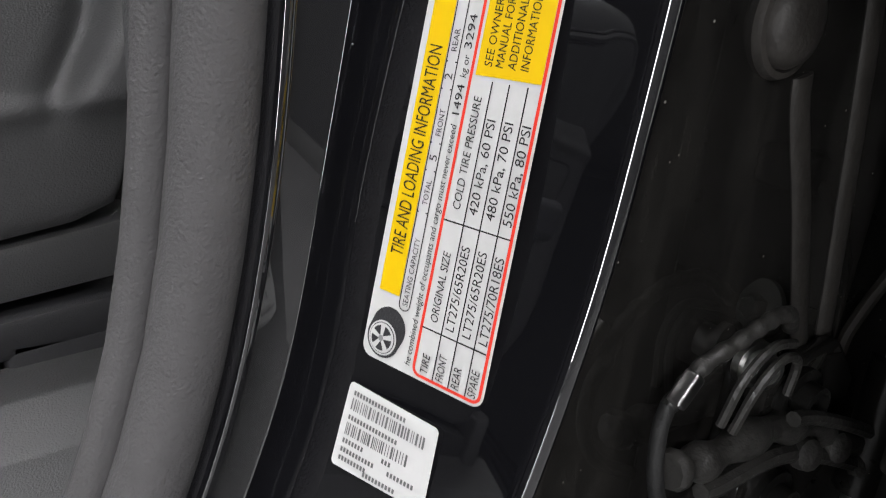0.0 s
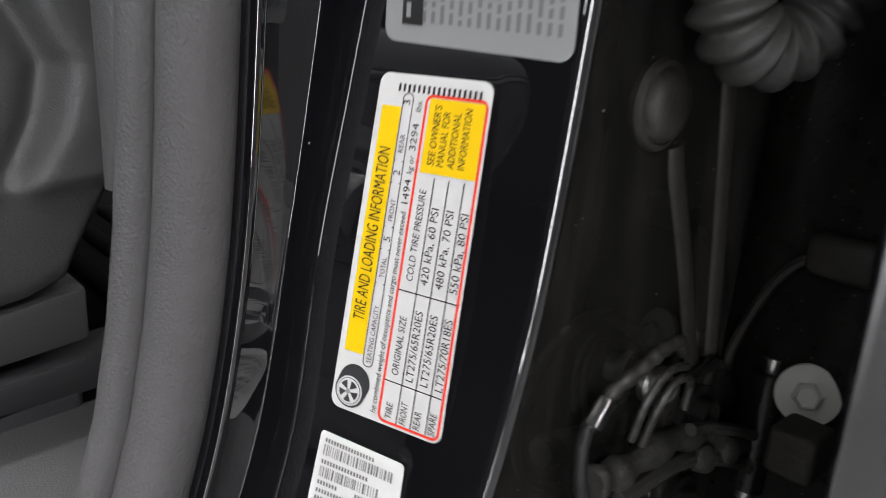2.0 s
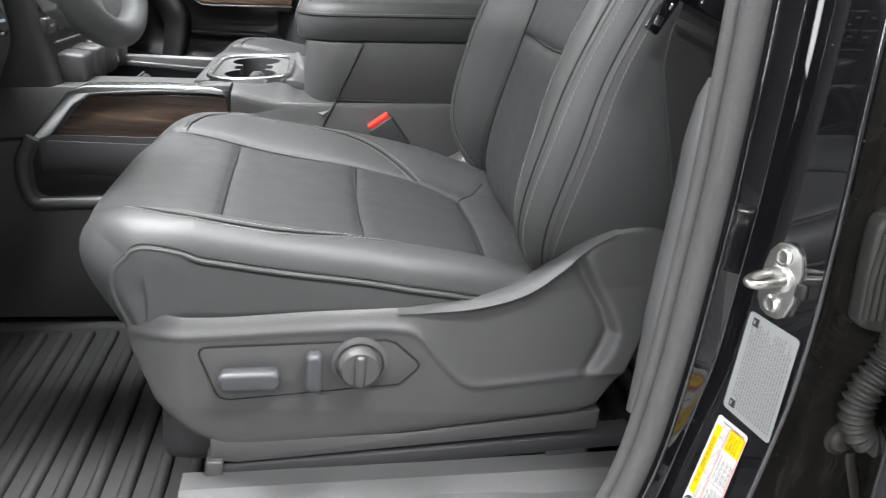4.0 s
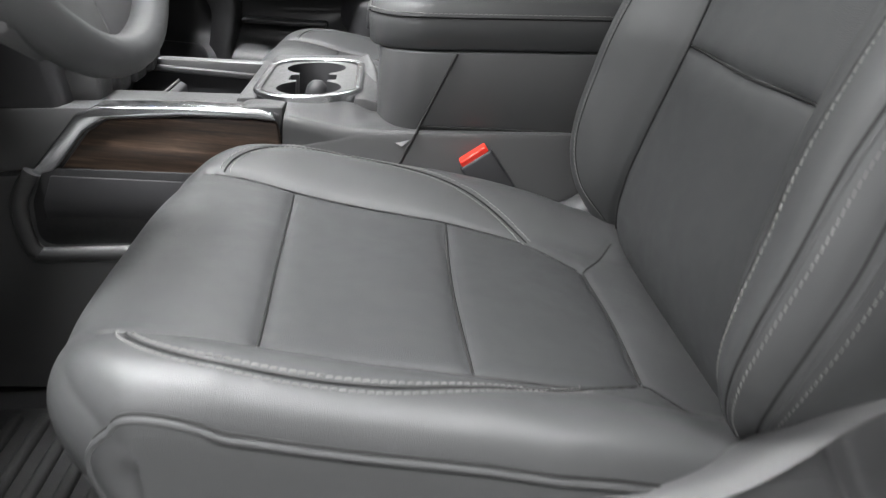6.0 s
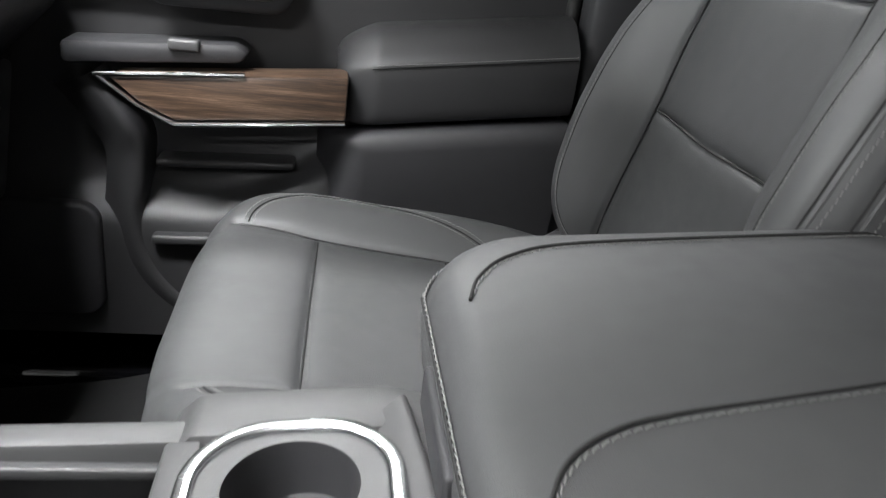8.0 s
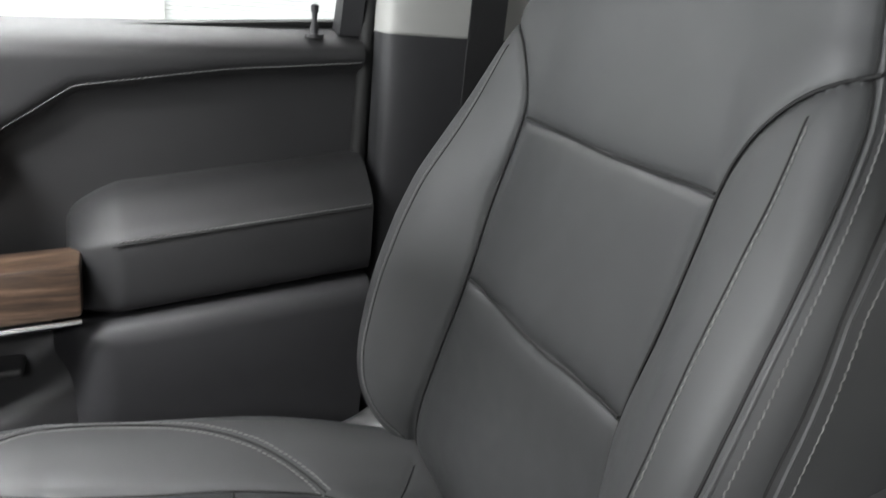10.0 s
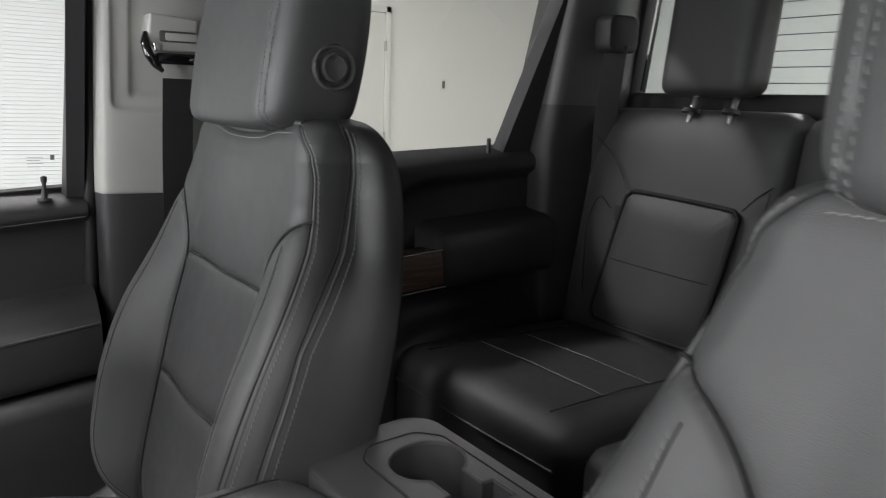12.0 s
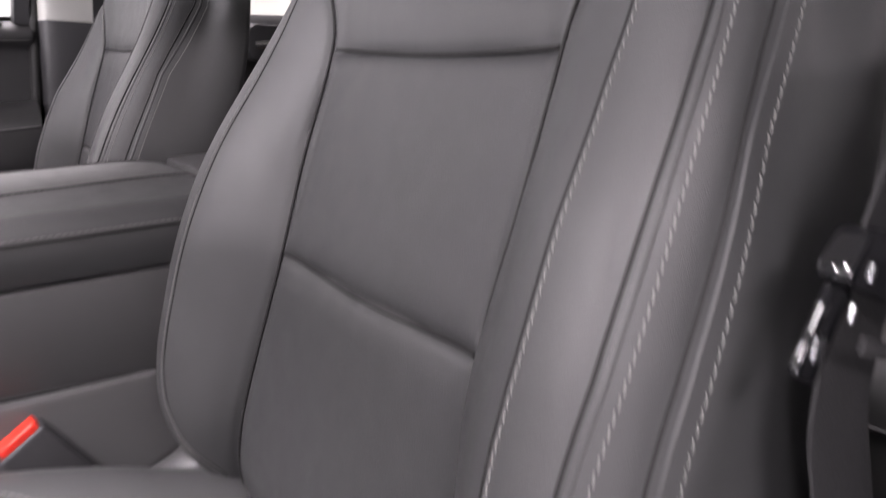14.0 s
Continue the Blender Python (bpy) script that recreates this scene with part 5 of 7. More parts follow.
part("pocket_ledge", prism([(-0.695, 1.072), (-0.50, 1.080), (-0.50, 1.092), (-0.695, 1.084)], "y", 0.800, 0.85, 0.005, 3), PLASTIC_DOOR, pdoor)
part("pocket_floor", prism([(-0.70, 0.960), (-0.50, 0.966), (-0.50, 0.982), (-0.70, 0.976)], "y", 0.775, 0.85, 0.006, 3), PLASTIC_DOOR, pdoor)
part("speaker_panel", prism(rounded_outline(-0.93, -0.770, 0.84, 1.018, 0.03), "y", 0.776, 0.80, 0.006, 3), PLASTIC_DARK, pdoor, "dark rounded speaker panel")
# wood strip with bright edges
k = 0.08
wood = [(-0.70, 1.182), (-0.655, 1.160), (-0.432, 1.1775), (-0.431, 1.2375), (-0.565, 1.226), (-0.735, 1.212)]
strip = part("wood_trim", prism(wood, "y", 0.738, 0.80, 0.005), WOOD, pdoor, "dark glossy wood grain trim strip")
part("bright_edge", tube([(-0.748, 0.738, 1.213), (-0.70, 0.735, 1.178), (-0.655, 0.735, 1.156), (-0.55, 0.735, 1.164), (-0.433, 0.735, 1.174)], 0.0032, 8), CHROME, strip)
part("bright_edge", tube([(-0.752, 0.738, 1.214), (-0.65, 0.737, 1.2225), (-0.565, 0.737, 1.2285)], 0.0032, 8), CHROME, strip)
part("switch_pod", prism([(-0.80, 1.218), (-0.575, 1.236), (-0.562, 1.25), (-0.58, 1.262), (-0.80, 1.248)], "y", 0.765, 0.83, 0.008), PLASTIC_DARK, pdoor)
part("window_switch", rbox(-0.665, -0.625, 0.757, 0.775, 1.248, 1.263, 0.004), PLASTIC, pdoor)
# handle in its bowl
bowl = part("handle_bowl", prism(rounded_outline(-0.70, -0.508, 1.300, 1.385, 0.03), "y", 0.775, 0.83, 0.012, 3), PLASTIC_DARK, pdoor)
part("handle_recess", prism(rounded_outline(-0.685, -0.522, 1.318, 1.372, 0.022), "y", 0.768, 0.80, 0.006, 3), PLASTIC, bowl)
hv = []
for x in np.linspace(-0.67, -0.517, 24):
    s = min(1, (x + 0.67) / 0.02, (-0.517 - x) / 0.012)
    e = math.sqrt(max(0.02, 1 - (1 - s) ** 2))
    hv.append([(x, 0.752 + 0.011 * math.sin(w), 1.357 + 0.09 * (x + 0.517) + 0.0135 * e * math.cos(w)) for w in np.linspace(0, 2 * math.pi, 16, endpoint=False)])
part("door_handle", loft(hv), CHROME, bowl, "chrome inner door handle")
part("lock_pin", lathe([(0.0, 0.0), (0.0045, 0.0), (0.0048, 0.012), (0.003, 0.018), (0.003, 0.026), (0.0046, 0.03), (0.0046, 0.036), (0, 0.038)], (-0.173, 0.842, 1.466), (0, 0, 1), 14), PLASTIC_DARK, pdoor)
part("lock_pin_collar", lathe([(0.0, 0), (0.011, 0), (0.010, 0.004), (0, 0.004)], (-0.173, 0.842, 1.466), (0, 0, 1), 18), PLASTIC_DARK, pdoor)
part("sash", prism([(-1.2, 1.405), (-0.116, 1.478), (-0.116, 1.486), (-1.2, 1.412)], "y", 0.862, 0.90, 0.002), RUBBER, pdoor)
rows = [[(-0.147 + 0.03 * (z - 1.48), 0.858 - 0.30 * (z - 1.48), z), (-0.143, 0.838 - 0.30 * (z - 1.48), z), (-0.118, 0.836 - 0.30 * (z - 1.48), z), (-0.113, 0.858 - 0.30 * (z - 1.48), z), (-0.13, 0.88 - 0.30 * (z - 1.48), z)] for z in np.linspace(1.47, 1.93, 8)]
part("window_frame", mesh_from(*loft(rows)), PLASTIC_DARK, pdoor)
gl = part("window_glass", ([(-1.2, 0.884, 1.40), (-0.13, 0.884, 1.47), (-0.11, 0.755, 1.92), (-0.75, 0.755, 1.92)], [(0, 1, 2, 3)]), GLASS_CLEAR, pdoor, "clear side window glass")
gl.visible_shadow = False
sticker = part("glass_sticker", rbox(-0.160, -0.154, 0.8597, 0.8602, 1.526, 1.534, 0), INK_GREY, pdoor, "small printed sticker on the glass")
for k in range(4):
    part("sticker_print", rbox(-0.192, -0.174 + 0.004 * (k % 2), 0.8600 + 0.0015 * (3 - k), 0.8603 + 0.0015 * (3 - k), 1.5150 + k * 0.005, 1.5158 + k * 0.005, 0), INK_GREY, sticker)

# rear passenger door
qdoor = thing("rear_passenger_door", "black padded rear door with wood trim and tinted window", "car door", (0.45, 0.86, 0.80))
g = door_panel(0.10, 0.80, [0.1, 0.45, 0.5, 0.8], [1.40, 1.44, 1.47, 1.49], 1.515, 1.552, 70, 70)
part("inner_panel", mesh_from(*sheet(g), True, 60), PLASTIC_DARK, qdoor)
rows = []
for x in np.linspace(0.495, 0.80, 18):
    s = min(1.0, (x - 0.495) / 0.035)
    e = math.sqrt(max(0.0, 1 - (1 - s) ** 2))
    k = 0.06 * (x - 0.5)
    prof = [(0.86, 1.262 + k), (0.79, 1.262 + k), (0.766, 1.275 + k), (0.76, 1.32 + k), (0.765, 1.366 + k), (0.79, 1.384 + k), (0.86, 1.40 + k)]
    rows.append([(x, 0.86 - (0.86 - y) * (0.7 + 0.3 * e), 1.32 + k + (z - 1.32 - k) * (0.8 + 0.2 * e)) for y, z in spline(prof, 30)])
part("arm_rest", mesh_from(*sheet([[(0.495, 0.86, 1.32)] * 30] + rows, flip=True), True, 60), PLASTIC_DARK, qdoor)
strip = part("wood_trim", prism([(0.20, 1.255), (0.515, 1.280), (0.507, 1.349), (0.20, 1.325)], "y", 0.757, 0.82, 0.004), WOOD, qdoor, "dark wood grain trim strip")
part("bright_edge", tube([(0.2, 0.755, 1.252), (0.515, 0.755, 1.277)], 0.002, 6), CHROME, strip)
part("bright_edge", tube([(0.2, 0.757, 1.327), (0.507, 0.757, 1.3505)], 0.0016, 6), SATIN, strip)
bowl = part("handle_bowl", prism(rounded_outline(0.29, 0.405, 1.425, 1.505, 0.025), "y", 0.79, 0.84, 0.01), PLASTIC_DARK, qdoor)
part("door_handle", tube([(0.30, 0.778, 1.458), (0.34, 0.774, 1.463), (0.395, 0.776, 1.468)], 0.009, 10), CHROME, bowl, "chrome inner door handle")
part("lock_pin", lathe([(0.0, 0.0), (0.0045, 0.0), (0.0045, 0.03), (0, 0.032)], (0.665, 0.83, 1.532), (0, 0, 1), 10), PLASTIC_DARK, qdoor)
gl = part("window_glass", ([(0.10, 0.878, 1.50), (0.74, 0.878, 1.53), (0.79, 0.755, 1.92), (0.10, 0.755, 1.92)], [(0, 1, 2, 3)]), GLASS_DARK, qdoor, "tinted rear side window glass")
gl.visible_shadow = False
rows = [[(0.70 + 0.22 * (z - 1.55), 0.858 - 0.28 * (z - 1.55), z), (0.715 + 0.22 * (z - 1.55), 0.835 - 0.28 * (z - 1.55), z), (0.79 + 0.2 * (z - 1.55), 0.835 - 0.28 * (z - 1.55), z), (0.815 + 0.2 * (z - 1.55), 0.86 - 0.28 * (z - 1.55), z), (0.76, 0.89 - 0.28 * (z - 1.55), z)] for z in np.linspace(1.53, 1.93, 8)]
part("window_frame", mesh_from(*loft(rows)), PLASTIC_DARK, qdoor, "black window frame")


# ---- rear bench ----
bench = thing("rear_bench", "leather rear bench seat with split backrest, colour darkened for shade", "car seat", (0.6, 0.0, 0.83))


def pad(x0, x1, y0, y1, z0, z1, r, lean=0.0, bow=0.006):
    """A stuffed block: rounded, bulging, leaning back with height."""
    bm = bmesh.new()
    bmesh.ops.create_cube(bm, size=1.0)
    bmesh.ops.subdivide_edges(bm, edges=bm.edges[:], cuts=13, use_grid_fill=True)
    sx, sy, sz = x1 - x0, y1 - y0, z1 - z0
    for v in bm.verts:
        p = np.array(v.co) * 2
        half = np.array([sx, sy, sz]) / 2
        q = p * half
        inner = half - r
        c = np.clip(q, -inner, inner)
        d = q - c
        n = np.linalg.norm(d)
        if n > 1e-9:
            q = c + d / n * min(n, r)
        b = bow * (1 - p[0] ** 2 * 0.5) * (1 - p[1] ** 2) * (1 - p[2] ** 2 * 0.5)
        q[2] += b * (1 if p[2] > 0.9 else 0)
        q[0] -= b * (1 if p[0] < -0.9 else 0)
        z = (z0 + z1) / 2 + q[2]
        v.co = ((x0 + x1) / 2 + q[0] + lean * (z - z0), (y0 + y1) / 2 + q[1], z)
    return out(bm)


for name, y0, y1 in (("cushion", 0.262, 0.765), ("cushion", -0.765, 0.255)):
    part(name, mesh_from(*pad(0.395, 0.86, y0, y1, 0.985, 1.178, 0.045)), LEATHER_REAR_SHADED, bench)
    n = 3
    for i in range(1, n):
        x = 0.44 + i * 0.11
        part("seam", tube([(x, y0 + 0.085, 1.1825), (x, (y0 + y1) / 2, 1.184), (x, y1 - 0.09, 1.1815)], 0.0012, 5), SATIN_SEAM, bench)
    part("seam", tube([(0.43, y0 + 0.080, 1.1825), (0.6, y0 + 0.088, 1.1835), (0.78, y0 + 0.085, 1.1805)], 0.0012, 5), SEAM, bench)
    part("seam", tube([(0.43, y1 - 0.085, 1.182), (0.6, y1 - 0.088, 1.183), (0.78, y1 - 0.085, 1.18)], 0.0012, 5), SEAM, bench)
    part("piping", tube([(0.393, y0 + 0.03, 1.115), (0.391, (y0 + y1) / 2, 1.113), (0.393, y1 - 0.03, 1.115)], 0.0025, 6), LEATHER_REAR_SHADED, bench)
part("bench_base", rbox(0.43, 1.0, -0.76, 0.76, 0.80, 0.99, 0.02), PLASTIC_DARK, bench)
LEAN = 0.17
for y0, y1 in ((0.29, 0.765), (-0.24, 0.285), (-0.765, -0.245)):
    part("backrest", mesh_from(*pad(0.815, 0.93, y0, y1, 1.13, 1.635, 0.04, LEAN, 0.004)), LEATHER_REAR_SHADED, bench)


def on_back(y, z, out_=0.0):
    return (0.8155 - 0.0085 - out_ + LEAN * (z - 1.13), y, z)


for s in (1, -1):
    # insert panel with its dark gap, cross seam and strap
    c = [(0.619, 1.472), (0.352, 1.461), (0.389, 1.199), (0.661, 1.201)]
    ring = []
    for i in range(4):
        a, b, d = np.array(c[i]), np.array(c[(i + 1) % 4]), np.array(c[i - 1])
        ring += [a + (d - a) / np.linalg.norm(d - a) * 0.04, a + (d - a) * 0.03 + (b - a) * 0.03, a + (b - a) / np.linalg.norm(b - a) * 0.04]
    loop = spline(ring, 60, True)
    part("seam", tube([on_back(s * y, z, -0.001) for y, z in loop], 0.0048, 8, True), SEAM, bench)
    mid = loop.mean(0)
    rings = [[on_back(s * (mid[0] + (y - mid[0]) * k), mid[1] + (z - mid[1]) * k, o) for y, z in loop] for k, o in ((0.982, -0.004), (0.972, 0.0005), (0.945, 0.003), (0.6, 0.0042), (0.25, 0.0046), (0.02, 0.0047))]
    part("backrest_insert", mesh_from(*loft(rings, True, s > 0)), LEATHER_REAR_SHADED, bench)
    part("seam", tube([on_back(s * 0.630, 1.330, 0.0022), on_back(s * 0.60, 1.329, 0.0036), on_back(s * 0.51, 1.327, 0.0044), on_back(s * 0.41, 1.325, 0.0036), on_back(s * 0.385, 1.325, 0.0022)], 0.0014, 5), SEAM, bench)
    for line in ([(0.622, 1.474), (0.648, 1.511), (0.687, 1.546), (0.735, 1.575)], [(0.35, 1.463), (0.325, 1.49), (0.30, 1.51)], [(0.375, 1.26), (0.335, 1.272), (0.315, 1.33), (0.312, 1.40), (0.303, 1.5)], [(0.655, 1.43), (0.69, 1.45), (0.712, 1.40), (0.705, 1.33), (0.69, 1.25)]):
        part("seam", tube([on_back(s * y, z, 0.002) for y, z in spline(line, 20)], 0.0013, 5), SEAM, bench)
    part("strap", rbox(0.855, 0.866, s * 0.634 - 0.010, s * 0.634 + 0.010, 1.405, 1.44, 0.003), PLASTIC_DARK, bench)
    for y in (0.515, 0.425):
        part("headrest_post", tube([(0.905, s * y, 1.61), (0.93, s * y, 1.69)], 0.007, 10), SATIN, bench, "chrome headrest post")
        part("post_guide", lathe([(0, 0), (0.017, 0), (0.015, 0.008), (0.0, 0.009)], (0.907, s * y, 1.63), (0.2, 0, 1), 18), PLASTIC_DARK, bench)
    part("headrest", mesh_from(*pad(0.875, 0.965, s * 0.482 - 0.1, s * 0.482 + 0.1, 1.66, 1.885, 0.028, 0.12)), LEATHER_REAR_SHADED, bench, "leather rear headrest, colour darkened for shade")
for k, (x, y) in enumerate(((0.735, 0.245), (0.748, 0.215))):
    b = thing("rear_belt_buckle", "black rear seat belt buckle with red button", "belt buckle", (x, y, 1.17), "rear buckles")
    part("buckle_body", moved(rbox(-0.016, 0.016, -0.021, 0.021, 0.0, 0.05, 0.005), pose(x, y, 1.172, 0, -25, -60)), PLASTIC_DARK, b)
    part("button", moved(rbox(-0.0165, 0.0165, -0.017, 0.017, 0.036, 0.0525, 0.003), pose(x, y, 1.172, 0, -25, -60)), RED, b, "red release button")
part("buckle_well", rbox(0.68, 0.80, 0.16, 0.30, 1.14, 1.175, 0.01), PLASTIC_DARK, bench)


# ---- centre console ----
console = thing("centre_console", "dark grey centre console with cup holders and wood trim", "console", (-0.4, 0.02, 0.72))
Y0, Y1 = -0.150, 0.185
# lower body, both flanks
part("console_body", prism([(-1.05, 0.70), (0.14, 0.76), (0.14, 1.135), (-0.15, 1.128), (-0.325, 1.114), (-0.40, 1.106), (-0.48, 1.085), (-0.50, 1.05), (-0.78, 1.02), (-0.95, 1.0)], "y", Y0 - 0.006, Y1 + 0.006, 0.008), PLASTIC, console)
# deck rails round the tray
part("deck_rail", prism([(-0.92, 1.0), (-0.49, 1.06), (-0.49, 1.121), (-0.70, 1.108), (-0.92, 1.085)], "y", Y0 + 0.002, -0.052, 0.008), PLASTIC, console)
part("deck_rail", prism([(-0.92, 1.0), (-0.49, 1.06), (-0.49, 1.122), (-0.70, 1.112), (-0.92, 1.094)], "y", 0.137, Y1 - 0.022, 0.006), PLASTIC, console)
part("tray_floor", rbox(-0.80, -0.55, -0.055, 0.14, 1.035, 1.05, 0.003), RUBBER, console, "black rubber tray mat")
part("tray_rim", rbox(-0.80, -0.553, 0.128, 0.137, 1.094, 1.103, 0.002), PLASTIC, console)
part("tray_wall", rbox(-0.80, -0.553, 0.1335, 0.14, 1.05, 1.095, 0.002), PLASTIC_DARK, console)
part("tray_pad", rbox(-0.645, -0.56, -0.04, 0.115, 1.049, 1.056, 0.004), PLASTIC, console, "grey wireless charging pad")
part("tray_divider", prism([(-0.695, 1.05), (-0.655, 1.05), (-0.655, 1.085), (-0.665, 1.09)], "y", -0.03, 0.10, 0.003), PLASTIC_DARK, console)
part("tray_divider_edge", tube([(-0.668, -0.03, 1.09), (-0.668, 0.10, 1.09)], 0.002, 8), PLASTIC, console)


def well_outline(cx, ya, yb, r, neck):
    pts = []
    gap = math.asin(neck / r)
    for k in range(33):
        w = -math.pi / 2 + gap + (2 * math.pi - 2 * gap) * k / 32
        pts.append((cx + r * math.cos(w), yb + r * math.sin(w)))
    notch = 0.011
    ym = (ya + yb) / 2
    pts += [(cx - neck, ym + 0.018), (cx - neck - notch, ym + 0.016), (cx - neck - notch, ym - 0.016), (cx - neck, ym - 0.018)]
    for k in range(33):
        w = math.pi / 2 + gap + (2 * math.pi - 2 * gap) * k / 32
        pts.append((cx + r * math.cos(w), ya + r * math.sin(w)))
    pts += [(cx + neck, ym - 0.018), (cx + neck + notch, ym - 0.016), (cx + neck + notch, ym + 0.016), (cx + neck, ym + 0.018)]
    return pts


CX = -0.4665
cup_z = lambda x: 1.131 + 0.10 * (x - CX)
outer = rounded_outline(-0.525, -0.408, -0.102, 0.134, 0.046, 8)
hole = well_outline(CX, -0.047, 0.083, 0.042, 0.021)


def ring_plate(outline, hole, z_of, thick):
    """Fills between an outline and a hole with a fan-free strip of triangles."""
    bm = bmesh.new()
    vo = [bm.verts.new((x, y, z_of(x))) for x, y in outline]
    vh = [bm.verts.new((x, y, z_of(x))) for x, y in hole]
    eo = [bm.edges.new((vo[i], vo[(i + 1) % len(vo)])) for i in range(len(vo))]
    eh = [bm.edges.new((vh[i], vh[(i + 1) % len(vh)])) for i in range(len(vh))]
    bmesh.ops.triangle_fill(bm, use_beauty=True, use_dissolve=False, edges=eo + eh)
    for f in bm.faces:
        f.normal_update()
        if f.normal.z < 0:
            f.normal_flip()
    return [tuple(v.co) for v in bm.verts], [tuple(v.index for v in f.verts) for f in (bm.verts.index_update(), bm.faces)[1]]


def well(hole, z_of, deep, shrink=0.96):
    h = np.array(hole)
    c = h.mean(0)
    rings = [[(x, y, z_of(x)) for x, y in h], [(c[0] + (x - c[0]) * 0.99, c[1] + (y - c[1]) * 0.99, z_of(x) - 0.004) for x, y in h], [(c[0] + (x - c[0]) * shrink, c[1] + (y - c[1]) * shrink, z_of(x) - deep) for x, y in h]]
    v, f = sheet(rings, True)
    f.append(tuple(2 * len(h) + k for k in range(len(h))))
    return v, f


part("cup_plate", mesh_from(*ring_plate(outer, hole, cup_z, 0.01), False), PLASTIC, console, "grey plate of the cup holders")
part("cup_well", mesh_from(*well(hole, cup_z, 0.07), True, 50), PLASTIC_DARK, console, "deep black cup holder wells")
rings = []
for k, dz in ((0.0, -0.02), (0.0, 0.001), (0.0008, 0.0032), (0.0025, 0.0042), (0.0095, 0.0042), (0.0112, 0.0032), (0.012, 0.001), (0.012, -0.02)):
    w = k - 0.003
    rings.append([(x, y, cup_z(x) + dz) for x, y in rounded_outline(-0.5275 - w, -0.4055 + w, -0.1045 - w, 0.1365 + w, 0.048 + w, 12)])
part("cup_surround", mesh_from(*loft(rings, False, True), True, 50), SATIN, console, "satin chrome cup holder surround")
# shoulders round the cup holder, sloping to the box
rows = []
for x in np.linspace(-0.4865, -0.268, 60):
    hi = np.interp(x, [-0.486, -0.43, -0.405, -0.385, -0.34, -0.30, -0.27], [1.1275, 1.1315, 1.1290, 1.1215, 1.1185, 1.1180, 1.1170])
    lo = np.interp(x, [-0.486, -0.42, -0.36, -0.31, -0.27], [1.1180, 1.1095, 1.1125, 1.1145, 1.1150])
    row = []
    for v in np.linspace(0, 1, 14):
        e = v * v * (3 - 2 * v)
        row.append((x, -0.1005 - 0.0475 * v, hi + (lo - hi) * e))
    rows.append(row + [(x, -0.1515, lo - 0.0022), (x, -0.1535, lo - 0.0060), (x, -0.1545, lo - 0.014), (x, -0.1545, 1.045)])
part("console_shoulder", mesh_from(*sheet(rows), True, 75), PLASTIC, console, "smooth shoulder beside the cup holders")
part("console_shoulder", prism([(-0.545, 1.06), (-0.488, 1.06), (-0.488, 1.1265), (-0.535, 1.1225), (-0.55, 1.11)], "y", Y0 + 0.006, -0.1005, 0.004), PLASTIC, console)
part("console_shoulder", prism([(-0.545, 1.06), (-0.36, 1.06), (-0.345, 1.125), (-0.405, 1.138), (-0.535, 1.1265), (-0.55, 1.11)], "y", 0.134, Y1, 0.006), PLASTIC, console)
part("console_shoulder", prism([(-0.407, 1.06), (-0.36, 1.06), (-0.35, 1.128), (-0.39, 1.136), (-0.406, 1.1355)], "y", -0.1015, 0.134, 0.004), PLASTIC, console)
part("console_shoulder", prism([(-0.556, 1.05), (-0.527, 1.05), (-0.5265, 1.1245), (-0.55, 1.122)], "y", -0.1015, 0.134, 0.003), PLASTIC, console)
# the raised line that sweeps from the cup holders to the box
sweep = spline([(-0.395, 0.160, 1.144), (-0.390, 0.12, 1.1435), (-0.384, 0.07, 1.1415), (-0.3775, 0.0, 1.1330), (-0.3725, -0.075, 1.1215), (-0.3545, -0.114, 1.1190), (-0.336, -0.135, 1.1168), (-0.318, -0.147, 1.112)], 60)
skirt = [[tuple(p + np.array(o)) for o in ((-0.026, -0.014, -0.016), (-0.014, -0.008, -0.0065), (-0.006, -0.003, -0.0018), (-0.0015, 0, 0.0), (0.002, 0.001, 0.0), (0.0045, 0.002, -0.003), (0.007, 0.003, -0.014), (0.009, 0.004, -0.03))] for p in sweep]
part("console_ridge", mesh_from(*sheet(skirt, flip=True), True, 70), PLASTIC_MID, console, "smooth raised line round the cup holders")
# wood trim with its bright frame
wood = part("wood_trim", prism([(-0.748, 1.026), (-0.70, 1.030), (-0.60, 1.036), (-0.489, 1.045), (-0.487, 1.075), (-0.494, 1.109), (-0.52, 1.110), (-0.60, 1.105), (-0.69, 1.094), (-0.712, 1.078)], "y", Y0 - 0.004, Y0 + 0.03, 0.003), WOOD, console, "dark brown open-grain wood trim")
part("bright_frame", prism([(-0.79, 1.012), (-0.752, 1.026), (-0.715, 1.078), (-0.692, 1.0955), (-0.60, 1.107), (-0.52, 1.112), (-0.494, 1.111), (-0.497, 1.1185), (-0.512, 1.1215), (-0.60, 1.1185), (-0.70, 1.110), (-0.725, 1.098)], "y", Y0 - 0.008, Y0 + 0.03, 0.004, 3), SATIN, wood, "satin bright metal frame")
pocket = fillet([(-0.765, 1.030), (-0.781, 0.985), (-0.778, 0.928), (-0.50, 0.958), (-0.50, 1.042)], [0.004, 0.03, 0.022, 0.02, 0.004], 5, True)
# flat dark panels stand in for the shade inside the pocket
pk = part("knee_pocket", prism([tuple(p) for p in pocket], "y", Y0 - 0.0075, Y0 + 0.02, 0.001), CARPET, console, "flat side pocket, dark panel in place of its shaded hollow")
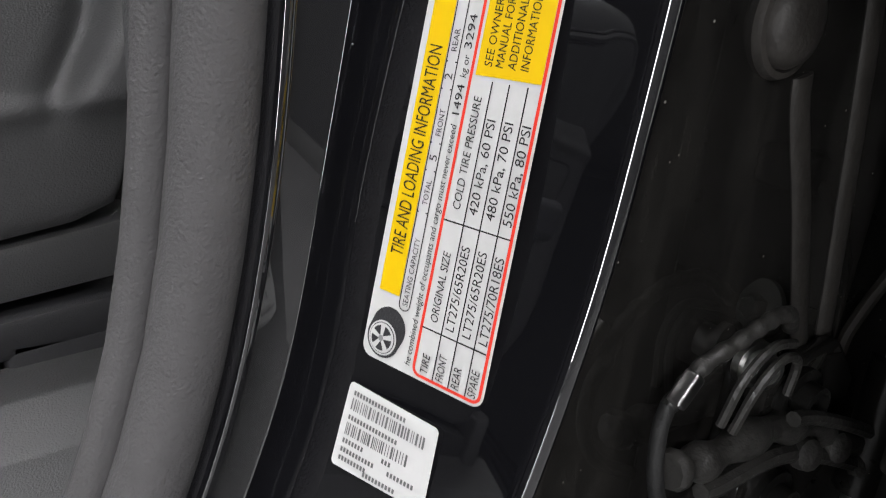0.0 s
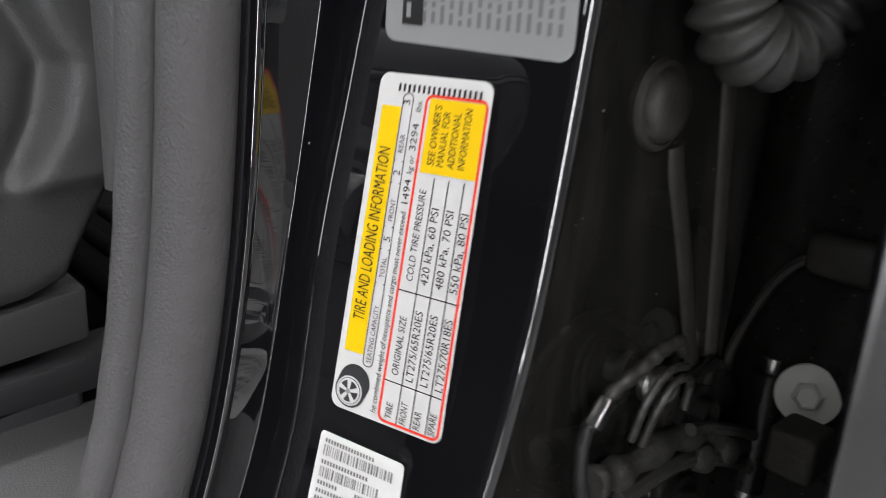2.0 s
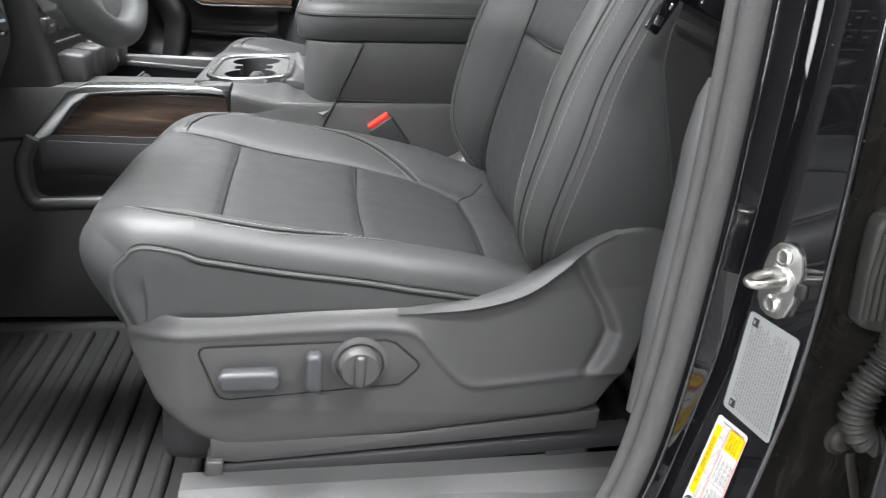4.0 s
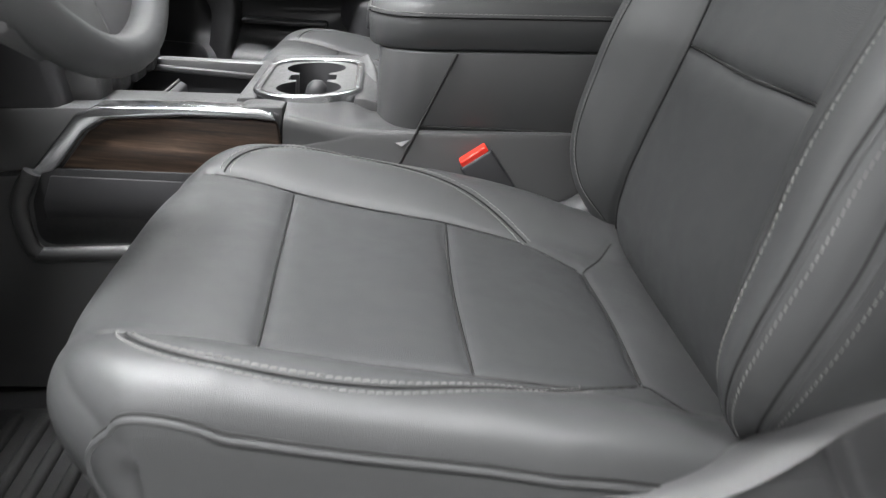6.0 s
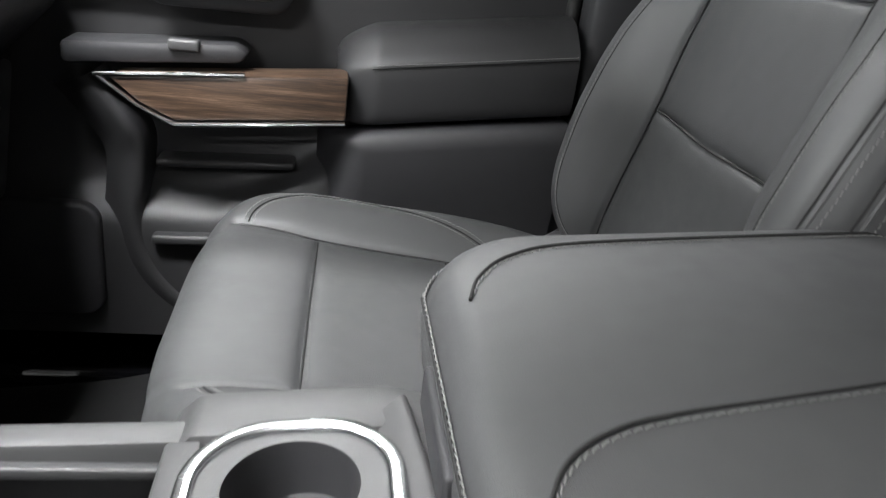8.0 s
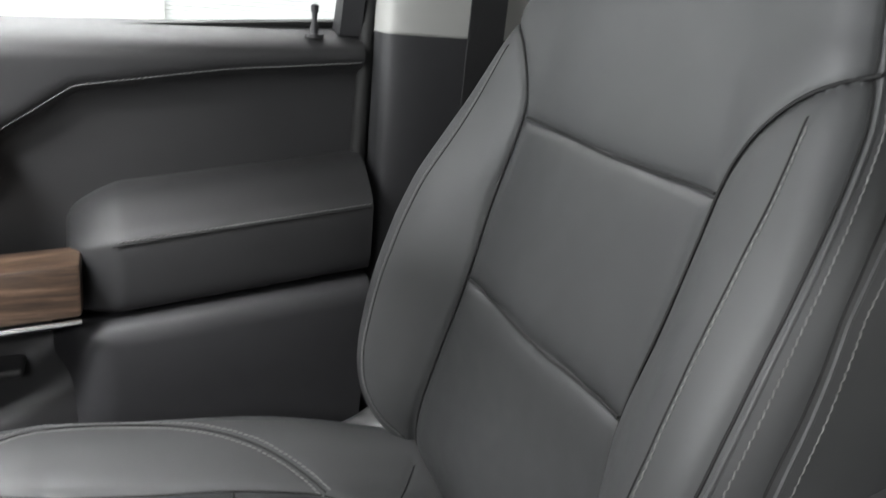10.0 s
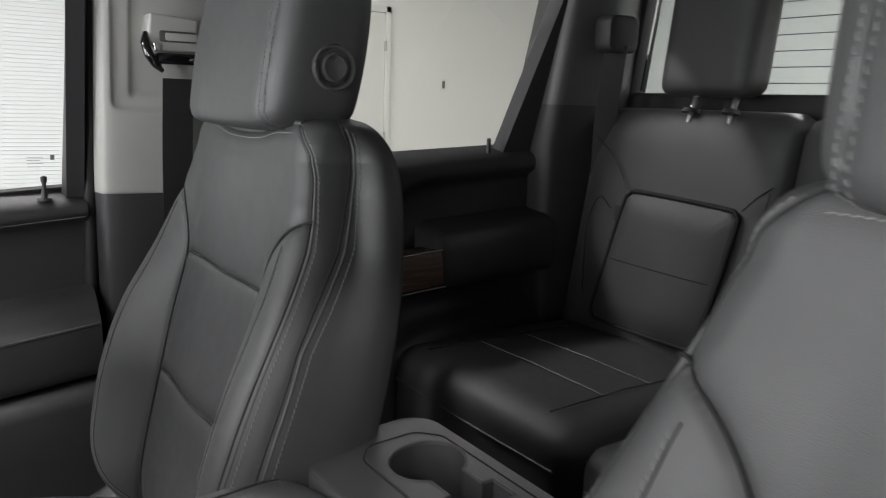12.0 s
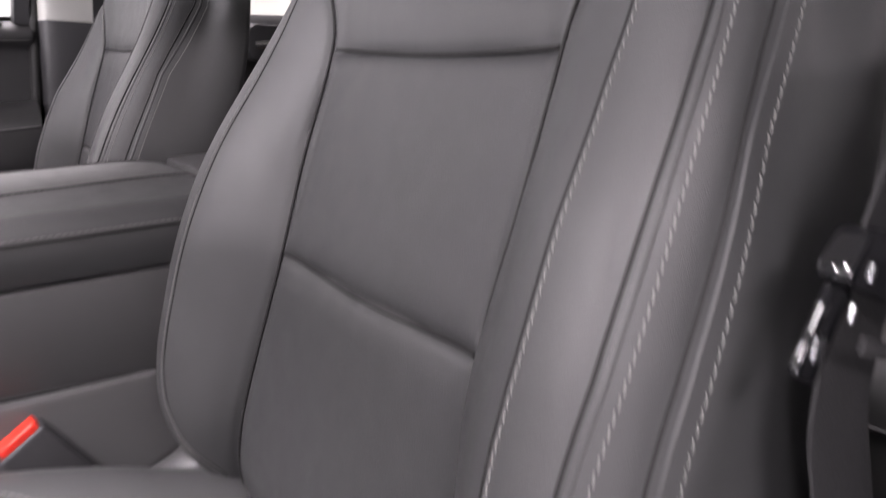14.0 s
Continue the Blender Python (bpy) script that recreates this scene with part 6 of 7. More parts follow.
part("pocket_frame", mesh_from(*tube([(x - 0.006, Y0 - 0.008, z) for x, z in spline([(-0.772, 1.024), (-0.790, 0.985), (-0.787, 0.944), (-0.775, 0.919), (-0.745, 0.918), (-0.50, 0.945)], 50)], 0.0105, 14, flat=0.7)), PLASTIC, pk)
part("pocket_wall", prism([(-0.757, 1.021), (-0.768, 0.985), (-0.766, 0.966), (-0.51, 0.985), (-0.51, 1.03)], "y", Y0 - 0.009, Y0, 0.001), PLASTIC_DARK, pk)
# the box under the arm rest
outline = rounded_outline(-0.378, 0.10, Y0 + 0.006, Y1 - 0.006, 0.055, 8)
shear = lambda s, k=0.085: ([(x, y, z + k * (x + 0.38)) for x, y, z in s[0]], s[1])
part("storage_box", mesh_from(*shear(prism(outline, "z", 1.095, 1.203, 0.003)), True, 30), PLASTIC, console)
part("panel_gap", tube([(-0.288, Y0 + 0.004, 1.2095), (-0.325, Y0 + 0.004, 1.117), (-0.328, Y0 - 0.0075, 1.112), (-0.362, Y0 - 0.0075, 1.03)], 0.0016, 6), SEAM, console)
part("ledge_gap", tube([(-0.325, Y0 + 0.0045, 1.118), (0.1, Y0 + 0.0045, 1.139)], 0.002, 6), SEAM, console)
# padded lid
def lid_block(x0, x1, y0, y1, z0, z1, r_plan, r_top):
    o = np.array(rounded_outline(x0, x1, y0, y1, r_plan, 10))
    c = np.array([(x0 + x1) / 2, (y0 + y1) / 2])
    rings = []
    def ring(inset, z):
        p = np.clip(o, [x0 + r_plan, y0 + r_plan], [x1 - r_plan, y1 - r_plan])
        d = o - p
        n = d / (np.linalg.norm(d, axis=1)[:, None] + 1e-9)
        return [(x, y, z + 0.085 * (x + 0.38)) for x, y in o - n * inset]
    rings.append(ring(0.004, z0))
    rings.append(ring(0.0, z0 + 0.004))
    rings.append(ring(-0.003, (z0 + z1) / 2))
    rings.append(ring(-0.001, z1 - r_top))
    for k in range(1, 7):
        a = math.pi / 2 * k / 6
        rings.append(ring(r_top * (1 - math.cos(a)), z1 - r_top + r_top * math.sin(a)))
    for s in (0.75, 0.45, 0.15):
        rings.append([(c[0] + (x - c[0]) * s, c[1] + (y - c[1]) * s, z1 + 0.003 * (1 - s) + 0.085 * (c[0] + (x - c[0]) * s + 0.38)) for x, y, _ in rings[9]])
    return loft(rings, True, False)


lid = part("arm_rest_lid", mesh_from(*lid_block(-0.392, -0.045, Y0 + 0.008, Y1 - 0.002, 1.2035, 1.264, 0.075, 0.022), True, 50), LEATHER, console, "grey leather padded arm rest lid")
edge = np.array(rounded_outline(-0.394, -0.043, Y0 + 0.006, Y1, 0.077, 10))
edge = [p for p in edge if p[0] < -0.05]
zz = lambda x, z: z + 0.085 * (x + 0.38)
k0 = max(range(len(edge)), key=lambda i: np.hypot(*(np.array(edge[i]) - edge[i - 1])))
edge = np.array(edge[k0:] + edge[:k0])
fine = spline(edge, 160)
st = part("stitching", stitches([(x, y, zz(x, 1.2465)) for x, y in fine], [(0, 0, 1)] * 160), THREAD, lid)
st["kind"] = "stuff"
part("seam", tube([(x, y, zz(x, 1.2425)) for x, y in fine], 0.0012, 5), SEAM, lid)
def lid_z(x, y):
    """The height of the lid's skin over a point of its plan."""
    cx, cy = min(max(x, -0.317), -0.12), min(max(y, Y0 + 0.083), Y1 - 0.077)
    inset = 0.075 - math.hypot(x - cx, y - cy)
    drop = 0.022 - math.sqrt(max(0.0, 0.022 ** 2 - max(0.0, 0.022 - inset) ** 2))
    return zz(x, 1.2648 + 0.0016 * min(1.0, max(0.0, inset - 0.022) / 0.05) - drop)


for line in ([(-0.052, 0.006), (-0.135, -0.008), (-0.22, -0.020), (-0.296, -0.030), (-0.332, -0.039), (-0.356, -0.056), (-0.370, -0.082), (-0.374, -0.098)], [(-0.052, 0.156), (-0.2, 0.154), (-0.30, 0.149), (-0.342, 0.133), (-0.364, 0.108), (-0.374, 0.080)]):
    path = [(x, y, lid_z(x, y) + 0.0002) for x, y in spline(line, 60)]
    part("seam", tube(path, 0.0011, 5), SEAM, lid)
    st = part("stitching", stitches([(x, y - 0.0045, lid_z(x, y - 0.0045)) for x, y, z in path[:-4]], [(0, 0, 1)] * 56), THREAD, lid)
    st["kind"] = "stuff"
part("lid_latch", rbox(-0.3985, -0.390, -0.03, 0.06, 1.210, 1.236, 0.003), PLASTIC_DARK, lid, "dark pull latch under the lid's front edge")
# rear cup holder block
z2 = lambda x: 1.264 + 0.085 * (x + 0.38)
R2, X2 = 0.034, 0.1005
top = [*[(X2 - R2 + R2 * math.cos(w), Y1 + 0.004 - R2 + R2 * math.sin(w)) for w in np.linspace(0, math.pi / 2, 10)], (-0.041, Y1 + 0.004), (-0.041, Y0 + 0.008), *[(X2 - R2 + R2 * math.cos(w), Y0 + 0.008 + R2 + R2 * math.sin(w)) for w in np.linspace(-math.pi / 2, 0, 10)]]
wells = well_outline(0.049, -0.063, 0.098, 0.0375, 0.018)
part("rear_cup_plate", mesh_from(*ring_plate(top, wells, z2, 0.01), False), PLASTIC, console, "grey plate with the rear cup holders")
part("rear_cup_well", mesh_from(*well(wells, z2, 0.075), True, 50), PLASTIC_DARK, console)
part("rear_cup_lip", tube([(x, y, z2(x) - 0.0006) for x, y in wells], 0.0018, 6, True), PLASTIC, console)
panel_line = [(0.088, -0.03), (0.088, 0.13), (0.070, 0.155), (0.018, 0.158), (0.0, 0.135), (0.0, -0.03)]
part("panel_groove", tube([(x, y, z2(x) + 0.0002) for x, y in fillet(panel_line, [0, 0.02, 0.02, 0.02, 0.02, 0], 6)], 0.0010, 6), SEAM, console)
part("panel_edge", tube([(x + 0.0022, y + 0.0004, z2(x) - 0.0002) for x, y in fillet(panel_line[3:], [0, 0.02, 0], 6)], 0.0014, 6), PLASTIC, console)
c2 = np.array(top).mean(0)
rings = [[tuple(c2 + (np.array(q) - c2) * (1 + k / 0.09)) + (z2(q[0]) - d,) for q in top] for k, d in ((0.0, 0.0), (0.0016, 0.0006), (0.0030, 0.0022), (0.0036, 0.005), (0.0036, 0.15))]
part("rear_cup_block", mesh_from(*loft(rings, False, True), True, 60), PLASTIC, console)

# key in the cup holder
fob = thing("key_fob", "black key fob with a red button in the cup holder", "key", (CX, -0.01, 1.078))
m = pose(-0.4575, 0.006, 1.076, 14, 6, -8)
part("fob_case", moved(prism(rounded_outline(-0.0165, 0.0165, -0.034, 0.034, 0.012), "z", 0, 0.013, 0.004, 3), m), PLASTIC_DARK, fob)
for k, (bx, by) in enumerate(((-0.006, 0.018), (0.006, 0.018), (-0.006, 0.004), (0.006, 0.004), (0.0, -0.012))):
    part("key_button", moved(rbox(bx - 0.0045, bx + 0.0045, by - 0.005, by + 0.005, 0.012, 0.0145, 0.001), m), RED if k == 0 else PLASTIC_DARK, fob)
    part("button_mark", moved(rbox(bx - 0.0022, bx + 0.0022, by - 0.001, by + 0.001, 0.0145, 0.0149, 0), m), SCREEN_INK, fob)
part("key_tag", moved(rbox(-0.006, 0.007, 0.036, 0.05, 0.002, 0.004, 0.001), m), LABEL_SILVER, fob)
part("key_ring", tube([tuple(m @ Vector((-0.010 + 0.006 * math.cos(w), 0.038 + 0.006 * math.sin(w), 0.004))) for w in np.linspace(0, 2 * math.pi, 24, endpoint=False)], 0.0009, 6, True), STEEL, fob)
solo("cup_divider", lathe([(0.0, 0.05), (0.008, 0.0485), (0.015, 0.041), (0.0175, 0.03), (0.016, 0.015), (0.013, 0.0), (0, 0)], (CX + 0.002, 0.082, 1.064), (0, 0, 1), 28), PLASTIC_DARK, "round black rubber divider in the cup holder", "cup divider")

# driver's buckle
bk = thing("belt_buckle", "dark seat belt buckle with a red release button", "belt buckle", (-0.24, -0.165, 1.03))
d = Vector((0.62, 0.0, -0.78)).normalized()
a = Vector((-0.252, -0.168, 1.096))
side = Vector((0, 1, 0))
up = d.cross(side)
fr = Matrix((( d.x, side.x, up.x, a.x), (d.y, side.y, up.y, a.y), (d.z, side.z, up.z, a.z), (0, 0, 0, 1)))
part("buckle_body", moved(rbox(0.0, 0.085, -0.012, 0.012, -0.026, 0.018, 0.004), fr), PLASTIC_DARK, bk)
part("button", moved(rbox(-0.0065, 0.004, -0.0095, 0.0095, -0.0225, 0.0145, 0.002), fr), RED, bk, "bright red release button")
part("buckle_stalk", tube([tuple(fr @ Vector((0.08, 0, 0))), (-0.15, -0.18, 0.95)], 0.012, 8, flat=0.5), PLASTIC_DARK, bk)

# ---- dashboard ----
dash = thing("dashboard", "dark moulded dashboard with knobs and switches", "dashboard", (-1.0, 0, 0.95))
part("dash_top", prism([(-1.28, 1.25), (-0.92, 1.18), (-0.80, 1.30), (-0.82, 1.40), (-0.95, 1.45), (-1.28, 1.42)], "y", -0.84, 0.84, 0.03, 3), PLASTIC_DARK, dash)
part("dash_lower", prism([(-1.25, 0.98), (-0.95, 0.98), (-0.86, 1.05), (-0.84, 1.20), (-1.25, 1.25)], "y", -0.80, -0.16, 0.02, 3), PLASTIC_DARK, dash)
part("knee_bolster", prism([(-1.1, 0.95), (-0.92, 0.955), (-0.835, 1.04), (-0.785, 1.17), (-0.80, 1.25), (-1.1, 1.25)], "y", -0.79, -0.155, 0.03, 3), PLASTIC_MID, dash)
glove = part("glove_box", prism([(-1.2, 0.93), (-1.0, 0.94), (-0.895, 1.02), (-0.866, 1.212), (-1.2, 1.235)], "y", 0.235, 0.80, 0.012, 3), PLASTIC_MID, dash, "dark grey glove box door")
part("glove_gap", tube([(-0.872, 0.24, 1.2175), (-0.872, 0.795, 1.2175)], 0.003, 6), SEAM, glove)
part("glove_latch", rbox(-0.876, -0.8655, 0.595, 0.69, 1.192, 1.203, 0.003), SEAM, glove)
part("latch_plate", moved(prism(fillet([(-0.045, 0.03), (0.045, 0.03), (0.05, -0.02), (-0.01, -0.055), (-0.05, -0.05)], 0.012, 4, True).tolist(), "x", -0.004, 0.0025, 0.0015), pose(-0.8735, 0.64, 1.158, 0, 8.5, 0)), PLASTIC_MID, glove)
stack = part("centre_panel", prism([(-1.0, 0.98), (-0.76, 1.02), (-0.735, 1.09), (-0.76, 1.19), (-0.80, 1.42), (-1.0, 1.45)], "y", -0.145, 0.225, 0.015, 3), PLASTIC_DARK, dash)
part("start_button", lathe([(0, 0), (0.0205, 0), (0.0205, 0.006), (0.0175, 0.008), (0.0165, 0.005), (0, 0.006)], (-0.797, -0.205, 1.198), (1, -0.1, 0.25), 32), SATIN, dash, "round engine start button with a bright ring")
part("start_button_face", lathe([(0, 0.005), (0.0155, 0.005), (0.0145, 0.0085), (0, 0.009)], (-0.797, -0.205, 1.198), (1, -0.1, 0.25), 28), PLASTIC_DARK, dash)
part("start_button_print", moved(rbox(-0.008, 0.008, -0.002, 0.002, 0.0089, 0.0094, 0), Matrix.Translation((-0.797, -0.205, 1.198)) @ Vector((1, -0.1, 0.25)).to_track_quat("Z", "Y").to_matrix().to_4x4()), SCREEN_INK, dash)
kc, ka = (-0.772, 0.175, 1.272), (1, 0, 0.22)
part("climate_knob", lathe([(0, 0), (0.027, 0), (0.027, 0.012), (0.024, 0.024), (0.021, 0.026), (0.019, 0.022), (0, 0.021)], kc, ka, 36), PLASTIC, stack, "round temperature knob")
part("knob_ring", lathe([(0.0275, 0.009), (0.0285, 0.011), (0.0285, 0.015), (0.0275, 0.017)], kc, ka, 36), SATIN, stack)
part("knob_light", lathe([(0.028, 0.0), (0.031, 0.001), (0.031, 0.004), (0.028, 0.005)], kc, ka, 36), BLUE_GLOW, stack, "blue lit ring")
for r_, z in ((0, 1.222), (1, 1.188)):
    for k in range(7):
        y = -0.115 + k * 0.048
        x = -0.769 + 0.2 * (1.222 - z)
        part("push_button", rbox(x - 0.004, x + 0.010, y - 0.0205, y + 0.0205, z - 0.012, z + 0.012, 0.003), PLASTIC, stack)
        part("button_print", rbox(x + 0.0098, x + 0.0105, y - 0.008, y + 0.008, z - 0.002, z + 0.002, 0), SCREEN_INK, stack)
part("bright_bar", tube([(-0.742, -0.135, 1.166), (-0.738, 0.04, 1.163), (-0.742, 0.215, 1.166)], 0.002, 8), PLASTIC, stack)
for k in range(4):
    y = -0.09 + k * 0.075
    part("socket_cover", rbox(-0.75, -0.708, y - 0.026, y + 0.026, 1.095, 1.148, 0.006), PLASTIC, stack)
part("usb_port", rbox(-0.709, -0.706, 0.075, 0.09, 1.108, 1.118, 0.001), SATIN, stack)

wheel = thing("steering_wheel", "black leather steering wheel with satin spokes", "steering wheel", (-0.70, -SEAT_Y, 1.36))
fr = Matrix.Translation((-0.652, -SEAT_Y, 1.397)) @ Matrix.Rotation(radians(-24), 4, "Y")
rim = [tuple(fr @ Vector((0.012 * 0, 0.187 * math.cos(w), 0.182 * math.sin(w)))) for w in np.linspace(0, 2 * math.pi, 96, endpoint=False)]
part("rim", tube(rim, 0.0185, 18, True, 0.85), LEATHER, wheel, "leather wrapped rim")
part("hub", moved(lathe([(0, 0), (0.07, 0), (0.085, -0.01), (0.08, -0.05), (0, -0.06)], (0.0, 0, -0.005), (1, 0, 0), 40), fr), PLASTIC_DARK, wheel)
for sgn in (1, -1):
    sp = part("spoke", moved(prism([(sgn * 0.06, 0.03), (sgn * 0.175, 0.025), (sgn * 0.178, -0.02), (sgn * 0.12, -0.045), (sgn * 0.05, -0.045)], "x", -0.025, 0.0, 0.008, 3), fr), PLASTIC, wheel)
    part("spoke_switch", moved(rbox(-0.002, 0.006, sgn * 0.085 - 0.02, sgn * 0.085 + 0.02, -0.03, 0.015, 0.003), fr), PLASTIC_DARK, sp)
    web = part("lower_spoke", moved(prism([(sgn * y, z) for y, z in ((0.0, -0.05), (0.07, -0.06), (0.15, -0.085), (0.148, -0.138), (0.105, -0.162), (0.0, -0.174), (0.0, -0.130), (0.028, -0.127), (0.033, -0.118), (0.013, -0.106), (0.0, -0.104))], "x", -0.022, -0.006, 0.003), fr), PLASTIC, wheel, "grey lower spoke with a slot")
    part("spoke_accent", moved(prism([(sgn * y, z) for y, z in ((0.086, -0.083), (0.106, -0.087), (0.127, -0.119), (0.118, -0.129))], "x", -0.010, 0.001, 0.002), fr), SATIN, web, "satin metal accent")
part("steering_column", moved(rbox(-0.32, -0.045, -0.06, 0.06, -0.08, 0.06, 0.02), fr), PLASTIC_DARK, wheel)

# ---- floor mats ----
for nm, x0, x1, y0, y1 in (("floor_mat", -1.15, -0.43, -0.735, -0.20), ("rear_floor_mat", -0.06, 0.42, -0.735, -0.18)):
    mat_ob = thing(nm, "black ribbed rubber floor mat on the cab floor", "floor mat", ((x0 + x1) / 2, (y0 + y1) / 2, 0.70 + slope((x0 + x1) / 2)), "floor mats")
    part("mat_sheet", prism([(x0, 0.699 + slope(x0)), (x1, 0.699 + slope(x1)), (x1, 0.708 + slope(x1)), (x0, 0.708 + slope(x0))], "y", y0, y1, 0.002), RUBBER, mat_ob)
    n = int((x1 - x0) / 0.036)
    for k in range(n):
        x = x0 + 0.018 + k * 0.036
        part("rib", mesh_from(*rbox(x, x + 0.017, y0 + 0.02, y1 - 0.02, 0.704 + slope(x), 0.717 + slope(x), 0.006, 3)), RUBBER, mat_ob)
# scuff trim inside the driver's sill
part("sill_trim", prism([(-0.80, 0.68), (-0.80, 0.742), (-0.775, 0.762), (-0.70, 0.768), (-0.655, 0.758), (-0.655, 0.68)], "x", -1.2, -0.47, 0.006), PLASTIC_SILL_SHADED, truck)
g = []
for x in np.linspace(-0.472, 0.03, 40):
    k = 0.072 * (x + 0.46) + 0.012
    d = 0.006 / (1 + math.exp(-(x + 0.12) / 0.01))
    g.append([(x, y, z + k) for y, z in fillet([(-0.806, 0.70), (-0.804, 0.765), (-0.77, 0.788), (-0.735, 0.798 - d), (-0.715, 0.806), (-0.688, 0.808), (-0.684, 0.79), (-0.684, 0.70)], [0, 0.01, 0.01, 0.004, 0.004, 0.003, 0.002, 0], 4)])
part("sill_trim_rear", mesh_from(*sheet(g, flip=True), True, 50), PLASTIC_SILL_SHADED, truck, "dark moulded sill trim beside the seat")

# ---- belts ----
def belt(name, path, width_dir, width, label):
    p = spline(path, 40)
    w = np.array(width_dir, float) / np.linalg.norm(width_dir) * width / 2
    g = [[q - w, q - w * 0.3, q + w * 0.3, q + w] for q in p]
    v, f = sheet(g)
    bm = bmesh.new()
    me = bpy.data.meshes.new("tmp")
    me.from_pydata(v, [], f)
    bm.from_mesh(me)
    bmesh.ops.solidify(bm, geom=bm.faces[:], thickness=0.0014)
    bpy.data.meshes.remove(me)
    ob = thing(name, label, "seat belt", tuple(p[-1]), "seat belts")
    part("webbing", out(bm), WEBBING, ob)
    return ob


b1 = belt("seat_belt", [(0.003, 0.735, 1.655), (0.0, 0.742, 1.50), (0.0, 0.748, 1.2), (0.0, 0.75, 0.95)], (1, 0.12, 0), 0.047, "black seat belt hanging from the pillar guide")
anchor = part("belt_anchor", prism(fillet([(-0.042, 1.703), (-0.038, 1.746), (0.030, 1.741), (0.030, 1.694), (-0.028, 1.693)], [0.006, 0.004, 0.004, 0.004, 0.008], 4, True), "y", 0.722, 0.775, 0.004, 3), PLASTIC_LIGHT, b1, "pale grey belt anchor cover")
part("anchor_slot", prism(rounded_outline(-0.026, 0.028, 1.7065, 1.7225, 0.004), "y", 0.7195, 0.7225, 0.0008), PLASTIC, anchor)
part("anchor_tab", prism(rounded_outline(-0.018, 0.028, 1.7085, 1.7195, 0.003), "y", 0.7175, 0.7195, 0.0008), PLASTIC_LIGHT, anchor)
part("guide_ring", tube([(-0.043, 0.728, 1.718), (-0.0465, 0.720, 1.704), (-0.043, 0.715, 1.688), (-0.034, 0.713, 1.674), (-0.024, 0.714, 1.664)], np.array([0.004, 0.0065, 0.007, 0.0065, 0.003]), 12), PAINT, b1, "glossy black belt guide ring")
part("belt_guide", rbox(-0.032, 0.036, 0.716, 0.745, 1.675, 1.691, 0.005), PAINT, b1, "black belt guide bar")
# bright tube put in as a highlight on the guide ring
part("glint_bit", tube([(-0.035, 0.711, 1.703), (-0.0345, 0.709, 1.692)], 0.0018, 6), SATIN, b1, "small bright bit standing in for a glint on the guide")
b2 = belt("rear_seat_belt", [(0.875, 0.69, 1.76), (0.885, 0.715, 1.60), (0.90, 0.73, 1.45)], (0.5, -0.8, 0), 0.047, "black rear seat belt from the corner pillar")
part("belt_guide", prism(rounded_outline(0.84, 0.925, 1.745, 1.82, 0.02), "y", 0.675, 0.72, 0.006), PLASTIC_DARK, b2)
b3 = belt("seat_belt", [(0.05, -0.735, 1.80), (0.01, -0.732, 1.5), (-0.022, -0.722, 1.36), (-0.030, -0.720, 1.30), (-0.022, -0.722, 1.26), (0.0, -0.73, 1.18), (0.03, -0.742, 1.05), (0.045, -0.745, 0.95)], (1, 0.1, 0), 0.047, "black driver's seat belt beside the door pillar")
part("belt_guide", rbox(0.01, 0.09, -0.745, -0.715, 1.79, 1.83, 0.008), PLASTIC_DARK, b3)
latch_at = pose(-0.039, -0.729, 1.349, 0, 16, 0)
tongue = part("latch_plate", moved(prism(fillet([(-0.030, -0.008), (-0.022, 0.012), (0.028, 0.014), (0.030, -0.010)], [0.005, 0.008, 0.006, 0.004], 4, True), "y", -0.007, 0.005, 0.003), latch_at), PAINT, b3, "glossy black latch plate")
part("tongue", moved(prism(fillet([(-0.033, -0.040), (-0.019, -0.042), (-0.013, -0.008), (-0.027, -0.008)], 0.003, 3, True), "y", -0.002, 0.001, 0.0008), latch_at), PAINT, tongue, "dark steel tongue")
# satin bits here and below are modelled highlights on the latch
part("tongue_glint", moved(rbox(-0.027, -0.020, -0.0026, -0.0018, -0.034, -0.026, 0.0005), latch_at), SATIN, tongue, "small bright bit standing in for a glint on the tongue")
part("belt_loop", moved(rbox(-0.010, 0.028, -0.0085, -0.0065, -0.028, -0.022, 0.001), latch_at), WEBBING, tongue)
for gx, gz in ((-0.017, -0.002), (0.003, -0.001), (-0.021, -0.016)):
    part("glint_bit", moved(rbox(gx - 0.0012, gx + 0.0012, -0.0082, -0.0066, gz - 0.003, gz + 0.003, 0.0005), latch_at), SATIN, tongue)


# ---- labels on the door pillar ----
def text_shape(body, size, shear_=0.0):
    """Flat letters of the built-in font, as (verts, faces) from (0, 0) on; and their width."""
    cu = bpy.data.curves.new("letters", "FONT")
    cu.body, cu.size, cu.resolution_u, cu.shear = body, size, 3, shear_
    ob = bpy.data.objects.new("letters", cu)
    me = bpy.data.meshes.new_from_object(ob)
    v = [(p.co.x, p.co.y) for p in me.vertices]
    f = [tuple(p.vertices) for p in me.polygons]
    bpy.data.objects.remove(ob)
    bpy.data.meshes.remove(me)
    bpy.data.curves.remove(cu)
    return v, f, (max(p[0] for p in v) if v else 0)


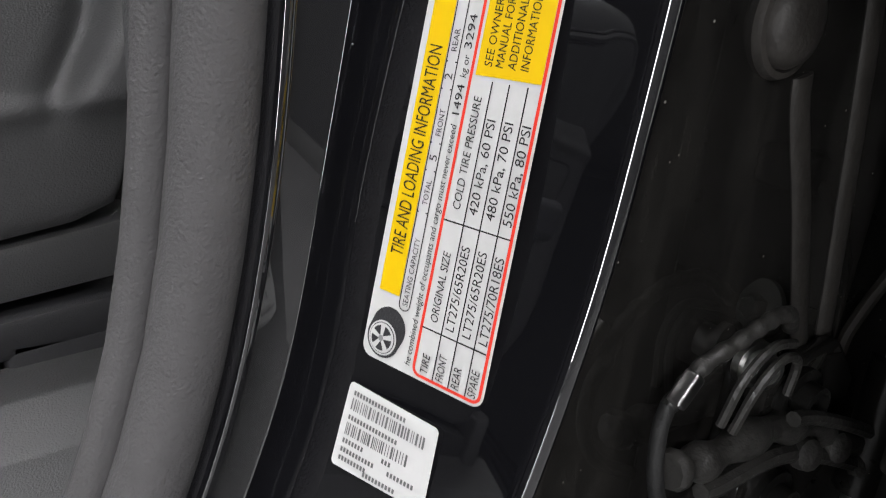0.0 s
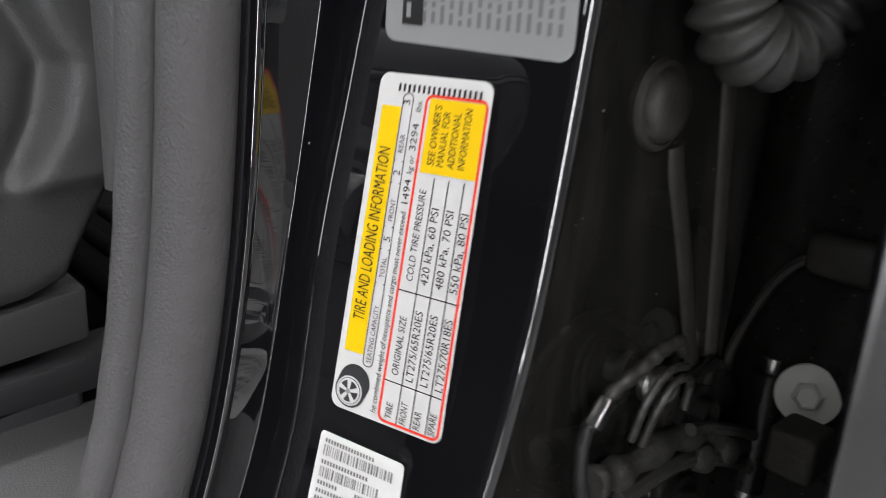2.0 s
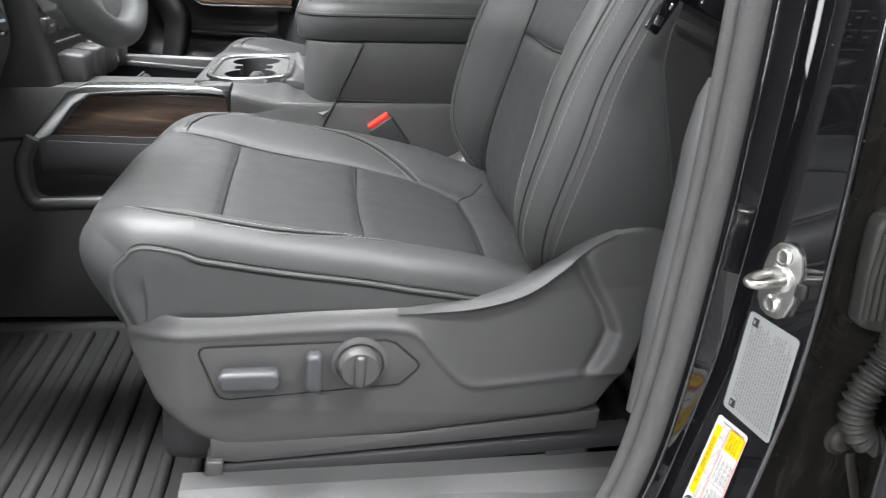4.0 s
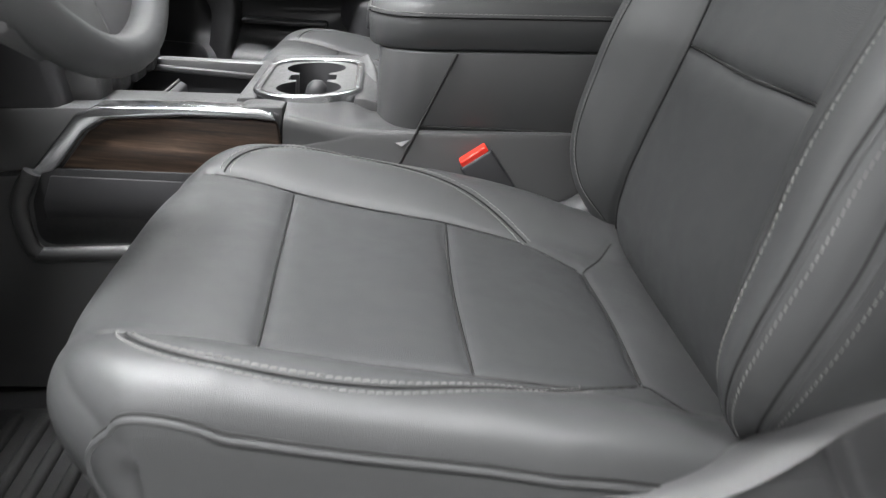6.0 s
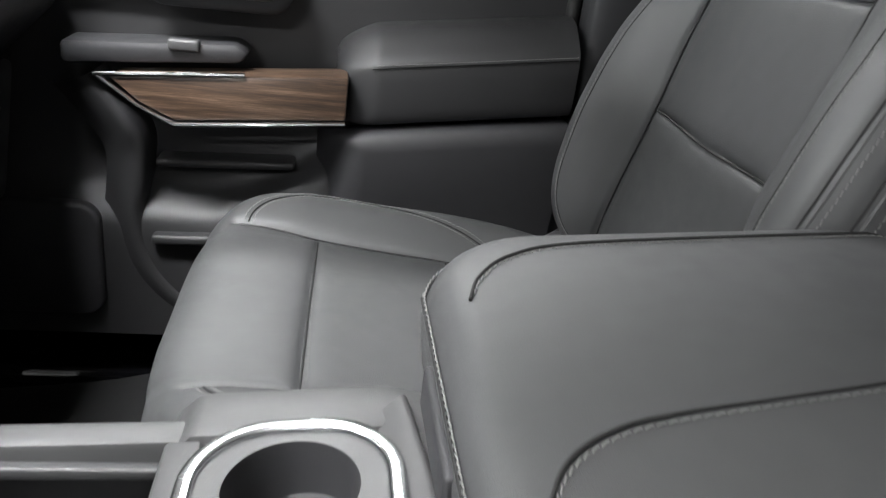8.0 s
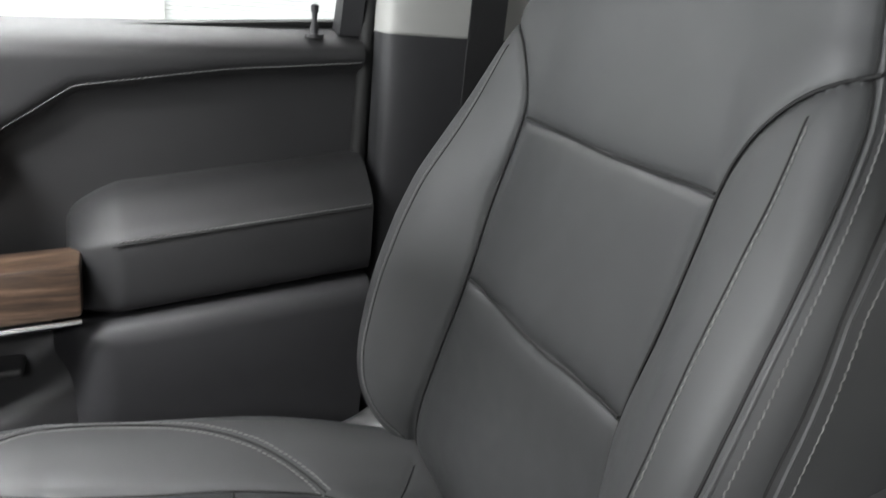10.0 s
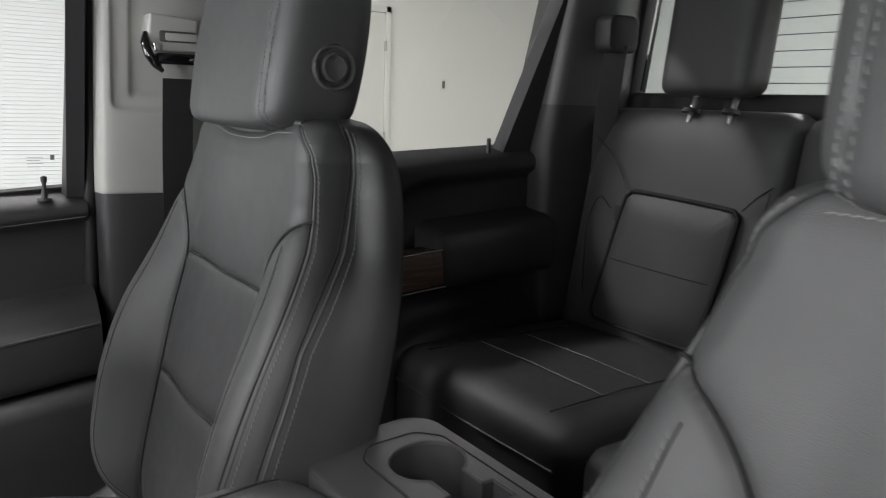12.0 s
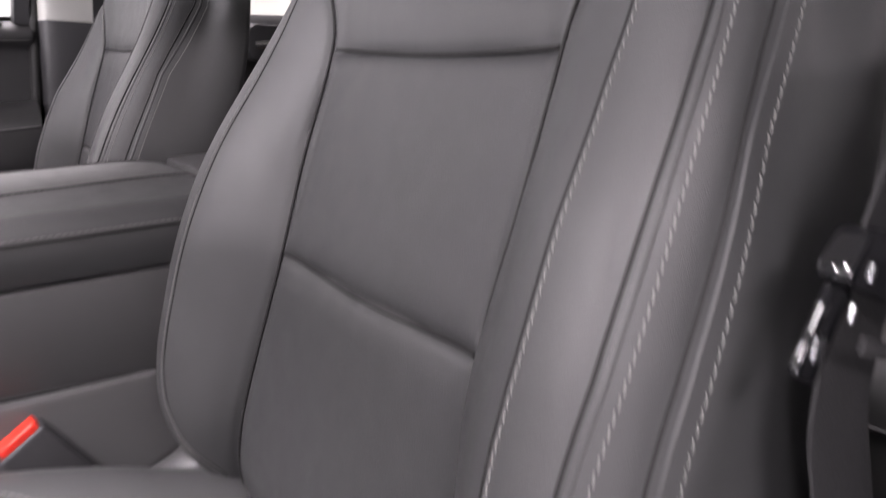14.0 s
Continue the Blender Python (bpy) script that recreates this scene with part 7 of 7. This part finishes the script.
class Label:
    """A sticker on the pillar. r runs along its length, upwards; d from its inner edge outwards; both in millimetres."""

    def __init__(self, ob, corners, length, width):
        self.ob, self.length, self.width = ob, length, width
        n = Vector((-0.95, -0.31, 0)).normalized()
        p = [Vector((pillar_x(y, z), y, z)) for y, z in corners]
        mid = (p[0] + p[1] + p[2] + p[3]) / 4
        along, across = ((p[1] - p[0]) + (p[3] - p[2])).normalized(), ((p[2] - p[0]) + (p[3] - p[1])).normalized()
        flat = along.cross(across).normalized()
        if flat.x > 0:
            flat = -flat
        self.normal = flat
        self.corners = [q - flat * (q - mid).dot(flat) for q in p]
        top = 0.0
        for i in range(9):
            for j in range(9):
                q = self.between(i / 8, j / 8)
                s = Vector((pillar_x(q.y, q.z), q.y, q.z))
                top = max(top, (s - q).dot(flat))
        self.base = top

    def between(self, s, t):
        a, b, c, d = self.corners
        return (1 - s) * ((1 - t) * a + t * c) + s * ((1 - t) * b + t * d)

    def place(self, r, d, lift):
        return tuple(self.between(r / self.length, d / self.width) + self.normal * (self.base + lift))

    def put(self, name, verts, faces, mat, lift, label="", parent=None):
        v = [self.place(r, d, lift) for r, d in verts]
        me = mesh_from(v, faces, False)
        return part(name, me, mat, parent or self.ob, label)

    def sheet(self, name, r0, r1, d0, d1, mat, lift, round_=0.0, label="", parent=None):
        if round_ > 0:
            o = rounded_outline(r0, r1, d0, d1, round_, 5)
            c = ((r0 + r1) / 2, (d0 + d1) / 2)
            verts, faces = [c], []
            rings = 6
            for k in range(1, rings + 1):
                verts += [(c[0] + (p[0] - c[0]) * k / rings, c[1] + (p[1] - c[1]) * k / rings) for p in o]
            m = len(o)
            for i in range(m):
                faces.append((0, 1 + i, 1 + (i + 1) % m))
                for k in range(rings - 1):
                    a, b = 1 + k * m + i, 1 + k * m + (i + 1) % m
                    faces.append((a, a + m, b + m, b))
        else:
            n = 8
            verts = [(r0 + (r1 - r0) * i / n, d) for i in range(n + 1) for d in (d0, d1)]
            faces = [(2 * i, 2 * i + 2, 2 * i + 3, 2 * i + 1) for i in range(n)]
        return self.put(name, verts, faces, mat, lift, label, parent)

    def outline_frame(self, name, r0, r1, d0, d1, wide, round_, mat, lift):
        a = rounded_outline(r0, r1, d0, d1, round_, 5)
        b = rounded_outline(r0 + wide, r1 - wide, d0 + wide, d1 - wide, max(0.1, round_ - wide), 5)
        m = len(a)
        fine_a, fine_b = [], []
        for i in range(m):
            p, q, u, w = a[i], a[(i + 1) % m], b[i], b[(i + 1) % m]
            n = max(1, int(math.hypot(q[0] - p[0], q[1] - p[1]) / 8))
            for k in range(n):
                fine_a.append((p[0] + (q[0] - p[0]) * k / n, p[1] + (q[1] - p[1]) * k / n))
                fine_b.append((u[0] + (w[0] - u[0]) * k / n, u[1] + (w[1] - u[1]) * k / n))
        m = len(fine_a)
        return self.put(name, fine_a + fine_b, [(i, (i + 1) % m, m + (i + 1) % m, m + i) for i in range(m)], mat, lift)

    def line(self, r0, d0, r1, d1, wide, mat=None, lift=0.00075):
        n = 6
        dx, dy = r1 - r0, d1 - d0
        l = math.hypot(dx, dy)
        ox, oy = -dy / l * wide / 2, dx / l * wide / 2
        verts = []
        for i in range(n + 1):
            x, y = r0 + dx * i / n, d0 + dy * i / n
            verts += [(x + ox, y + oy), (x - ox, y - oy)]
        return self.put("rule", verts, [(2 * i, 2 * i + 2, 2 * i + 3, 2 * i + 1) for i in range(n)], mat or INK, lift)

    def text(self, body, r0, r1, d_base, height, mat=None, slant=0.12):
        """Letters from r0 to r1 with their feet on d_base."""
        v, f, w = text_shape(body, 1.0, slant)
        k = (r1 - r0) / w
        h = height / 0.72
        return self.put("lettering", [(r0 + x * k, d_base - y * h) for x, y in v], f, mat or INK, 0.0008)


# tyre label, white
A = thing("tire_label", "white tire and loading label with yellow bar and red frame", "label", (-0.01, -0.885, 0.925))
T = Label(A, [(-0.8670, 0.9277), (-0.8658, 1.0222), (-0.9056, 0.9303), (-0.9008, 1.0233)], 100, 38)
T.sheet("label_paper", 0, 100, 0, 38, LABEL_WHITE, 0.0004, 3.2)
T.sheet("yellow_bar", 18.4, 91, 2.2, 9.0, LABEL_YELLOW, 0.0006)
T.text("TIRE AND LOADING INFORMATION", 28.3, 79.5, 7.6, 4.2)
T.outline_frame("outline", 15.2, 95, 9.2, 12.9, 0.3, 1.7, INK, 0.0006)
for body, a, b, d, h in (("SEATING CAPACITY", 16.6, 34.2, 12.2, 1.7), ("TOTAL", 42.5, 48.5, 12.2, 1.7), ("5", 53.0, 54.6, 12.4, 2.4), ("FRONT", 59.0, 65.4, 12.2, 1.7), ("2", 72.0, 73.6, 12.2, 2.4), ("REAR", 78.4, 83.6, 12.0, 1.7), ("3", 91.4, 93.0, 12.0, 2.4)):
    T.text(body, a, b, d, h, None, 0.0)
for r in (40.6, 50.8, 57.4, 70.0, 76.2):
    T.line(r, 9.3, r, 10.0, 0.3)
    T.line(r, 12.2, r, 12.9, 0.3)
T.text("he combined weight of occupants and cargo must never exceed", 2.4, 62.5, 16.3, 1.9)
T.text("1494", 64.0, 71.6, 16.4, 2.3, None, 0.0)
T.text("kg or", 73.0, 78.2, 16.2, 1.9)
T.text("3294", 79.3, 87.0, 16.2, 2.3, None, 0.0)
T.text("lbs.", 89.9, 93.4, 16.1, 1.9)
T.outline_frame("red_frame", 0.8, 95.2, 17.0, 37.4, 0.8, 2.4, LABEL_RED, 0.0006)
T.sheet("yellow_block", 74.2, 94.2, 18.6, 36.5, LABEL_YELLOW, 0.0006)
for body, d in (("SEE OWNER'S", 22.9), ("MANUAL FOR", 26.0), ("ADDITIONAL", 29.4), ("INFORMATION", 32.8)):
    T.text(body, 76.2, 76.2 + 16.4 * len(body) / 11, d, 2.3)
for d in (23.6, 28.3, 33.2):
    T.line(1.7, d, 73.2, d + 0.3, 0.35)
T.line(13.6, 17.8, 13.4, 36.6, 0.35)
T.line(40.6, 17.8, 40.5, 36.8, 0.35)
for body, a, b, d in (("TIRE", 2.2, 7.4, 21.8), ("FRONT", 2.0, 9.0, 26.6), ("REAR", 2.0, 7.6, 31.2), ("SPARE", 2.0, 8.8, 36.0), ("ORIGINAL SIZE", 15.6, 33.4, 21.9), ("COLD TIRE PRESSURE", 43.5, 69.7, 21.9)):
    T.text(body, a, b, d, 2.3)
for body, a, b, d in (("LT275/65R20ES", 15.0, 36.0, 26.9), ("LT275/65R20ES", 15.0, 36.0, 31.7), ("LT275/70R18ES", 15.0, 36.0, 36.4), ("420 kPa, 60 PSI", 43.4, 65.2, 26.9), ("480 kPa, 70 PSI", 43.3, 65.3, 31.7), ("550 kPa, 80 PSI", 43.0, 65.3, 36.4)):
    T.text(body, a, b, d, 2.5, None, 0.05)
for k in range(17):
    T.sheet("print_bar", 95.2, 97.3, 7.2 + k * 1.68, 8.0 + k * 1.68, INK, 0.0007)
# the little tyre picture
n = 40
lean = math.atan2(1.1, 2.9)
turn = np.linspace(0, math.pi, 24)
hull = [(9.4 + 5.5 * math.cos(lean - math.pi / 2 + w), 7.5 + 5.5 * math.sin(lean - math.pi / 2 + w)) for w in turn] + [(6.5 + 5.4 * math.cos(lean + math.pi / 2 + w), 6.4 + 5.4 * math.sin(lean + math.pi / 2 + w)) for w in turn]
T.put("tyre_picture", hull, [tuple(range(len(hull)))], PLASTIC_DARK, 0.0006)
for k, (r, mat_) in enumerate(((4.6, LABEL_WHITE), (4.15, PLASTIC_DARK), (3.95, LABEL_WHITE), (3.35, PLASTIC_DARK))):
    ring = [(6.3 + r * math.cos(w), 6.2 + r * math.sin(w)) for w in np.linspace(0, 2 * math.pi, n, endpoint=False)]
    T.put("rim_picture", ring, [tuple(range(n))], mat_, 0.0007 + 0.0001 * k)
for k in range(5):
    a = k * math.pi * 0.4
    c, s = math.cos(a), math.sin(a)
    T.put("spoke_picture", [(6.3 + r * c - o * s, 6.2 + r * s + o * c) for r, o in ((0.5, -0.4), (3.4, -0.75), (3.4, 0.75), (0.5, 0.4))], [(0, 1, 2, 3)], LABEL_WHITE, 0.0011)
ring = [(6.3 + 0.8 * math.cos(w), 6.2 + 0.8 * math.sin(w)) for w in np.linspace(0, 2 * math.pi, 16, endpoint=False)]
T.put("hub_picture", ring, [tuple(range(16))], LABEL_SILVER, 0.0012)

# certification label, silver, with print too small to read
B = thing("certification_label", "silver grey certification label with fine dark print", "label", (0.01, -0.89, 1.03))
S = Label(B, [(-0.8652, 1.0305), (-0.8622, 1.1195), (-0.9197, 1.0297), (-0.9154, 1.1205)], 100, 58)
S.sheet("label_foil", 0, 100, 0, 58, LABEL_SILVER, 0.0004, 4.0)
rnd = random.Random(4)
for k in range(17):
    d = 7.0 + k * 2.9
    r = 6.0 if k > 1 else 16.0
    end = 94.0 - (rnd.random() * 14 if k % 3 else 2)
    v, f = [], []
    while r < end:
        w = rnd.choice((1.6, 2.4, 3.2, 4.2, 5.0))
        w = min(w, end - r)
        i = len(v)
        v += [(r, d), (r + w, d), (r + w, d + 1.25), (r, d + 1.25)]
        f.append((i, i + 1, i + 2, i + 3))
        r += w + 1.0
    ob = S.put("print_line", v, f, INK_GREY, 0.0007)
    ob["kind"] = "stuff"
for r in (5.0, 88.0):
    S.sheet("print_mark", r, r + 8.0, 6.0, 13.0, INK, 0.0007)
    S.sheet("print_mark", r + 2.0, r + 6.0, 7.5, 9.0, LABEL_SILVER, 0.0009)

# serial label, white, with bar codes
C = thing("serial_label", "white serial number label with rows of bar code", "label", (-0.015, -0.88, 0.89))
N = Label(C, [(-0.8674, 0.8975), (-0.8657, 0.9192), (-0.9001, 0.9025), (-0.8969, 0.9215)], 24, 38)
N.sheet("label_paper", 0, 24, 0, 38, LABEL_WHITE, 0.0004, 1.6)
for r0, r1, d0, d1 in ((16.6, 20.0, 3.0, 34.0), (9.6, 13.0, 3.0, 29.0)):
    d = d0
    while d < d1:
        w = rnd.choice((0.3, 0.3, 0.5, 0.8))
        N.sheet("code_bar", r0, r1, d, d + w, INK_GREY, 0.0007)
        d += w + rnd.choice((0.35, 0.5, 0.8))
for r0, d0, n in ((20.8, 3.0, 17), (13.9, 3.0, 16), (7.2, 3.0, 7), (7.2, 20.0, 3), (4.6, 3.0, 11), (4.6, 23.0, 8), (2.2, 3.0, 9), (0.9, 14.0, 10)):
    for k in range(n):
        N.sheet("print_bar", r0, r0 + 1.3, d0 + k * 1.35, d0 + k * 1.35 + 0.85, INK_GREY, 0.0007)

# ---- striker, wiring boot, hinges and plug ----
st_ob = thing("door_striker", "zinc plated door striker loop bolted to the pillar", "striker", (0.008, -0.884, 1.12))
zc, yc = 1.1565, -0.8835
ax = Vector((-0.95, -0.31, 0)).normalized()
sd = Vector((0.31, -0.95, 0)).normalized()
fr = Matrix(((sd.x, 0, ax.x, pillar_x(yc, zc)), (sd.y, 0, ax.y, yc), (0, 1, 0, zc), (0, 0, 0, 1)))
outline = [(0.0, 0.0305), (0.008, 0.030), (0.0145, 0.025), (0.0185, 0.012), (0.0185, -0.012), (0.0145, -0.025), (0.008, -0.030), (0.0, -0.0305), (-0.008, -0.028), (-0.0135, -0.02), (-0.0155, -0.008), (-0.0155, 0.008), (-0.0135, 0.02), (-0.008, 0.028)]
part("plate", moved(prism(outline, "z", 0.0005, 0.0055, 0.0012), fr), STEEL, st_ob, "zinc plated striker plate")
for zz_ in (0.0195, -0.0195):
    bolt = part("bolt", moved(lathe([(0, 0.0055), (0.0075, 0.0055), (0.0072, 0.0078), (0.0052, 0.009), (0.0048, 0.0072), (0.0, 0.0068)], (0.001, zz_, 0), (0, 0, 1), 24), fr), STEEL, st_ob, "round socket head bolt")
loop = spline([(0.0075, 0.003, 0.003), (0.0075, 0.0025, 0.014), (0.0065, 0.0015, 0.025), (0.004, 0.0005, 0.0325), (0.0, 0.0, 0.035), (-0.004, 0.0005, 0.0325), (-0.0065, 0.0015, 0.025), (-0.0075, 0.0025, 0.014), (-0.0075, 0.003, 0.003)], 48)
part("loop", moved(tube(loop, 0.0036, 12), fr), STEEL, st_ob, "bent steel striker loop")
part("loop_weld", moved(lathe([(0, 0.0055), (0.0125, 0.0055), (0.011, 0.0075), (0.007, 0.0085), (0, 0.0085)], (0.001, 0.0025, 0), (0, 0, 1), 24), fr), STEEL, st_ob)
part("rubber_stop", moved(rbox(0.0165, 0.026, -0.006, 0.006, 0.0, 0.006, 0.002), fr), RUBBER, st_ob)

boot = thing("wiring_boot", "ribbed dark rubber wiring boot between pillar and rear door", "wiring boot", (0.10, -0.9, 1.02))
head = fillet([(0.070, 1.126), (0.060, 1.19), (0.059, 1.214), (0.074, 1.226), (0.097, 1.219), (0.106, 1.19), (0.114, 1.13), (0.092, 1.122)], 0.012, 4, True)
part("boot_head", mesh_from(*prism([tuple(p) for p in head], "y", -0.903, -0.884, 0.005, 3), True, 45), BOOT, boot)
hook = spline([(0.072, -0.905, 1.205), (0.078, -0.909, 1.220), (0.092, -0.911, 1.222), (0.103, -0.911, 1.214)], 24)
part("boot_hook", tube(hook, 0.0065, 12), BOOT, boot)
trunk = spline([(0.084, -0.908, 1.206), (0.086, -0.909, 1.202), (0.093, -0.909, 1.17), (0.103, -0.909, 1.13), (0.1065, -0.909, 1.117)], 30)
part("boot_trunk", mesh_from(*tube(trunk, [0.0085, 0.0105] + list(np.linspace(0.0115, 0.0158, 25)) + [0.0165] * 3, 20, flat=0.85), True, 60), BOOT, boot)
for k in range(3):
    part("boot_rib", tube([(0.072 + 0.0065 * k, -0.9035, 1.135), (0.066 + 0.006 * k, -0.9045, 1.17), (0.065 + 0.005 * k, -0.9045, 1.206)], 0.0026, 8), BOOT, boot)
path = spline([(0.1045, -0.909, 1.119), (0.098, -0.909, 1.098), (0.0885, -0.910, 1.077), (0.0850, -0.912, 1.058), (0.090, -0.915, 1.041), (0.101, -0.919, 1.034), (0.113, -0.925, 1.039), (0.121, -0.930, 1.052), (0.125, -0.936, 1.068)], 420)
d = np.r_[0, np.cumsum(np.linalg.norm(np.diff(path, axis=0), axis=1))]
rad = (0.0150 - 0.0035 * d / d[-1]) - 0.0034 * np.abs(np.cos(math.pi * d / 0.0074)) ** 2.2
part("bellows", mesh_from(*tube(path, rad, 24), True, 80), BOOT, boot, "ribbed rubber bellows")

plug = thing("body_plug", "oval dusty rubber plug in the pillar", "plug", (0.092, -0.886, 0.985))
squash = Matrix.Translation((0.1046, -0.885, 1.0128)) @ Matrix.Diagonal((0.80, 1, 0.88, 1))
part("plug_dome", moved(lathe([(0.0, 0.0085), (0.007, 0.008), (0.0125, 0.006), (0.0145, 0.003), (0.0145, -0.002), (0.0, -0.002)], (0, 0, 0), (0, -1, 0), 36), squash), PLUG, plug)
part("plug_rim", moved(lathe([(0.0148, 0.001), (0.0155, 0.0028), (0.0175, 0.0024), (0.0185, 0.0), (0.018, -0.002), (0.0148, -0.002)], (0, 0, 0), (0, -1, 0), 36), squash), PLUG, plug)


def hinge(z, label, dx=0.0):
    ob = part("door_hinge", prism([(dx + 0.055, z - 0.035), (dx + 0.10, z - 0.04), (dx + 0.125, z - 0.015), (dx + 0.125, z + 0.015), (dx + 0.10, z + 0.04), (dx + 0.055, z + 0.035)], "y", -0.8935, -0.885, 0.003), PAINT_DUSTY, truck, label)
    part("knuckle", tube([(dx + 0.128, -0.903, z - 0.03), (dx + 0.128, -0.903, z + 0.03)], 0.0095, 14), PAINT_MATT, ob)
    part("pin", tube([(dx + 0.128, -0.903, z - 0.037), (dx + 0.128, -0.903, z + 0.037)], 0.005, 10), STEEL, ob)
    part("door_leaf", prism([(dx + 0.128, z - 0.022), (dx + 0.20, z - 0.03), (dx + 0.20, z + 0.03), (dx + 0.128, z + 0.022)], "y", -0.912, -0.904, 0.003), PAINT_DUSTY, ob)
    for bz in (-0.022, 0.022):
        part("hinge_bolt", lathe([(0, 0), (0.0125, 0), (0.0125, 0.003), (0.0085, 0.0035), (0.008, 0.009), (0.0065, 0.0095), (0.006, 0.006), (0, 0.006)], (dx + 0.076, -0.8935, z + bz), (0, -1, 0), 18), PAINT_MATT, ob)
    return ob


hinge(1.305, "black upper door hinge with round bolts on the pillar")
h2 = hinge(0.862, "black lower door hinge with check arm and cable on the pillar", 0.075)
arm = spline([(0.079, -0.897, 0.879), (0.098, -0.897, 0.877), (0.134, -0.897, 0.878), (0.164, -0.898, 0.869), (0.207, -0.898, 0.849), (0.254, -0.898, 0.824), (0.299, -0.898, 0.799)], 60)
part("check_arm", tube(arm, 0.0058 + 0.0012 * np.sin(np.arange(60) * 0.9), 10), GRIT, h2, "dusty greased check arm")
part("check_arm_rib", tube(arm[20:] + [0.0, -0.006, 0.007], 0.0028, 8), GRIT, h2)
part("check_arm_rib", tube(arm[8:46] + [0.0, -0.004, -0.009], 0.0034, 8), GRIT, h2)
part("check_housing", rbox(0.165, 0.187, -0.941, -0.921, 0.865, 0.886, 0.003), PLUG, h2)
for k, (x, z) in enumerate(((0.15, 0.866), (0.172, 0.862), (0.198, 0.846), (0.218, 0.842), (0.24, 0.826))):
    part("check_rivet", lathe([(0, 0), (0.0065, 0), (0.006, 0.004), (0.003, 0.006), (0, 0.006)], (x, -0.902, z), (-0.2, -1, 0.3), 12), GRIT, h2)
cable = thing("check_cable", "dark bent cable and clip beside the lower hinge", "cable", (0.1, -0.9, 0.86))
part("sleeve", tube(spline([(0.0705, -0.898, 0.905), (0.078, -0.900, 0.9165), (0.092, -0.902, 0.9235), (0.105, -0.902, 0.9275), (0.119, -0.900, 0.9265), (0.130, -0.896, 0.918)], 50), 0.0026 + 0.0003 * np.sin(np.arange(50) * 1.3), 10), GRIT, cable)
part("sleeve", tube(spline([(0.0705, -0.898, 0.906), (0.0675, -0.899, 0.898), (0.069, -0.90, 0.882), (0.078, -0.90, 0.866), (0.1, -0.901, 0.852)], 40), 0.0026, 10), RUBBER, cable)
part("clip", moved(rbox(-0.0055, 0.0055, -0.0025, 0.0025, -0.0025, 0.0025, 0.001), pose(0.0695, -0.903, 0.914, 0, -50, 0)), STEEL, cable, "pale metal clip")
part("cable_loop", tube(spline([(0.100, -0.898, 0.890), (0.102, -0.901, 0.908), (0.112, -0.902, 0.917), (0.128, -0.90, 0.914)], 24), 0.0017, 8), GRIT, cable)
part("cable_loop", tube(spline([(0.108, -0.898, 0.885), (0.109, -0.902, 0.903), (0.118, -0.903, 0.912), (0.133, -0.90, 0.906), (0.136, -0.898, 0.892)], 24), 0.0017, 8), GRIT, cable)
part("nut", lathe([(0, 0), (0.0085, 0), (0.0085, 0.003), (0.0062, 0.0032), (0.0060, 0.009), (0.004, 0.0095), (0.0035, 0.006), (0, 0.006)], (0.122, -0.890, 0.904), (-0.2, -1, 0), 18), STEEL, cable, "zinc bolt head")
seal = thing("door_edge_seal", "dusty curved rubber lip on the rear door edge", "seal", (0.19, -0.9, 0.86))
part("lip", tube(spline([(0.197, -0.885, 0.856), (0.197, -0.884, 0.888), (0.197, -0.887, 0.905), (0.197, -0.896, 0.931), (0.197, -0.906, 0.946), (0.197, -0.920, 0.954)], 40), 0.0026, 8), PLUG, seal)
part("lip_pad", rbox(0.190, 0.203, -0.938, -0.910, 0.944, 0.962, 0.004), PLUG, seal)
for path in (((0.120, 0.998), (0.124, 0.985), (0.142, 0.946), (0.171, 0.872), (0.178, 0.83)), ((0.140, 1.06), (0.149, 1.025), (0.164, 0.961), (0.184, 0.868), (0.19, 0.83))):
    part("pillar_bead", tube(spline([(x, -0.8845, z) for x, z in path], 40), 0.0048, 12, flat=0.45), PLUG, truck, "dusty sealant bead on the pillar")
bolt = thing("door_bolt", "pale painted bolt with a wide washer on the door edge", "bolt", (0.195, -0.922, 0.88))
part("washer", lathe([(0, 0), (0.0138, 0), (0.0134, 0.0022), (0.011, 0.003), (0, 0.003)], (0.1975, -0.922, 0.890), (-1, -0.35, 0.25), 32), PRIMER, bolt)
part("bolt_head", lathe([(0, 0.002), (0.0066, 0.002), (0.0062, 0.0075), (0.0050, 0.0085), (0.0046, 0.007), (0.0, 0.007)], (0.1975, -0.922, 0.890), (-1, -0.35, 0.25), 6), PRIMER, bolt)
